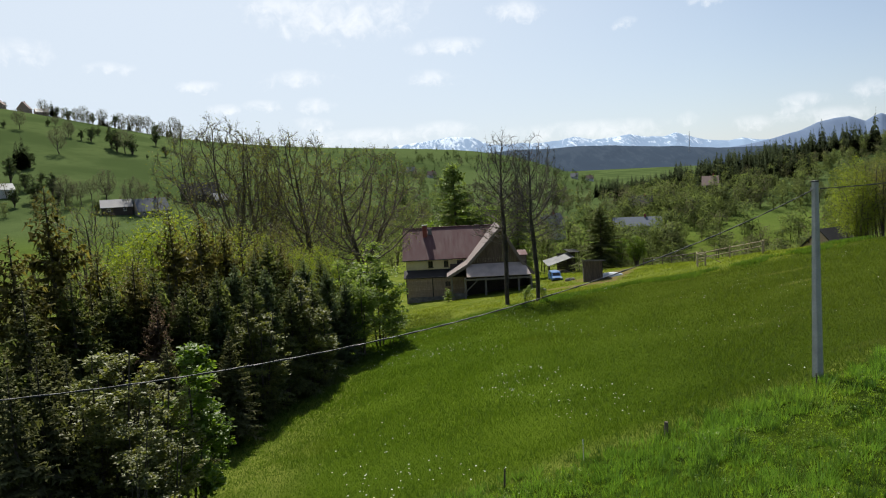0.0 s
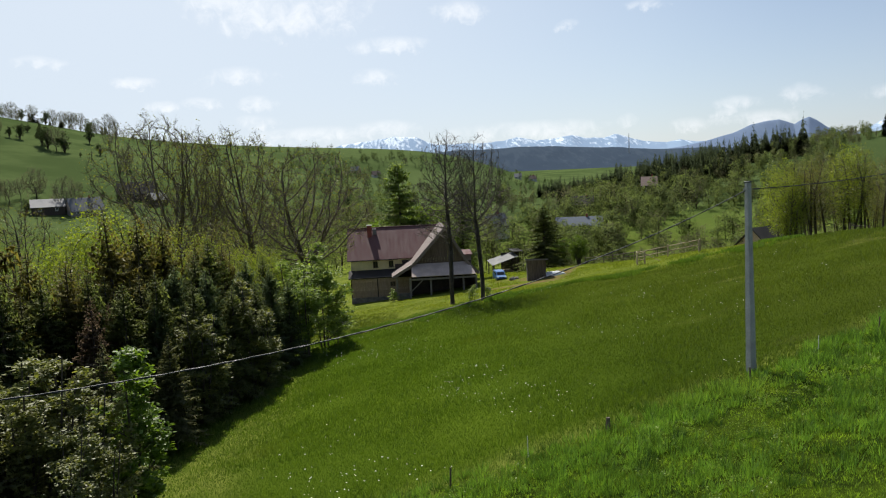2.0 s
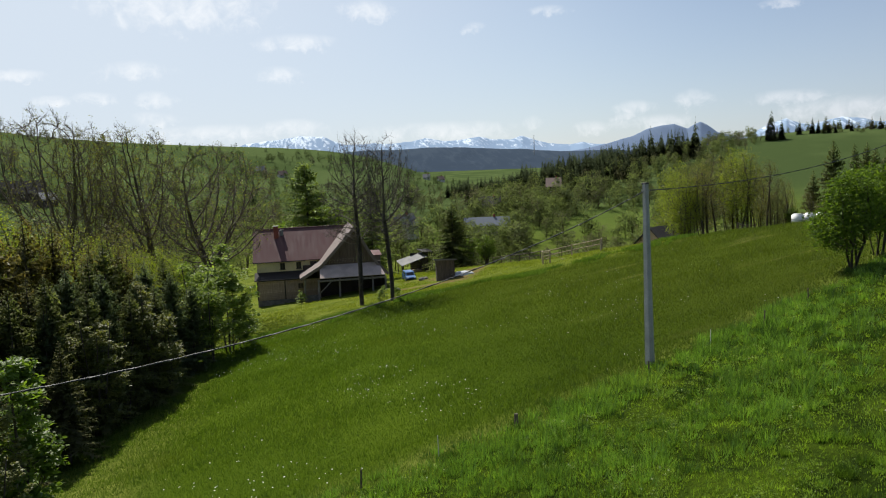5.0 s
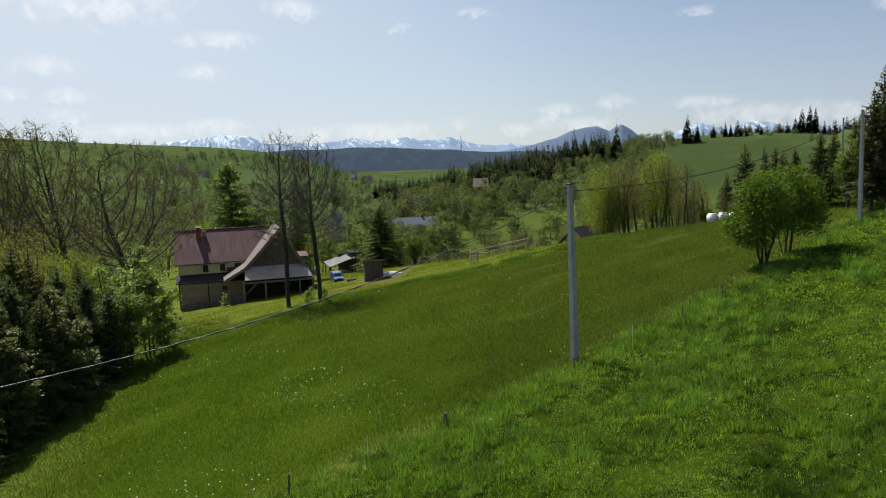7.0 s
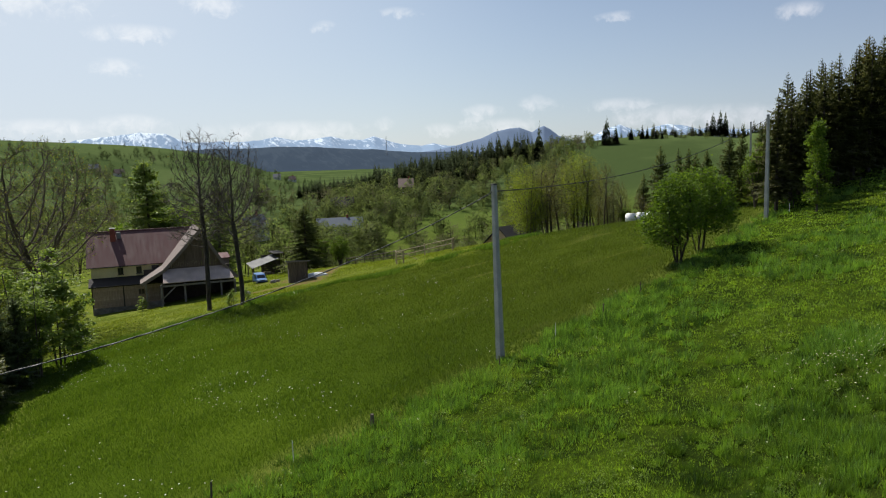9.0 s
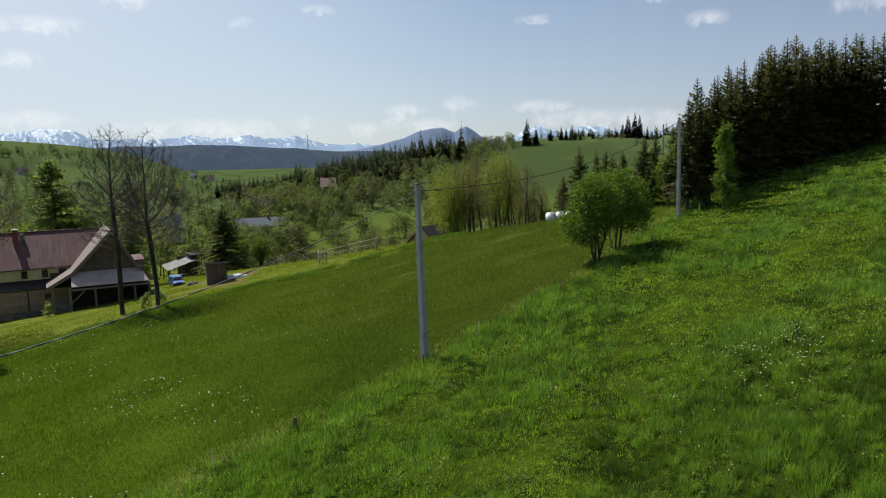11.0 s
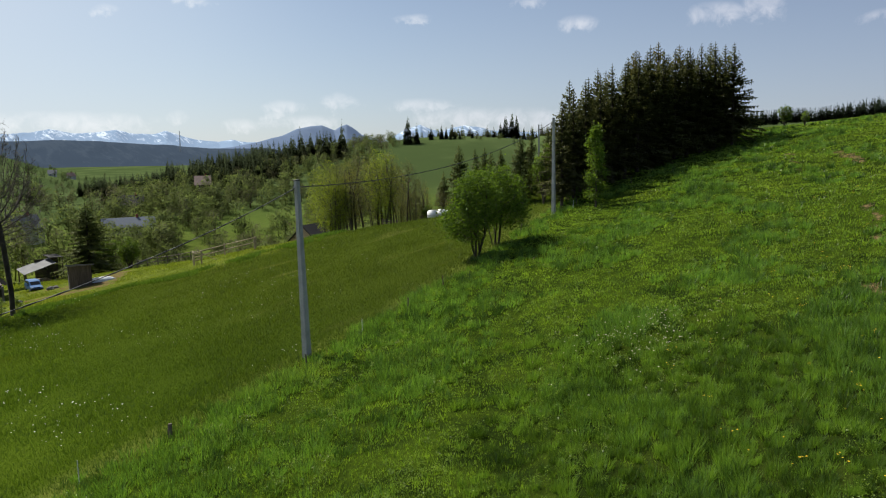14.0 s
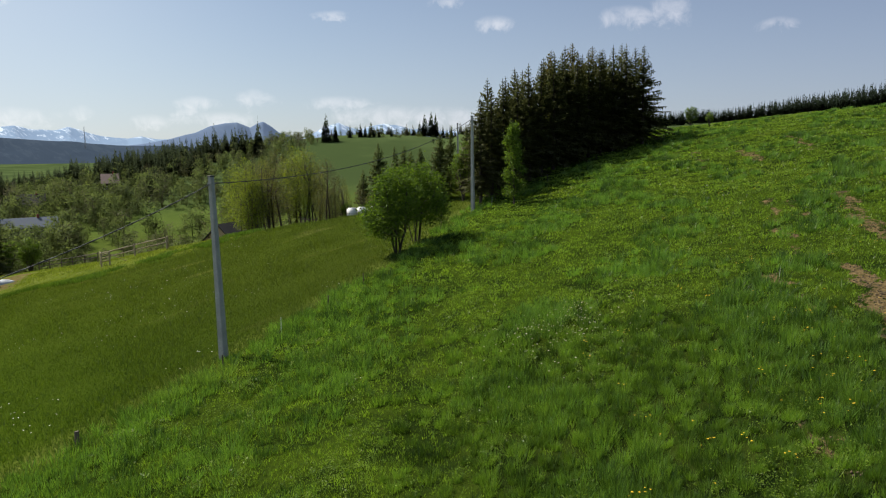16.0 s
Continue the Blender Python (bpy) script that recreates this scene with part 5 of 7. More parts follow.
plant(LEAFY, [(-16.8, 82, 10), (-9.2, 80, 9), (-7.8, 92, 9), (-13, 88, 9)], "streamside wood")
plant(BIRCH, [(-5.4, 64, 9.2), (-6.8, 60, 7.4), (-4.4, 64, 4.8), (-7.6, 64, 8.0)], "streamside wood", wide=1.2, shape=1)
plant(BARE, [(-26.4, 75, 19), (-16.4, 95, 29.2), (-11.0, 92, 25.6)], "bare trees by the stream")
BARE.stand(at(-6.2, 84), 21.0, turn=75, wide=1.2, shape=1, label="broad old ash tree with spreading limbs in bud", group="bare trees by the stream")
BARE.stand(at(-14.3, 97), 27, wide=0.7, shape=0, group="bare trees by the stream")
ASH.stand(on_ground(6.5, 75.2), 18.6, label="tall bare ash tree before the barn", group="bare pair")
ASH.stand(on_ground(9.5, 73.4), 17.4, label="tall bare ash tree before the barn", group="bare pair")
LARCH.stand(at(1.05, 125), 20.6, wide=1.5)
LARCH.stand(at(6.0, 113), 14.8, wide=1.5)
SPRUCE.stand(at(12.34, 116), 10.8, wide=1.85, label="single dark spruce beside the wooden shed", shape=0)
plant(LEAFY, [(-1.0, 130, 13.5), (3.0, 128, 15.5), (15.0, 118, 6.6), (2.0, 122, 12), (13.8, 124, 7)], "trees behind the farm")
BUSH.stand(on_ground(33.6, 38.3), 6.0, turn=10, shape=0, wide=1.05, label="airy many-stemmed bush in fresh green leaf")
BUSH.stand(on_ground(36.8, 39.9), 5.9, turn=320, shape=1, wide=1.1, label="dense round-crowned bush in fresh green leaf")
for x, y, h in ((8.6, 74.2, 1.9), (10.2, 75.5, 1.5), (0.4, 90.6, 1.8)):
    BIRCH.stand(on_ground(x, y, -0.1), h, wide=1.5, shape=1, label="small leafy shrub beside the farmhouse")
# behind the meadow's edge
plant(BUDDING, [(30.4, 100, 12.2), (31.2, 98, 11.5), (32.1, 100, 12.8), (33.3, 104, 13), (34.5, 98, 12), (35.9, 100, 10.8), (31.5, 104, 12), (35.2, 104, 11), (36.8, 102, 9)], "trees at the meadow's edge", 1.05)
plant(AIRY, [(29.1, 134, 15.5), (29.6, 101, 12.6), (33.7, 97, 12), (30.3, 97, 9.5), (29.9, 98, 10)], "trees at the meadow's edge", 1.06)
plant(SPRUCE, [(38.72, 103, 9.6), (39.96, 105, 13.3), (41.95, 96, 8.2), (42.45, 95, 7.0), (43.2, 92, 6.2), (45.6, 84, 6.6), (46.9, 86, 7.2)], "spruces behind the pole", 1.03)
SPRUCE.stand(at(41.2, 100), 10.2, wide=0.7, label="thin dark spruce behind the pole", group="spruces behind the pole")
SPRUCE.stand(at(44.75, 76), 7.0, wide=1.2, label="broad dark spruce behind the pole", group="spruces behind the pole")
LEAFY.stand(at(46.5, 73), 6.7, wide=0.7, label="bright green young tree beside dark spruces")
LEAFY.stand(at(37.6, 101), 6.0, wide=0.8)
plant(BUDDING, [(36.4, 100, 7.5), (37.2, 104, 8.5), (38.4, 99, 6.5), (39.2, 101, 6)], "trees at the meadow's edge")
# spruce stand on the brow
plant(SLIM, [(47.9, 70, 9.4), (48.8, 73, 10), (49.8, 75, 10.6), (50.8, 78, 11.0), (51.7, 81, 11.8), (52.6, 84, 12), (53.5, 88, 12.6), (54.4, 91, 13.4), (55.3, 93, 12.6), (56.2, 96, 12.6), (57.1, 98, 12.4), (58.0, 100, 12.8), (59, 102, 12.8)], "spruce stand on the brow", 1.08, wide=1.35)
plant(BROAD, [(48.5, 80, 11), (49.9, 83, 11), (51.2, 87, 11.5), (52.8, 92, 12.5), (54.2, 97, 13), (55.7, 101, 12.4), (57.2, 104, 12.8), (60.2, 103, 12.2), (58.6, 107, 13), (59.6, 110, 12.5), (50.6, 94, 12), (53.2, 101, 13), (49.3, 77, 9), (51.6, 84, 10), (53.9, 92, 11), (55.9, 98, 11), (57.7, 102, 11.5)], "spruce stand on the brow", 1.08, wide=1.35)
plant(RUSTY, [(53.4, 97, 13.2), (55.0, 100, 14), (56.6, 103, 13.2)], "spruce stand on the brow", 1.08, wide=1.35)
BIRCH.stand(at(50.5, 66), 7.1, shape=0, label="young light green birch before dark spruces")
plant(LEAFY, [(63.6, 121, 3.9), (64.9, 119, 2.6)])


# ---------------------------------------------------------------- far woods
def scatter(seed, count, az0, az1, d0, d1, keep, size):
    rng = np.random.default_rng(seed)
    out = []
    while len(out) < count:
        az, d = rng.uniform(az0, az1), math.sqrt(rng.uniform(d0 * d0, d1 * d1))
        x, y = d * math.sin(radians(az)), d * math.cos(radians(az))
        k = keep(az, d, x, y, rng)
        if k is not None:
            out.append((x, y, size * rng.uniform(0.55, 1.25) * (1.0 if k or d < 330 or az < 12 else 0.72) * (0.75 if 18 < az < 29 and 185 < d < 241 else 0.8 if 13 < az < 17.6 and d < 262 else 1.0), k, 1.0))
    return out


def valley(az, d, x, y, rng):
    if az > 33.5 and d > 330:
        return None
    if 21.0 < az < 27.6 and 246 < d < 290 - 5 * max(0, 24 - az):
        return None
    if noise.noise(Vector((x * 0.012, y * 0.012, 3.0))) < -0.6:
        return None
    return False


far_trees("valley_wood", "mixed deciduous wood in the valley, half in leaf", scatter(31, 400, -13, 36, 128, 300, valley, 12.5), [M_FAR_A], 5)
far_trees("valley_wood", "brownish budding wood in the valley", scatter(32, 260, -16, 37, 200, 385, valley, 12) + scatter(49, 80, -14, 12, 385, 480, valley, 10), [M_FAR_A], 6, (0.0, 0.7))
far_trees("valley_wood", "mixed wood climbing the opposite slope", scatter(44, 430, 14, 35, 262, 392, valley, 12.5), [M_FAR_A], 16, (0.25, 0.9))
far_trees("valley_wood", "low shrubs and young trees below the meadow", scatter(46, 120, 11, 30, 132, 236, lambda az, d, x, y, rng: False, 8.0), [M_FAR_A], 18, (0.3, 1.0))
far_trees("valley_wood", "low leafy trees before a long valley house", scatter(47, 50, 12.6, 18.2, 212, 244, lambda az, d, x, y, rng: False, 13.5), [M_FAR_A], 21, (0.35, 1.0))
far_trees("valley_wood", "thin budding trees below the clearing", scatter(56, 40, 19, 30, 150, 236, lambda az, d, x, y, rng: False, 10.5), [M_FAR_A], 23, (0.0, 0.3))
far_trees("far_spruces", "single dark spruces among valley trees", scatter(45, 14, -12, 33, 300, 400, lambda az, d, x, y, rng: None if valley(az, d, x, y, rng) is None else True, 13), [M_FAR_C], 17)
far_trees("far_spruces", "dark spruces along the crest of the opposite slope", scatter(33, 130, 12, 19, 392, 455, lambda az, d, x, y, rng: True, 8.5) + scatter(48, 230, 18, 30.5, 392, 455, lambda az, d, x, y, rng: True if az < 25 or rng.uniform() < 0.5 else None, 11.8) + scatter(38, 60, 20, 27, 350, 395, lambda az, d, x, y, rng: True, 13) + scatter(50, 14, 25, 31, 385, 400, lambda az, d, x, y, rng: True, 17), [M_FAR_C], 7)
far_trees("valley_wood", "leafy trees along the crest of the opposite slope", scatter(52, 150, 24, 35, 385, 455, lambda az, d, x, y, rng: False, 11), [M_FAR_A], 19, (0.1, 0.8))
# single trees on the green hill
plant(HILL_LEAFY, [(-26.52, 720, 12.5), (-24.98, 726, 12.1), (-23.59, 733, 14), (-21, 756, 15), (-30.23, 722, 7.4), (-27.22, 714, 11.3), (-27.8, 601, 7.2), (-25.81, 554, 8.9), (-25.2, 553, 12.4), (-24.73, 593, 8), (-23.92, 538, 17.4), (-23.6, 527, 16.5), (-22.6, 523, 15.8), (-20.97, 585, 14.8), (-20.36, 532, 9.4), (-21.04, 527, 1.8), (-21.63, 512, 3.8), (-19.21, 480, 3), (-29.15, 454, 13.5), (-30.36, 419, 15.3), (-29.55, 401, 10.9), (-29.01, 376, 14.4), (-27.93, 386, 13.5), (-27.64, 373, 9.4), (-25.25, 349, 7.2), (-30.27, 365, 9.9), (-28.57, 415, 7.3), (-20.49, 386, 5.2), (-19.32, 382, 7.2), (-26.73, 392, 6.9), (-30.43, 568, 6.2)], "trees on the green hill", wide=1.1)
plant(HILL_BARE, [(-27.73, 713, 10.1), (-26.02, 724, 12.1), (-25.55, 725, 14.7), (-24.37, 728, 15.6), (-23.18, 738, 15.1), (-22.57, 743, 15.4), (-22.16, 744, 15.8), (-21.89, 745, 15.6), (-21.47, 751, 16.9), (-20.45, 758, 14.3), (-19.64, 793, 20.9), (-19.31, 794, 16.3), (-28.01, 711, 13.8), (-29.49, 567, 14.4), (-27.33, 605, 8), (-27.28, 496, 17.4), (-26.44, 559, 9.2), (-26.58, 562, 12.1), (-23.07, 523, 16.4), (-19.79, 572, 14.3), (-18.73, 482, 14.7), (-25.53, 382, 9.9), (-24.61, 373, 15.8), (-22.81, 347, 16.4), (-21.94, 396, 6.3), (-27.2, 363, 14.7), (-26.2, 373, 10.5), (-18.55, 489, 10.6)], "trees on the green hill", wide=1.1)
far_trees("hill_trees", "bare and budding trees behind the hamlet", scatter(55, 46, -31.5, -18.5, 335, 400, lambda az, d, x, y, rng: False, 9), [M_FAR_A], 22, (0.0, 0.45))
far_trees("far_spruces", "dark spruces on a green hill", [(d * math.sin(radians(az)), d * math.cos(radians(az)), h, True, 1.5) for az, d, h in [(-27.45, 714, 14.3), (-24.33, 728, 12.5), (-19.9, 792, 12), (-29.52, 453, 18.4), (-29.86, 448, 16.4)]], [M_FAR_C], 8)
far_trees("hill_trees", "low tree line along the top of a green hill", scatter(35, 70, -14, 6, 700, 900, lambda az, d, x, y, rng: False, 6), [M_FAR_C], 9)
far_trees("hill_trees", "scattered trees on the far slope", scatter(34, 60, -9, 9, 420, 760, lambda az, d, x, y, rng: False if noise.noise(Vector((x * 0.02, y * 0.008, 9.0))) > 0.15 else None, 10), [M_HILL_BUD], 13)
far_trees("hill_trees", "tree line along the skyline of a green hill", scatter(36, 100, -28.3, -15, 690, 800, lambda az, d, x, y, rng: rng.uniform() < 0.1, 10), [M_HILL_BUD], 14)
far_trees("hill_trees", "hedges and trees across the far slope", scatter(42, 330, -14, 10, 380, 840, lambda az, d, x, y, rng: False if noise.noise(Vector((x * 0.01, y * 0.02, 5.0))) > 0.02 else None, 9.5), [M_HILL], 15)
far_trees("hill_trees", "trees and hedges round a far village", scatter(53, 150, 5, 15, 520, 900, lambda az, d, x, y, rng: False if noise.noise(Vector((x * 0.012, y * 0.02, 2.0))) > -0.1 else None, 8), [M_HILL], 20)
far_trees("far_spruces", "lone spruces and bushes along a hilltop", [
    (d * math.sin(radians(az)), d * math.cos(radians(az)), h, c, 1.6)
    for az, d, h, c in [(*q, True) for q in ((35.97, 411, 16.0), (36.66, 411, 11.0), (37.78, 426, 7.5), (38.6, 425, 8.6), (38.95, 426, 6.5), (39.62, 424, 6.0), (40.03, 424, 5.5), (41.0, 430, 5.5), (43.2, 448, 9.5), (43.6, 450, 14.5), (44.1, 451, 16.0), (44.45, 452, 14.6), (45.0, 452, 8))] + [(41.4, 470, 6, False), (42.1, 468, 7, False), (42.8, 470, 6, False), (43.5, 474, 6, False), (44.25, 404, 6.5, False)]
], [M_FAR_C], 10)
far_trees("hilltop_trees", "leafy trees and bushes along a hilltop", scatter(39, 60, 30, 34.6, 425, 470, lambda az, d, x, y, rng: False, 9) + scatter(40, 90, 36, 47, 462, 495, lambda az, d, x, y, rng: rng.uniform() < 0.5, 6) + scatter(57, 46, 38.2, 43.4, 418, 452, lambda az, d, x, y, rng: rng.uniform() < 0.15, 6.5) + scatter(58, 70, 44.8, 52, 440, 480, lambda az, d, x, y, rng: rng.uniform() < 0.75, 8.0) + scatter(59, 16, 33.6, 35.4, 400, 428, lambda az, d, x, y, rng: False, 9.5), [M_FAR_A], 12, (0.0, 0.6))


def brow_forest():
    rng = np.random.default_rng(37)
    out = []
    for i in range(1500):
        az, d = rng.uniform(58, 92), rng.uniform(318, 410)
        x, y = d * math.sin(radians(az)), d * math.cos(radians(az))
        # the tree line climbs to the right
        top = 10 + d * math.tan(radians(np.interp(az, [58, 63, 66, 71, 77, 96], [2.0, 2.6, 3.05, 3.8, 4.55, 6.0])))
        out.append((x, y, min(26.0, max(6.0, (top - float(height(x, y))) * rng.uniform(0.72, 1.04))), True, 0.6))
    return out


far_trees("far_spruces", "dark spruce forest behind the brow", brow_forest(), [M_FAR_D], 11)


# ---------------------------------------------------------------- fence stakes
M_STAKE = wood_material("weathered_stake_wood", (0.06, 0.045, 0.035), (0.16, 0.125, 0.095))
M_WHITE = plain("white_plastic", (0.75, 0.75, 0.73), 0.6, vary=0.08, bump=0.0)


def fence_stake(x, y, h, r, mat, label, lean=0.0):
    ob = thing("fence_stake", on_ground(x, y), label, "stake", "fence stakes", x * 37 % 360)
    ob.matrix_world = ob.matrix_world @ pose(0, 0, 0, lean, 0, 0)
    bm = rod(bmesh.new(), (0, 0, -0.3), (0, 0, h), r * 1.08, r * 0.92, 7)
    part("post", bm, mat, ob)
    bm = rod(bmesh.new(), (0, -r * 1.5, h * 0.82), (0, -r * 0.6, h * 0.82), 0.015, 0.015, 6)
    part("insulator", bm, M_CABLE, ob)


for x, y, h in ((1.8, 25.3, 0.75), (22.8, 31.8, 0.75), (27.2, 34.2, 0.7), (40.4, 40.8, 0.8), (15.05, 29.0, 0.55), (52.5, 45.6, 0.7), (62, 46.5, 0.8), (78, 51, 0.8)):
    fence_stake(x, y, h, 0.035, M_STAKE, "thin weathered fence stake in the grass", 3)
fence_stake(8.3, 27.3, 0.55, 0.085, M_STAKE, "short thick dark wooden stump post", -4)
for x, y, h in ((4.9, 26.4, 0.85), (19.0, 30.5, 0.85), (50.2, 44.0, 0.8)):
    fence_stake(x, y, h, 0.016, M_WHITE, "thin white plastic fence post", 2)


# ---------------------------------------------------------------- farmyard
def tool_shed():
    p = on_ground(18.0, 87.2)
    ob = thing("shed", p, "small grey board shed with a slanting roof", "shed", turn=-8)
    w, d = 1.1, 1.0
    k = 11
    for i in range(k):
        x = -w + 2 * w * i / k
        top = 2.55 + 0.012 * (i % 3)
        part("board", boxed(x + 0.008, x + 2 * w / k - 0.008, -d - 0.012 * (i % 2), -d + 0.03, -0.3, top), M_PLANK_OLD, ob)
    for i in range(9):
        y = -d + 0.05 + 2 * d * i / 9
        for sx in (-1, 1):
            part("board", boxed(sx * w - 0.02, sx * w + 0.02, y + 0.005, y + 2 * d / 9 - 0.01, -0.3, 2.5 - 0.18 * (i / 9)), M_PLANK_DARK, ob)
    part("back", boxed(-w, w, d - 0.03, d + 0.02, -0.3, 2.2), M_PLANK_DARK, ob)
    part("roof", slab(bmesh.new(), [(-w - 0.3, -d - 0.35, 2.72), (w + 0.35, -d - 0.35, 2.62), (w + 0.35, d + 0.3, 2.28), (-w - 0.3, d + 0.3, 2.38)], 0.07), M_ROOF_TIN, ob, "weathered sheet roof")
    part("fascia", boxed(-w - 0.25, w + 0.3, -d - 0.38, -d - 0.34, 2.48, 2.62), M_PLANK_GREY, ob)


def log_shed():
    """Open shelter with a sagging tin roof, firewood below."""
    p = at(9.35, 124)
    ob = thing("shelter", p, "low open shelter with a bent tin roof and firewood", "shed", turn=12)
    ob.scale = (0.85, 0.85, 0.85)
    part("roof", slab(bmesh.new(), [(-3.8, -2.2, 1.9), (1.6, -2.2, 3.4), (1.9, 1.6, 4.0), (-3.6, 1.6, 2.6)], 0.06), M_ROOF_OLD, ob, "bent grey tin roof sheet")
    part("rear_roof", slab(bmesh.new(), [(1.0, -1.2, 4.3), (3.4, -1.2, 4.2), (3.4, 1.8, 4.5), (1.0, 1.8, 4.6)], 0.08), M_TARRED, ob)
    for x, y, h in ((-3.4, -1.9, 1.9), (1.3, -1.9, 3.2), (3.2, -1.0, 4.1), (-3.3, 1.4, 2.5), (1.6, 1.4, 3.8), (3.2, 1.6, 4.3)):
        part("post", boxed(x - 0.08, x + 0.08, y - 0.08, y + 0.08, -0.4, h), M_PLANK_DARK, ob)
    for i in range(9):
        z = 0.1 + i * 0.42
        part("board", boxed(-0.6, 3.4, 1.45, 1.5, z, z + 0.4), M_PLANK_DARK, ob)
    rng = random.Random(5)
    for i in range(46):
        x, z = -2.9 + (i % 16) * 0.26 + rng.uniform(-0.04, 0.04), 0.12 + (i // 16) * 0.24
        part("log", rod(bmesh.new(), (x, -1.2 + rng.uniform(-0.1, 0.1), z), (x, 0.0, z), 0.12, 0.12, 7), M_PLANK, ob)


def blue_car():
    p = on_ground(14.75, 95.6)
    ob = thing("car", p, "small light blue family van parked on grass", "car", turn=3)
    ob.scale = (0.8, 0.8, 0.74)
    paint = plain("light_blue_car_paint", (0.045, 0.135, 0.33), 0.35, 0.2, vary=0.06, bump=0.0)
    rubber = plain("black_rubber", (0.02, 0.02, 0.02), 0.8, vary=0.2, bump=0.0)
    lamp = plain("headlamp_glass", (0.75, 0.77, 0.8), 0.1, vary=0.05, bump=0.0)
    # side outline, front towards -y
    prof = [(-2.0, 0.35), (-2.05, 0.62), (-1.95, 0.82), (-1.2, 1.0), (-0.62, 1.55), (-0.3, 1.68), (1.6, 1.68), (1.9, 1.45), (2.0, 0.95), (2.0, 0.35)]
    bm = bmesh.new()
    rings = []
    for x, f in ((-0.84, 0.9), (-0.78, 1.0), (0.78, 1.0), (0.84, 0.9)):
        rings.append([bm.verts.new((x * (1.0 if z < 1.0 else 0.9), y * f, 0.35 + (z - 0.35) * (0.97 if f < 1 else 1.0))) for y, z in prof])
    k = len(prof)
    for a, b in zip(rings, rings[1:]):
        for i in range(k):
            bm.faces.new((a[i], a[(i + 1) % k], b[(i + 1) % k], b[i]))
    bm.faces.new(rings[0][::-1])
    bm.faces.new(rings[-1])
    body = part("body", bm, paint, ob)
    part("windscreen", slab(bmesh.new(), [(-0.62, -1.13, 1.07), (0.62, -1.13, 1.07), (0.58, -0.66, 1.53), (-0.58, -0.66, 1.53)], 0.02), M_GLASS, ob, "dark windscreen")
    for sx in (-1, 1):
        part("side_window", boxed(sx * 0.765 - 0.02, sx * 0.765 + 0.02, -0.5, 1.55, 1.05, 1.5, bevel=0.01), M_GLASS, ob)
        part("headlight", boxed(sx * 0.62 - 0.16, sx * 0.62 + 0.16, -2.02, -1.9, 0.68, 0.84, bevel=0.02), lamp, ob, "clear headlight")
        part("mirror", boxed(sx * 0.92 - 0.08, sx * 0.92 + 0.08, -0.85, -0.75, 1.0, 1.13, bevel=0.02), rubber, ob)
        for y in (-1.3, 1.35):
            w = part("wheel", rod(bmesh.new(), (sx * 0.68, y, 0.31), (sx * 0.86, y, 0.31), 0.31, 0.31, 18), rubber, ob)
            part("hub", rod(bmesh.new(), (sx * 0.85, y, 0.31), (sx * 0.875, y, 0.31), 0.18, 0.17, 12), M_STEEL, w, "grey hub cap")
    part("bumper", boxed(-0.8, 0.8, -2.1, -1.98, 0.36, 0.56, bevel=0.03), rubber, ob, "dark front bumper")
    part("grille", boxed(-0.35, 0.35, -2.06, -2.0, 0.62, 0.76), rubber, ob)


def cattle_pen():
    ob = thing("cattle_pen", on_ground(30.9, 78.3), "cattle pen of peeled wooden poles", "fence", turn=-22)
    wood = wood_material("peeled_poles", (0.26, 0.20, 0.125), (0.46, 0.38, 0.26))
    spots = [(-3.0, -2.2), (-3.2, 0.8), (0.2, 1.6), (3.6, 0.6), (3.4, -2.4), (-2.2, -2.6)]
    ground = lambda x, y: height(*( (ob.matrix_world @ Vector((x, y, 0))).xy )) - ob.matrix_world.translation.z
    for x, y in spots:
        z = float(ground(x, y))
        part("post", rod(bmesh.new(), (x, y, z - 0.3), (x, y, z + 1.4), 0.09, 0.08, 7), wood, ob)
    for (a, b), hs in (((0, 1), (0.75, 1.25)), ((1, 2), (0.6, 1.15)), ((2, 3), (0.65, 1.2)), ((3, 4), (0.8, 1.3)), ((0, 5), (0.5, 1.2))):
        for h in hs:
            p, q = spots[a], spots[b]
            part("rail", rod(bmesh.new(), (*p, float(ground(*p)) + h), (*q, float(ground(*q)) + h + 0.06), 0.06, 0.05, 6), wood, ob)
    p, q = spots[5], (-0.6, -3.0)
    part("brace", rod(bmesh.new(), (*p, float(ground(*p)) + 1.2), (*q, float(ground(*q))), 0.04, 0.04, 6), wood, ob)


def pasture_fence():
    """A low rail fence along the brow, from the trees to the pen."""
    ob = thing("pasture_fence", on_ground(27.6, 99.5), "low weathered rail fence along the pasture's brow", "fence")
    o = ob.matrix_world.translation
    spots = [on_ground(27.6 + 0.55 * i, 99.5 - 2.45 * i + 0.2 * math.sin(2.3 * i)) - o for i in range(8)]
    for i, p in enumerate(spots):
        part("post", rod(bmesh.new(), (p.x, p.y, p.z - 0.3), (p.x + 0.04 * math.sin(i * 1.7), p.y, p.z + 1.15), 0.07, 0.06, 7), M_STAKE, ob)
    for p, q in zip(spots, spots[1:]):
        for h in (0.55, 1.0):
            part("rail", rod(bmesh.new(), (p.x, p.y - 0.08, p.z + h), (q.x, q.y - 0.08, q.z + h + 0.03), 0.045, 0.04, 6), M_STAKE, ob)


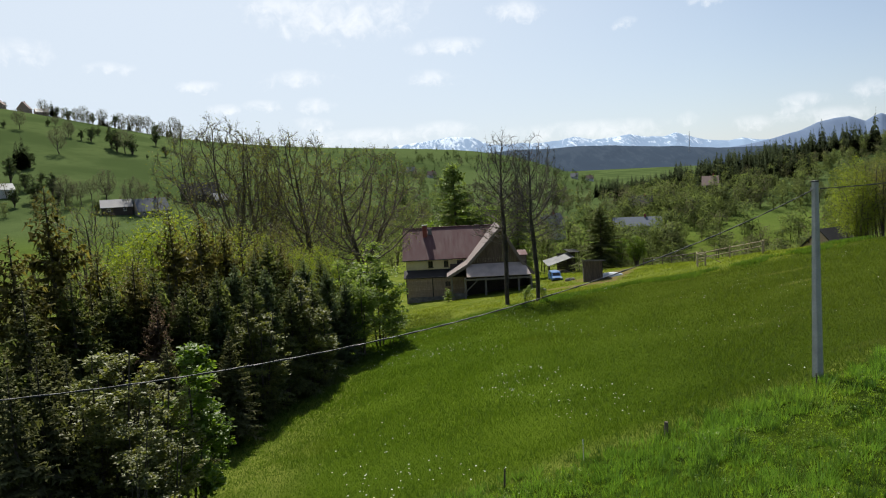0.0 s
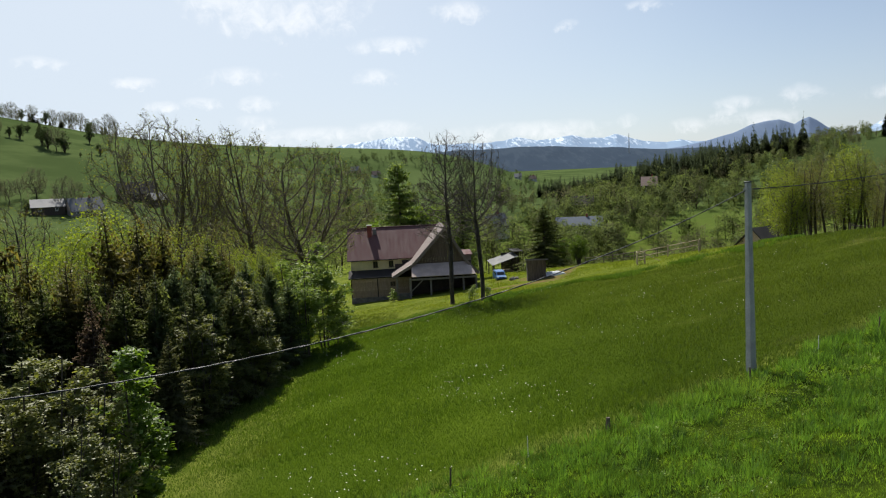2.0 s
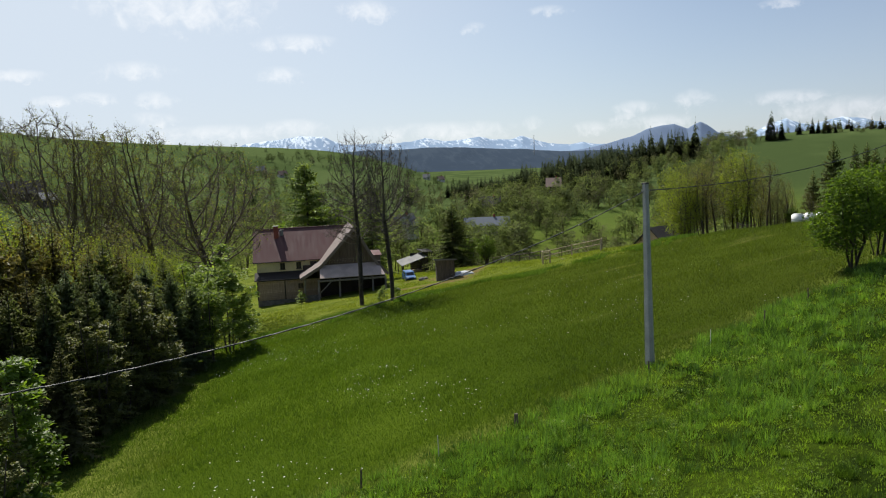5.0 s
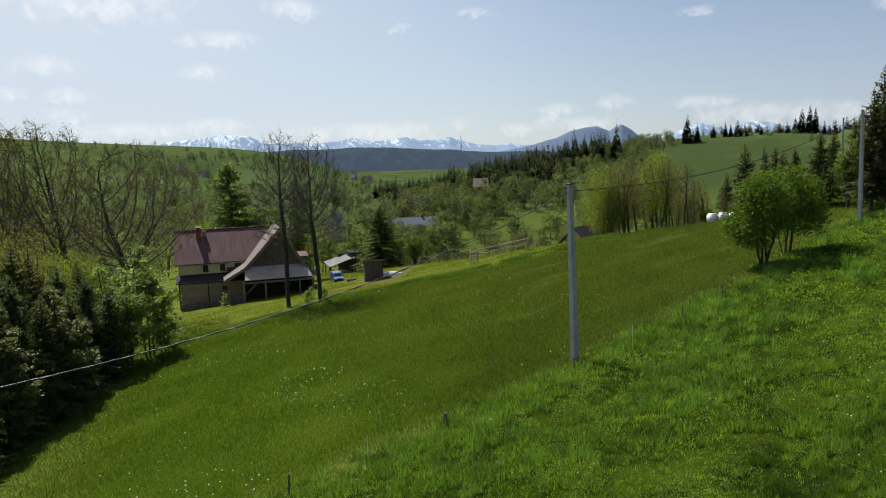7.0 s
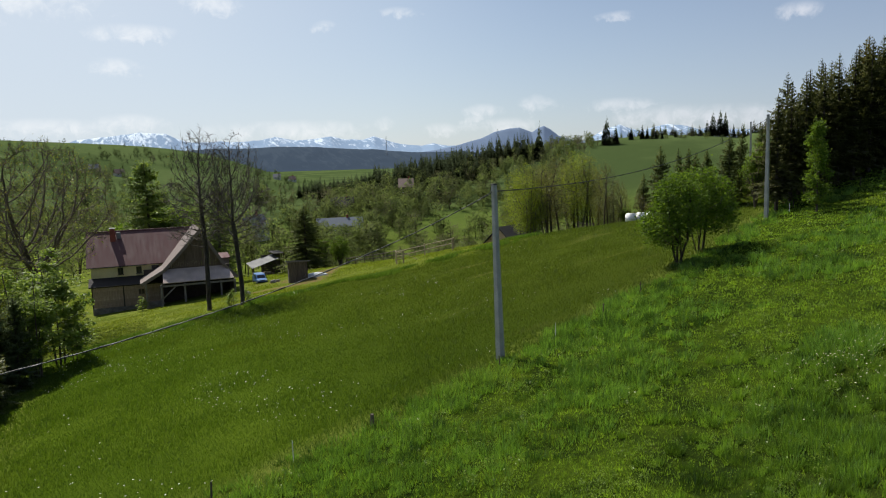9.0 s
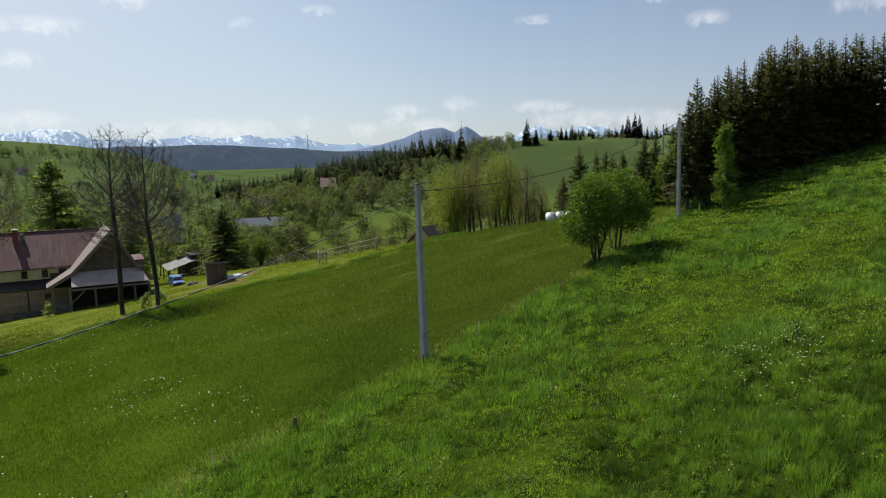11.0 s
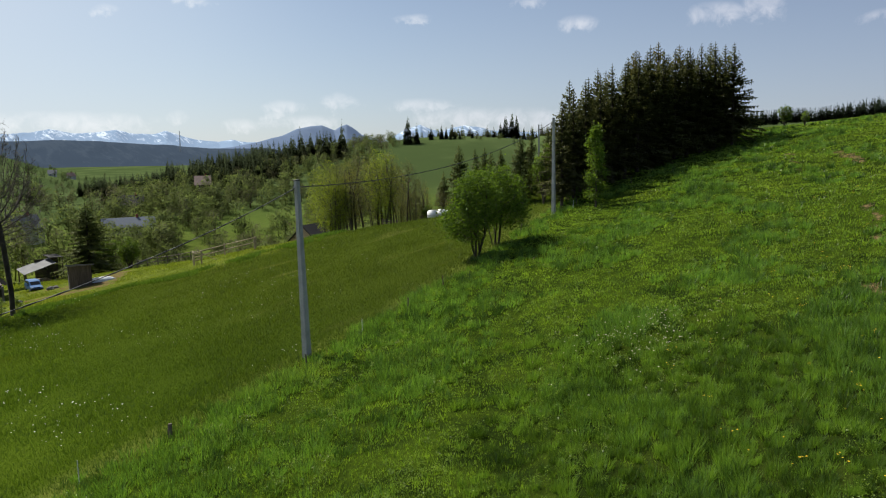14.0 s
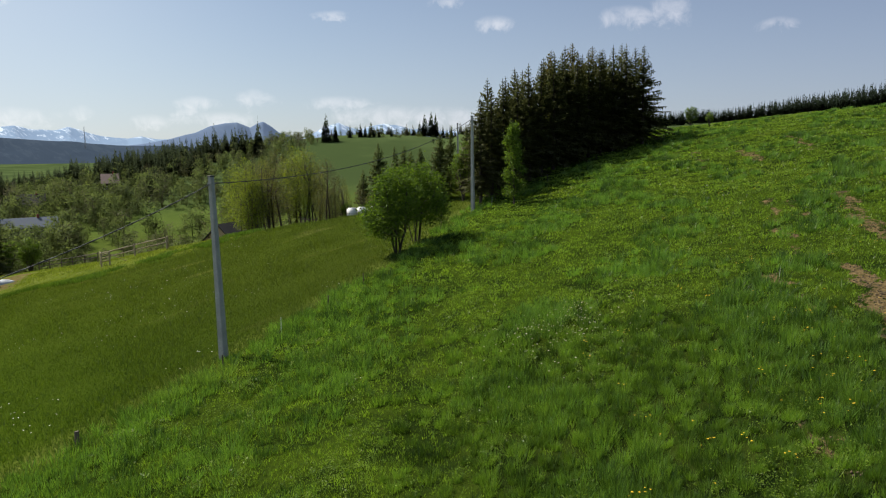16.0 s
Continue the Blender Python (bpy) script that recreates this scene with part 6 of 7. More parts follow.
def hurdle():
    """A small wooden hurdle at the edge of the trees."""
    ob = thing("hurdle", at(34.4, 86), "small wooden hurdle at the meadow's edge", "fence", turn=-30)
    for x, h in ((-0.9, 1.1), (0.9, 0.9)):
        part("post", rod(bmesh.new(), (x, 0, -0.3), (x, 0, h), 0.06, 0.05, 7), M_STAKE, ob)
    for h in (0.45, 0.8):
        part("rail", rod(bmesh.new(), (-0.95, -0.07, h), (0.95, -0.07, h - 0.05), 0.04, 0.035, 6), M_STAKE, ob)
    part("brace", rod(bmesh.new(), (-0.85, -0.12, 1.0), (1.3, -0.12, 0.1), 0.035, 0.035, 6), M_STAKE, ob)


def silage_bale(place, r, label):
    ob = thing("silage_bale", place, label, "bale", "silage bales", random.Random(int(place.x * 9)).uniform(0, 90))
    wrap = M_WHITE
    bm = bmesh.new()
    bmesh.ops.create_cone(bm, cap_ends=True, segments=28, radius1=r, radius2=r, depth=1.2, matrix=Matrix.Translation((0, 0, 0.6)))
    bmesh.ops.bevel(bm, geom=[e for e in bm.edges if abs(e.verts[0].co.z - e.verts[1].co.z) < 0.01 and e.calc_face_angle(0) > 1], offset=0.14, segments=3, affect="EDGES")
    for v in bm.verts:
        v.co += v.normal * 0.03 * noise.noise(v.co * 3.0 + Vector((place.x, 0, 0)))
    part("wrap", bm, wrap, ob, smooth=True)
    bm = bmesh.new()
    bmesh.ops.create_cone(bm, cap_ends=False, segments=28, radius1=r + 0.012, radius2=r + 0.012, depth=0.05, matrix=Matrix.Translation((0, 0, 0.62)) @ pose(0, 0, 0, 6, 0, 0))
    part("seam", bm, M_STEEL, ob)


tool_shed()
log_shed()
blue_car()
cattle_pen()
pasture_fence()
hurdle()
for az, d, r in ((37.75, 83.5, 0.6), (38.5, 84.2, 0.6), (39.3, 85.2, 0.58)):
    silage_bale(at(az, d), r, "silage bale wrapped in white film")

tarp = bmesh.new()
bmesh.ops.create_grid(tarp, x_segments=14, y_segments=8, size=1.0)
for v in tarp.verts:
    edge = max(abs(v.co.x), abs(v.co.y))
    v.co = Vector((v.co.x * 1.5, v.co.y * 0.8, 0.45 * (1 - edge ** 3) + 0.12 * noise.noise(v.co * 3.1) * (1 - edge)))
tarp_thing = thing("tarpaulin", on_ground(20.3, 87.0, 0.02), "crumpled pale tarpaulin over a heap by the shed", "tarpaulin")
part("sheet", tarp, plain("pale_tarpaulin", (0.55, 0.58, 0.6), 0.5, vary=0.15, bump=0.1), tarp_thing)

trough = thing("water_trough", on_ground(-5.0, 75.2), "dark round tub with a stick in the garden", "tub")
tub = bmesh.new()
bmesh.ops.create_cone(tub, cap_ends=True, segments=20, radius1=0.62, radius2=0.72, depth=0.4, matrix=Matrix.Translation((0, 0, 0.15)))
part("tub", tub, M_TARRED, trough)
part("stick", rod(bmesh.new(), (0.05, 0, 0.1), (0.12, 0, 0.95), 0.03, 0.025, 6), M_STAKE, trough)

for i, (x, y, s) in enumerate(((15.7, 91.0, 0.42), (16.3, 91.3, 0.3), (11.6, 84.2, 0.3))):
    rock = bmesh.new()
    bmesh.ops.create_icosphere(rock, subdivisions=2, radius=1.0)
    for v in rock.verts:
        v.co *= s * (1 + 0.35 * noise.noise(v.co * 1.4 + Vector((i * 7, 0, 0))))
        v.co.z *= 0.7
    ob = thing("boulder", on_ground(x, y, 0.1), "grey fieldstone boulder in the yard", "stone", "yard stones")
    part("stone", rock, M_STONE, ob)


# ---------------------------------------------------------------- other houses
M_SLATE = plain("grey_slate_roof", (0.12, 0.13, 0.15), 0.55, scale=1.0, vary=0.15, bump=0.1)
M_ROOF_BLUE = plain("blue_grey_sheet_roof", (0.10, 0.12, 0.15), 0.95, scale=1.0, vary=0.12, bump=0.1)
M_WHITEWALL = plain("white_render", (0.55, 0.54, 0.51), 0.9, vary=0.1, bump=0.1)
M_BROWNROOF = plain("brown_tile_roof", (0.17, 0.11, 0.09), 0.7, scale=1.5, vary=0.2, bump=0.2)


def cottage(az, d, w, deep, wall, roof, turn, wall_mat, roof_mat, label, windows=3, chimney=True, sink=1.0, name="house"):
    """A plain gabled house; the ridge runs along its width."""
    ob = thing(name, at(az, d), label, "house", "houses of the valley", -az + turn)
    hw, hd = w / 2, deep / 2
    part("wall", boxed(-hw, hw, -hd, hd, -sink - 2, wall), wall_mat, ob)
    for sx in (-1, 1):
        bm = bmesh.new()
        v = [bm.verts.new((sx * (hw - dd), y, z)) for dd in (0, 0.2) for y, z in ((-hd, wall), (hd, wall), (0, wall + roof - 0.1))]
        for q in ((0, 1, 2), (5, 4, 3), (0, 3, 4, 1), (1, 4, 5, 2), (2, 5, 3, 0)):
            bm.faces.new([v[i] for i in q])
        part("gable", bm, M_PLANK if wall_mat != M_PLANK_DARK else M_PLANK_DARK, ob)
        bm = slab(bmesh.new(), [(-hw - 0.4, sx * (hd + 0.5), wall - 0.5 * roof / hd), (hw + 0.4, sx * (hd + 0.5), wall - 0.5 * roof / hd), (hw + 0.4, sx * 0.002, wall + roof), (-hw - 0.4, sx * 0.002, wall + roof)], 0.15)
        part("roof", bm, roof_mat, ob)
    for i in range(windows):
        x = -hw + w * (i + 0.5) / windows
        window(ob, x, -hd, wall * 0.55, min(1.1, w / windows * 0.5), 1.2, M_WHITE)
    if chimney:
        part("chimney", boxed(hw * 0.3, hw * 0.3 + 0.7, -0.35, 0.35, wall + roof * 0.6, wall + roof + 0.9), M_BRICK, ob)
    return ob


cottage(-23.95, 348, 12.5, 8, 3.2, 3.0, 0, M_PLANK_DARK, M_SLATE, "dark wooden barn with a grey roof", 2, False)
cottage(-21.7, 345, 13, 9, 2.2, 5.0, 18, M_PLANK_GREY, M_SLATE, "grey house with blue-grey roof and brick chimney", 3)
cottage(-18.2, 388, 17, 11, 3.0, 5.5, -6, M_PLANK_DARK, M_TARRED, "long house with a large dark roof", 3, False)
cottage(-16.9, 372, 8, 6, 3.0, 3.0, 40, M_PLANK_DARK, M_ROOF_TIN, "barn with a bright tin roof", 1, False)
cottage(-31.4, 388, 15, 9, 3.2, 2.6, 10, M_WHITEWALL, M_WHITEWALL, "low white building with a pale roof", 3, False)
cottage(-30.6, 705, 8, 9, 3.0, 4.5, 70, M_PLANK, M_BROWNROOF, "wooden hilltop house with a brown roof", 2)
cottage(-29.1, 712, 9, 9, 3.0, 5.5, 75, M_PLANK, M_BROWNROOF, "wooden hilltop house with a steep roof", 3)
cottage(-28.1, 715, 10, 8, 2.6, 3.0, 10, M_PLANK, M_SLATE, "hilltop barn among trees", 2, False)
cottage(15.1, 256, 15.5, 9, 4.6, 2.6, 4, M_PLANK_GREY, M_ROOF_BLUE, "long house with a blue-grey sheet roof in the valley", 4, True, 3.5)
cottage(16.9, 250, 4.5, 5, 3.4, 1.2, 4, M_WHITEWALL, M_ROOF_BLUE, "low annexe with a pale sheet roof", 1, False, 3.5)
cottage(15.4, 305, 9, 8, 5.0, 3.6, -8, M_PLANK_DARK, M_TARRED, "dark wooden house among valley trees", 3, True, 3.5)
cottage(8.5, 262, 8, 8, 5.0, 4.0, 30, M_WHITEWALL, M_SLATE, "house half hidden by valley trees", 2)
cottage(20.4, 345, 6.5, 8, 5.0, 3.6, 0, M_PLANK_DARK, M_BROWNROOF, "brown roofed house among trees on the slope", 2)
cottage(28.4, 128, 6.0, 7, 6.3, 3.2, 55, M_WHITEWALL, M_TARRED, "cottage with a dark roof below the meadow", 1, False, -0.5)
cottage(21.3, 112, 6.5, 4, 1.8, 0.9, 6, M_PLANK_DARK, M_ROOF_TIN, "low barn with a tin roof behind the pen", 1, False)
cottage(-0.6, 640, 7, 6, 2.6, 3.2, 20, M_WHITEWALL, M_BROWNROOF, "small far house on the green slope", 2)
cottage(-2.2, 660, 7, 6, 2.6, 3.4, -10, M_PLANK, M_SLATE, "far wooden house beside trees", 2)
cottage(10.5, 760, 7, 6, 2.6, 3.0, 0, M_WHITEWALL, M_SLATE, "far white village house", 2)
cottage(11.6, 770, 7, 6, 2.6, 3.0, 30, M_WHITEWALL, M_BROWNROOF, "far village house with a brown roof", 2)


def lattice_mast():
    d, az = 2620, 18.98
    x, y = d * math.sin(radians(az)), d * math.cos(radians(az))
    ob = thing("radio_mast", (x, y, 62), "thin grey lattice radio mast on a wooded ridge", "mast")
    top = 58
    corners = [(math.cos(a) * 3.2, math.sin(a) * 3.2) for a in (0.5, 0.5 + 2.094, 0.5 + 4.189)]
    for cx, cy in corners:
        part("leg", rod(bmesh.new(), (cx, cy, -30), (cx * 0.2, cy * 0.2, top), 0.5, 0.3, 5), M_STEEL, ob)
    for i in range(12):
        z0, z1 = i * top / 12, (i + 1) * top / 12
        f0, f1 = 1 - 0.8 * z0 / top, 1 - 0.8 * z1 / top
        for j in range(3):
            a, b = corners[j], corners[(j + 1) % 3]
            part("strut", rod(bmesh.new(), (a[0] * f0, a[1] * f0, z0), (b[0] * f1, b[1] * f1, z1), 0.22, 0.22, 4), M_STEEL, ob)


lattice_mast()


# ---------------------------------------------------------------- grass and flowers
def grass_material(name, dark, light, dry, upslope=None, streaks=0.0, patch=2.4, tufted=False):
    """Blades of grass. upslope: the hue towards the upper end of the meadow; streaks: how much pale wind-laid grass."""
    m = bpy.data.materials.new(name)
    m.use_nodes = True
    n = Nodes(m.node_tree)
    pos = n.position()
    tone = n.math("ADD", n.math("MULTIPLY", n.island(), 0.45), n.math("ADD", n.math("MULTIPLY", n.range(n.noise(pos, 0.35, 4.0), 0.35, 0.65), 0.25), n.math("MULTIPLY", n.range(n.noise(pos, patch, 2.0), 0.43, 0.57), 0.4)), clamp=True)
    if tufted:
        tone = n.math("ADD", n.math("MULTIPLY", n.island(), 0.22), n.math("ADD", n.math("MULTIPLY", n.attr("tuft"), 0.75), n.math("MULTIPLY", n.range(n.noise(pos, 0.35, 4.0), 0.35, 0.65), 0.15)), clamp=True)
    c = n.mix(tone, dark, light)
    c = n.mix(n.range(n.noise(pos, 0.11, 4.0, 0.6), 0.55, 0.75, 0.0, 0.5), c, dry)
    sep = n.add("ShaderNodeSeparateXYZ")
    n.link(pos, sep.inputs[0])
    way = n.math("MULTIPLY_ADD", sep.outputs[1], 0.25, sep.outputs[0])
    if upslope:
        c = n.mix(n.math("MULTIPLY", n.range(way, 8, 40), 0.8), c, n.mix(n.island(), tuple(0.75 * u for u in upslope), tuple(1.25 * u for u in upslope)))
    if streaks:
        mp = n.add("ShaderNodeMapping")
        mp.inputs["Rotation"].default_value = (0, 0, radians(-25))
        mp.inputs["Scale"].default_value = (0.09, 0.34, 0.1)
        n.link(pos, mp.inputs["Vector"])
        laid = n.math("MULTIPLY", n.range(n.noise(mp.outputs[0], 1.0, 5.0, 0.6), 0.58, 0.72, 0.0, streaks), n.range(way, 18, 42))
        c = n.mix(laid, c, (0.26, 0.27, 0.12))
        # the foot of the meadow is painted darker, as shade deep in the grass
        foot_shade = n.math("MULTIPLY", n.range(sep.outputs[1], 26, 52, 1.0, 0.0), n.range(sep.outputs[0], 4, 14))
        c = n.mix(foot_shade, c, n.mix(1.0, c, (0.76, 0.78, 0.82), "MULTIPLY"))
    d, tr, gl = n.add("ShaderNodeBsdfDiffuse"), n.add("ShaderNodeBsdfTranslucent"), n.add("ShaderNodeBsdfGlossy")
    n.link(c, d.inputs["Color"])
    n.link(n.mix(1.0, c, (1.15, 1.15, 0.5), "MULTIPLY"), tr.inputs["Color"])
    gl.inputs["Roughness"].default_value = 0.4
    a, b = n.add("ShaderNodeMixShader"), n.add("ShaderNodeMixShader")
    a.inputs[0].default_value = 0.5
    n.link(d.outputs[0], a.inputs[1])
    n.link(tr.outputs[0], a.inputs[2])
    b.inputs[0].default_value = 0.025
    n.link(a.outputs[0], b.inputs[1])
    n.link(gl.outputs[0], b.inputs[2])
    n.link(b.outputs[0], n.add("ShaderNodeOutputMaterial").inputs[0])
    return m


def wave_noise(x, y, seed, least=0.5, most=3.2):
    """A cheap smooth random field between 0 and 1."""
    rng = np.random.default_rng(seed)
    out = np.zeros_like(x)
    for i in range(14):
        a, k, p = rng.uniform(0, 6.28), rng.uniform(least, most), rng.uniform(0, 6.28)
        out += np.sin((x * math.cos(a) + y * math.sin(a)) * k + p)
    return 1 / (1 + np.exp(-out * 0.6))


def blades(x, y, h, w, rng, lean=0.5, outward=None):
    """One narrow triangle a blade."""
    k = len(x)
    z = height(x, y) - 0.02
    a = rng.uniform(0, 6.28, k)
    b = rng.uniform(0, 6.28, k) if outward is None else outward + rng.normal(0, 0.5, k)
    l = h * lean * rng.uniform(0, 1, k)
    p = np.column_stack([x, y, z])
    s = np.column_stack([np.cos(a) * w, np.sin(a) * w, np.zeros(k)])
    t = p + np.column_stack([np.cos(b) * l, np.sin(b) * l, h])
    return np.stack([p - s, p + s, t], 1).reshape(-1, 3)


def sector(rng, k, az0, az1, d0, d1, power):
    """Random places in a sector; power 1 gives as many near as far."""
    az = np.radians(rng.uniform(az0, az1, k))
    u = rng.uniform(0, 1, k)
    d = (d0 ** power + u * (d1 ** power - d0 ** power)) ** (1 / power)
    return d * np.sin(az), d * np.cos(az), d


def grass(name, label, v, mat, tuft=None):
    """All blades of one kind of grass; tuft: a number for each blade that is the same all through its tuft."""
    ob = new(name, mesh_np(name, v, np.arange(len(v)).reshape(-1, 3), [mat], values=None if tuft is None else {"tuft": np.repeat(tuft, 3)}))
    return tagged(ob, label, "grass", kind="stuff")


def build_grass():
    rng = np.random.default_rng(41)
    fresh = grass_material("grazed_grass_blades", (0.026, 0.062, 0.007), (0.320, 0.490, 0.054), (0.30, 0.35, 0.050), patch=2.6)
    tall = grass_material("tussock_blades", (0.012, 0.038, 0.008), (0.190, 0.345, 0.058), (0.20, 0.285, 0.058), tufted=True)
    hay = grass_material("hay_meadow_blades", (0.046, 0.090, 0.009), (0.100, 0.164, 0.017), (0.13, 0.160, 0.024), (0.090, 0.122, 0.018), 0.8)
    lush = grass_material("long_grass_blades", (0.012, 0.036, 0.005), (0.215, 0.365, 0.048), (0.19, 0.25, 0.042), tufted=True)
    # short grazed sward, in small cushions with gaps
    x, y, d = sector(rng, 900000, -12, 86, 13.5, 128, 0.4)
    keep = (fence_side(x, y) > -0.3) & (soil_mask(x, y) * rng.uniform(0.6, 1.4, len(x)) < 0.45)
    x, y, d = x[keep], y[keep], d[keep]
    f = 0.65 * wave_noise(x, y, 8, 9.0, 26.0) + 0.35 * wave_noise(x, y, 18, 3.0, 8.0)
    keep = rng.uniform(0, 1, len(x)) < (0.1 + 1.3 * f) * (1 - 0.7 * lush_part(x, y))
    x, y, d, f = x[keep], y[keep], d[keep], f[keep]
    f = wave_noise(x, y, 3) * 0.25 + 1.1 * f ** 2
    grass("grazed_grass", "short fresh green grass on the grazed slope", blades(x, y, (0.035 + 0.13 * f) * rng.uniform(0.6, 1.5, len(x)), 0.002 + 0.00033 * d + 0.000005 * d * d, rng, 0.9), fresh)
    # tufts left standing by the cattle: single ones, drifts of them, and a lush strip along the fence
    x, y, d = sector(rng, 34000, -12, 86, 14, 122, 0.8)
    side = fence_side(x, y)
    drift = wave_noise(x * 0.28, y * 0.28, 9) ** 1.5 + 0.75 * np.exp(-((side - 1.0) / 1.3) ** 2)
    keep = (side > -0.8) & (drift * rng.uniform(0.25, 1.35, len(x)) > 0.46) & (soil_mask(x, y) < 0.4)
    x, y, d, drift = x[keep], y[keep], d[keep], drift[keep]
    per = 44
    r = np.repeat(rng.uniform(0.10, 0.40, len(x)) * (0.7 + 0.5 * np.clip(drift, 0, 1)), per)
    a, u = rng.uniform(0, 6.28, len(r)), np.sqrt(rng.uniform(0, 1, len(r))) * r
    xs, ys = np.repeat(x, per) + np.cos(a) * u, np.repeat(y, per) + np.sin(a) * u
    h = (0.14 + r * 0.85) * rng.uniform(0.55, 1.25, len(r)) * (1.15 - 0.5 * (u / r) ** 2)
    grass("tussock_grass", "taller blue-green grass tufts on the slope", blades(xs, ys, h, 0.003 + 0.00042 * np.repeat(d, per), rng, 0.8, a), tall, np.repeat(rng.beta(0.6, 0.6, len(x)), per))
    # long lush grass on the lower, steeper part of the slope
    gx, gy = np.meshgrid(np.arange(4, 33, 0.44), np.arange(0, 30, 0.44))
    x, y = (gx + rng.uniform(-0.26, 0.26, gx.shape)).ravel(), (gy + rng.uniform(-0.26, 0.26, gx.shape)).ravel()
    d, az = np.hypot(x, y), np.degrees(np.arctan2(x, y))
    lushness = wave_noise(x, y, 27, 0.8, 2.6)
    keep = (az > 33) & (az < 87) & (d > 13.2) & (d < 34) & (fence_side(x, y) > 1.0) & (rng.uniform(0, 1, len(x)) < 1.25 * lush_part(x, y)) & (soil_mask(x, y) * rng.uniform(0.6, 1.4, len(x)) < 0.45)
    x, y, d, lushness = x[keep], y[keep], d[keep], lushness[keep]
    per = 115
    size = rng.uniform(0.11, 0.31, len(x)) * (0.75 + 0.5 * lushness)
    r = np.repeat(size, per)
    a, u = rng.uniform(0, 6.28, len(r)), np.sqrt(rng.uniform(0, 1, len(r))) * r
    xs, ys = np.repeat(x, per) + np.cos(a) * u, np.repeat(y, per) + np.sin(a) * u
    h = (0.12 + 0.95 * r) * rng.uniform(0.6, 1.25, len(r)) * (1.2 - 0.7 * (u / r) ** 2)
    grass("long_grass", "long lush green grass on the lower slope", blades(xs, ys, h, 0.003 + 0.0003 * np.repeat(d, per), rng, 0.8, a), lush, np.repeat(rng.beta(0.55, 0.65, len(x)) * (0.7 + 0.3 * lushness), per))
    # herbs with broad leaves among the grass
    x, y, d = sector(rng, 11000, -12, 86, 14, 60, 0.8)
    f = wave_noise(x * 0.7, y * 0.7, 14)
    keep = (fence_side(x, y) > 0.3) & (f * rng.uniform(0.5, 1.5, len(x)) > 0.5 + 0.25 * step(np.degrees(np.arctan2(x, y)), 35, 60)) & (soil_mask(x, y) < 0.5)
    x, y, d = x[keep], y[keep], d[keep]
    per = 22
    r = np.repeat(rng.uniform(0.12, 0.4, len(x)), per)
    a, u = rng.uniform(0, 6.28, len(r)), np.sqrt(rng.uniform(0, 1, len(r))) * r
    xs, ys = np.repeat(x, per) + np.cos(a) * u, np.repeat(y, per) + np.sin(a) * u
    soup = Soup()
    soup.leaves(np.column_stack([xs, ys, height(xs, ys) + rng.uniform(0.08, 0.24, len(xs))]), 0.03 + 0.0006 * np.repeat(d, per), rng, 0.75, 1.5)
    herb = grass_material("herb_leaves", (0.05, 0.105, 0.010), (0.24, 0.35, 0.034), (0.28, 0.31, 0.04))
    tagged(new("herbs", soup.mesh("herbs", [herb])), "low broad-leaved herbs among the grass", "plants", kind="stuff")
    # short grass of the farmyard
    x, y, d = sector(rng, 130000, -8, 33, 64, 130, 1.0)
    keep = (y > pasture_edge(x) + rng.uniform(-1.5, 1.5, len(x))) & (x < 48) & (soil_mask(x, y) * rng.uniform(0.5, 1.5, len(x)) < 0.4) & ~((x > -6) & (x < 13) & (y > 89) & (y < 107))
    x, y, d = x[keep], y[keep], d[keep]
    lawn = grass_material("yard_grass_blades", (0.105, 0.15, 0.018), (0.255, 0.30, 0.045), (0.30, 0.29, 0.06))
    grass("yard_grass", "short sunlit grass of the farmyard", blades(x, y, (0.05 + 0.14 * wave_noise(x * 0.4, y * 0.4, 31)) * rng.uniform(0.6, 1.4, len(x)), 0.02 + 0.0004 * d, rng, 0.7), lawn)
    # hay meadow
    x, y, d = sector(rng, 560000, -24, 48, 24, 100, 0.7)
    keep = (fence_side(x, y) < 0.2) & (x > -18) & (y < pasture_edge(x) + rng.uniform(-1.5, 1.5, len(x)))
    x, y, d = x[keep], y[keep], d[keep]
    f = wave_noise(x * 0.4, y * 0.4, 5)
    grass("meadow_grass", "dense even hay grass of the meadow", blades(x, y, (0.09 + 0.11 * f) * rng.uniform(0.7, 1.3, len(x)), 0.003 + 0.00036 * d, rng, 0.8), hay)
    # rank grass where meadow and pasture meet
    x = rng.uniform(-7, 46, 2200)
    y = pasture_edge(x) + rng.normal(0, 0.8, len(x))
    keep = wave_noise(x * 0.5, y * 0.5, 33) > 0.45
    x, y = x[keep], y[keep]
    per = 24
    r = np.repeat(rng.uniform(0.15, 0.5, len(x)), per)
    a, u = rng.uniform(0, 6.28, len(r)), np.sqrt(rng.uniform(0, 1, len(r))) * r
    xs, ys = np.repeat(x, per) + np.cos(a) * u, np.repeat(y, per) + np.sin(a) * u
    rank = grass_material("rank_grass_blades", (0.05, 0.10, 0.016), (0.135, 0.225, 0.036), (0.15, 0.2, 0.036))
    grass("rank_grass", "rank bright green grass along the meadow's edge", blades(xs, ys, 0.2 + 0.5 * r, 0.03, rng, 0.8, a), rank)


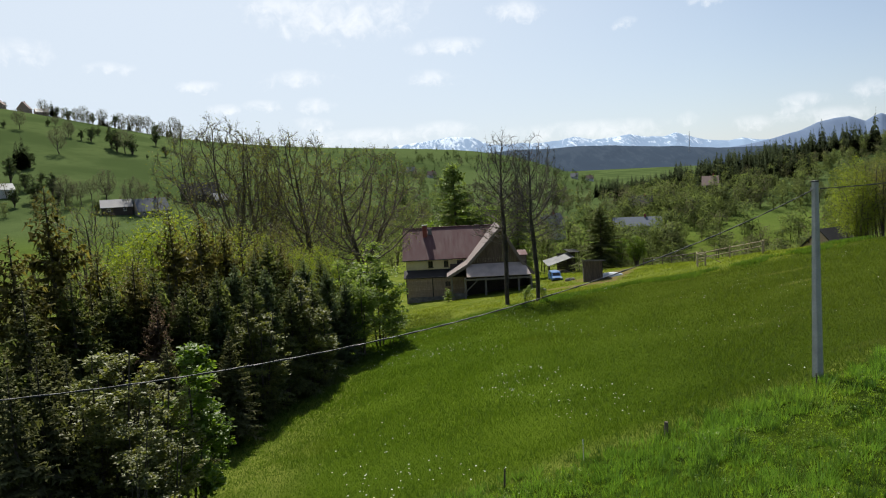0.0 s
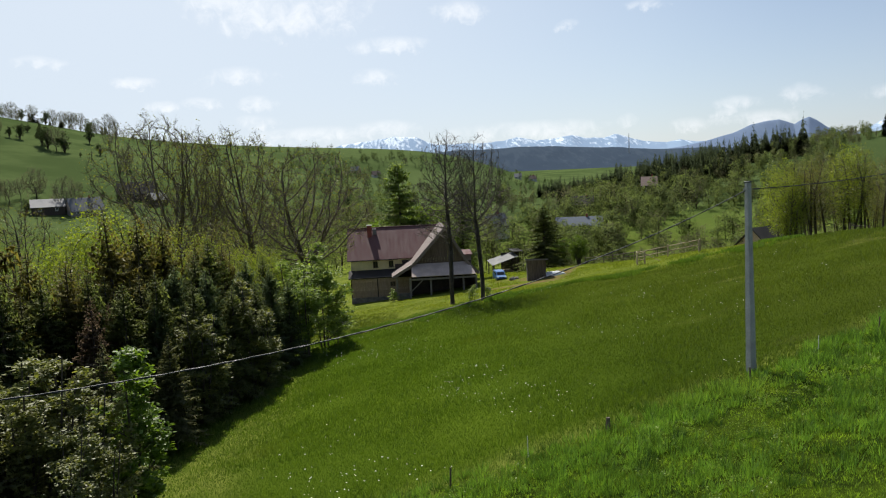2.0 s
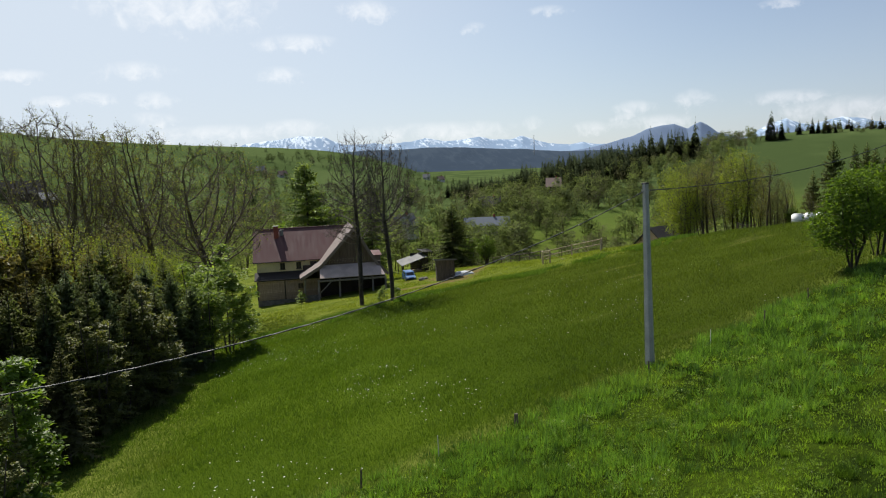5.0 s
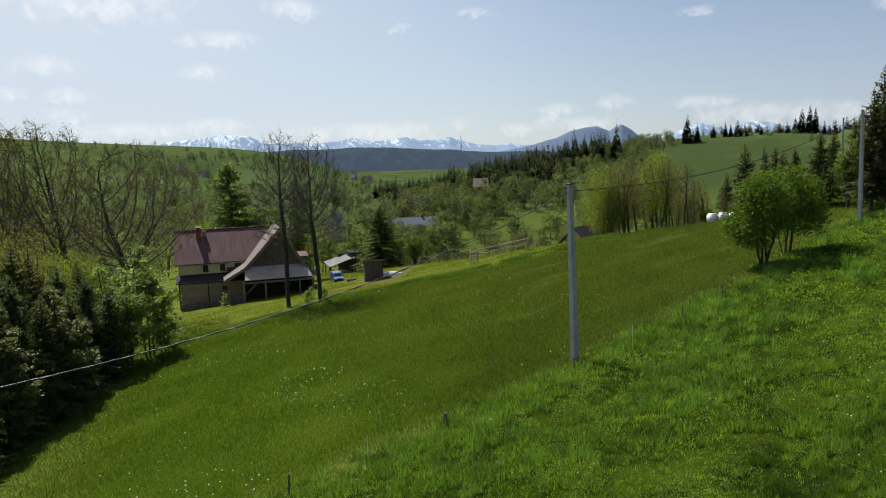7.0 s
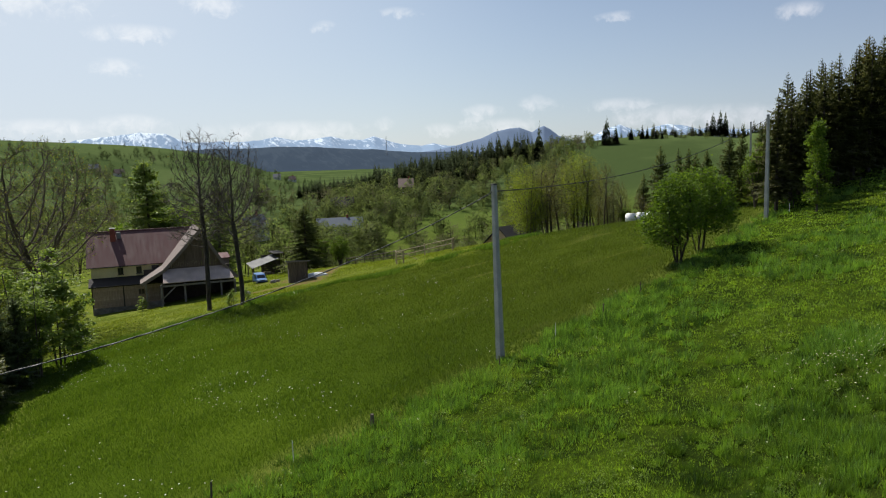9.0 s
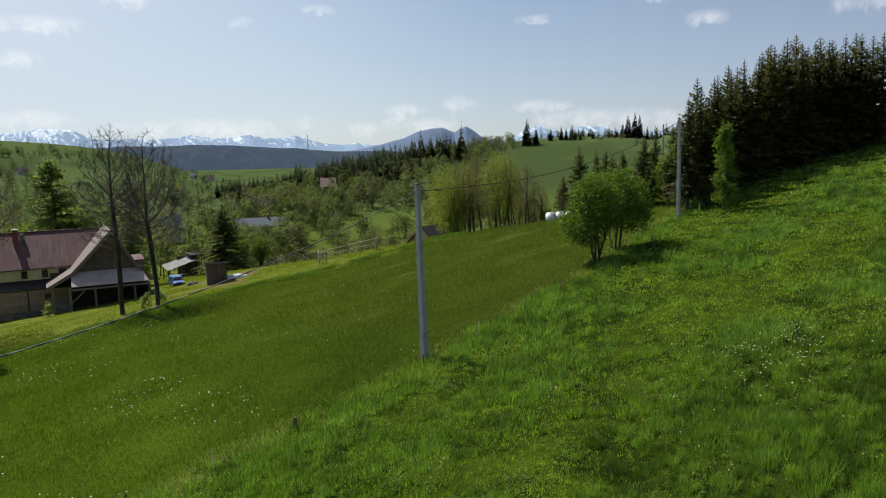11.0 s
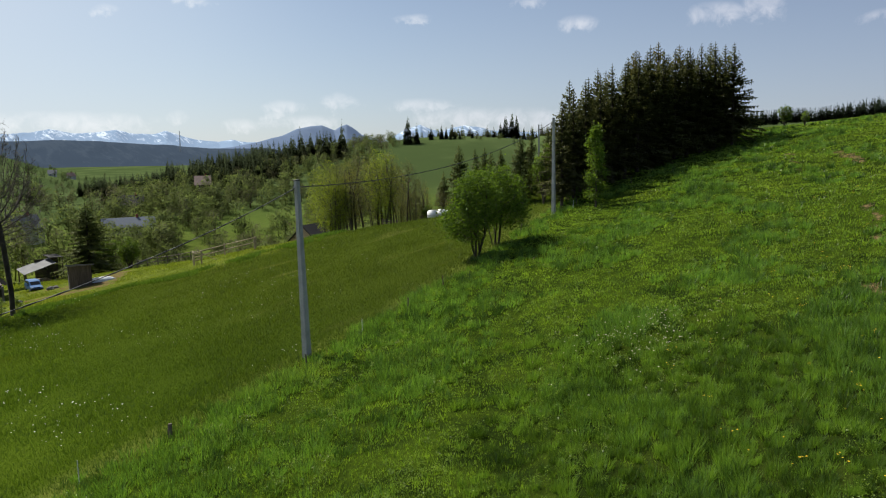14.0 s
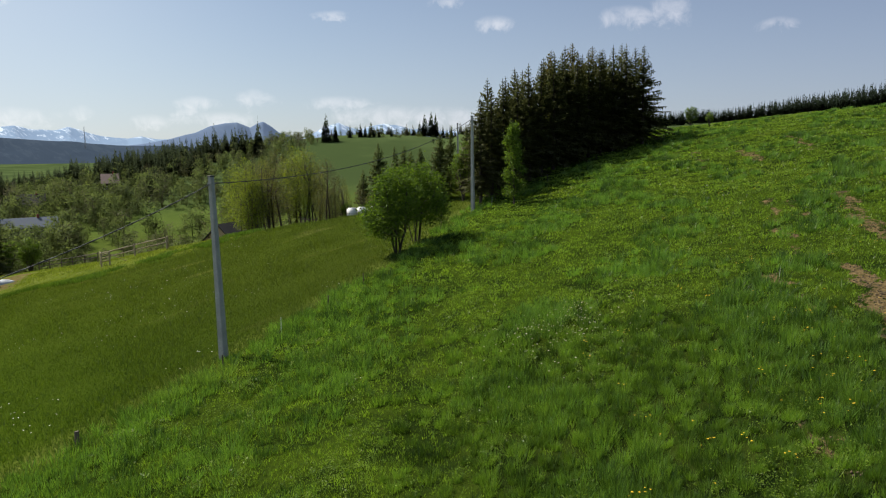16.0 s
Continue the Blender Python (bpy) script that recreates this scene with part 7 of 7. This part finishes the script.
def heads(x, y, up, r, rng):
    """Small flower heads: a six-sided disc with a raised middle."""
    k = len(x)
    c = np.column_stack([x, y, height(x, y) + up])
    ang = np.arange(6) * math.pi / 3
    ring = np.stack([np.cos(ang), np.sin(ang), np.zeros(6)], -1)
    v = np.concatenate([(c + np.array([0, 0, 1.0]) * (0.3 * r)[:, None])[:, None], c[:, None] + ring[None] * r[:, None, None]], 1)
    i = np.arange(k)[:, None, None] * 7
    t = np.array([[0, 1 + j, 1 + (j + 1) % 6] for j in range(6)])[None] + i
    return v.reshape(-1, 3), t.reshape(-1, 3)


def build_flowers():
    rng = np.random.default_rng(43)
    yellow = plain("dandelion_yellow", (0.75, 0.48, 0.01), 0.8, vary=0.15, bump=0)
    white = plain("white_seed_heads", (0.72, 0.72, 0.66), 0.9, vary=0.1, bump=0)
    x, y, d = sector(rng, 2600, 0, 86, 14, 80, 1.0)
    f = wave_noise(x * 0.35, y * 0.35, 21)
    az = np.degrees(np.arctan2(x, y))
    keep = (fence_side(x, y) > 0.5) & (f * (0.25 + 0.9 * step(az, 50, 80)) > rng.uniform(0.35, 1.1, len(x)))
    x, y = x[keep], y[keep]
    cx, cy, cd = sector(rng, 80, 56, 84, 15, 60, 1.2)
    per = rng.integers(2, 6, len(cx))
    cx, cy = np.repeat(cx, per), np.repeat(cy, per)
    keep = soil_mask(cx, cy) < 0.4
    x = np.concatenate([x, (cx + rng.normal(0, 0.12, len(cx)))[keep]])
    y = np.concatenate([y, (cy + rng.normal(0, 0.12, len(cy)))[keep]])
    v, t = heads(x, y, rng.uniform(0.16, 0.30, len(x)), rng.uniform(0.018, 0.036, len(x)), rng)
    tagged(new("dandelions", mesh_np("dandelions", v, t, [yellow])), "yellow dandelion flowers in the grass", "flowers", kind="stuff")
    x, y, d = sector(rng, 5200, -16, 40, 26, 78, 1.8)
    f = wave_noise(x * 0.3, y * 0.3, 22)
    keep = (fence_side(x, y) < -1) & (x > -6) & (y < pasture_edge(x)) & (f * (1.25 - 0.02 * np.clip(x, 0, 40)) > rng.uniform(0.35, 1.3, len(x)))
    x, y = x[keep], y[keep]
    v, t = heads(x, y, rng.uniform(0.26, 0.36, len(x)), rng.uniform(0.018, 0.038, len(x)), rng)
    tagged(new("dandelion_clocks", mesh_np("dandelion_clocks", v, t, [white])), "white dandelion seed heads over the meadow", "flowers", kind="stuff")
    # a patch of small white flowers on a low mound of the slope
    k = 230
    cream = plain("cream_petals", (0.66, 0.63, 0.42), 0.9, vary=0.15, bump=0)
    a, u = rng.uniform(0, 6.28, k), rng.normal(0, 1, k)
    c = on_ground(23.3, 16.7)
    x, y = c.x + rng.normal(0, 2.1, k), c.y + rng.normal(0, 1.3, k)
    v, t = heads(x, y, rng.uniform(0.2, 0.34, k), rng.uniform(0.018, 0.036, k), rng)
    tagged(new("white_flowers", mesh_np("white_flowers", v, t, [cream])), "patch of small white flowers on a mound", "flowers", kind="stuff")


def build_clods():
    """Loose lumps of earth on the trodden patches."""
    rng = np.random.default_rng(47)
    x, y, d = sector(rng, 60000, 60, 86, 16, 90, 1.2)
    keep = soil_mask(x, y) * rng.uniform(0.3, 1.2, len(x)) > 0.45
    x, y = x[keep][:4500], y[keep][:4500]
    k = len(x)
    r = rng.uniform(0.012, 0.055, k)
    c = np.column_stack([x, y, height(x, y) + 0.2 * r])
    corner = np.array([[1, 0, 0], [0, 1, 0], [-1, 0, 0], [0, -1, 0], [0, 0, 0.9], [0, 0, -0.8]], float)
    v = c[:, None] + corner[None] * r[:, None, None] * rng.uniform(0.6, 1.5, (k, 6, 1))
    faces = np.array([[0, 1, 4], [1, 2, 4], [2, 3, 4], [3, 0, 4], [1, 0, 5], [2, 1, 5], [3, 2, 5], [0, 3, 5]])
    t = faces[None] + np.arange(k)[:, None, None] * 6
    earth = plain("earth_clods", (0.115, 0.082, 0.038), 0.95, scale=4.0, vary=0.35, bump=0.4)
    tagged(new("clods", mesh_np("clods", v.reshape(-1, 3), t.reshape(-1, 3), [earth])), "loose clods of brown earth on cattle tracks", "earth", kind="stuff")


build_grass()
build_flowers()
build_clods()
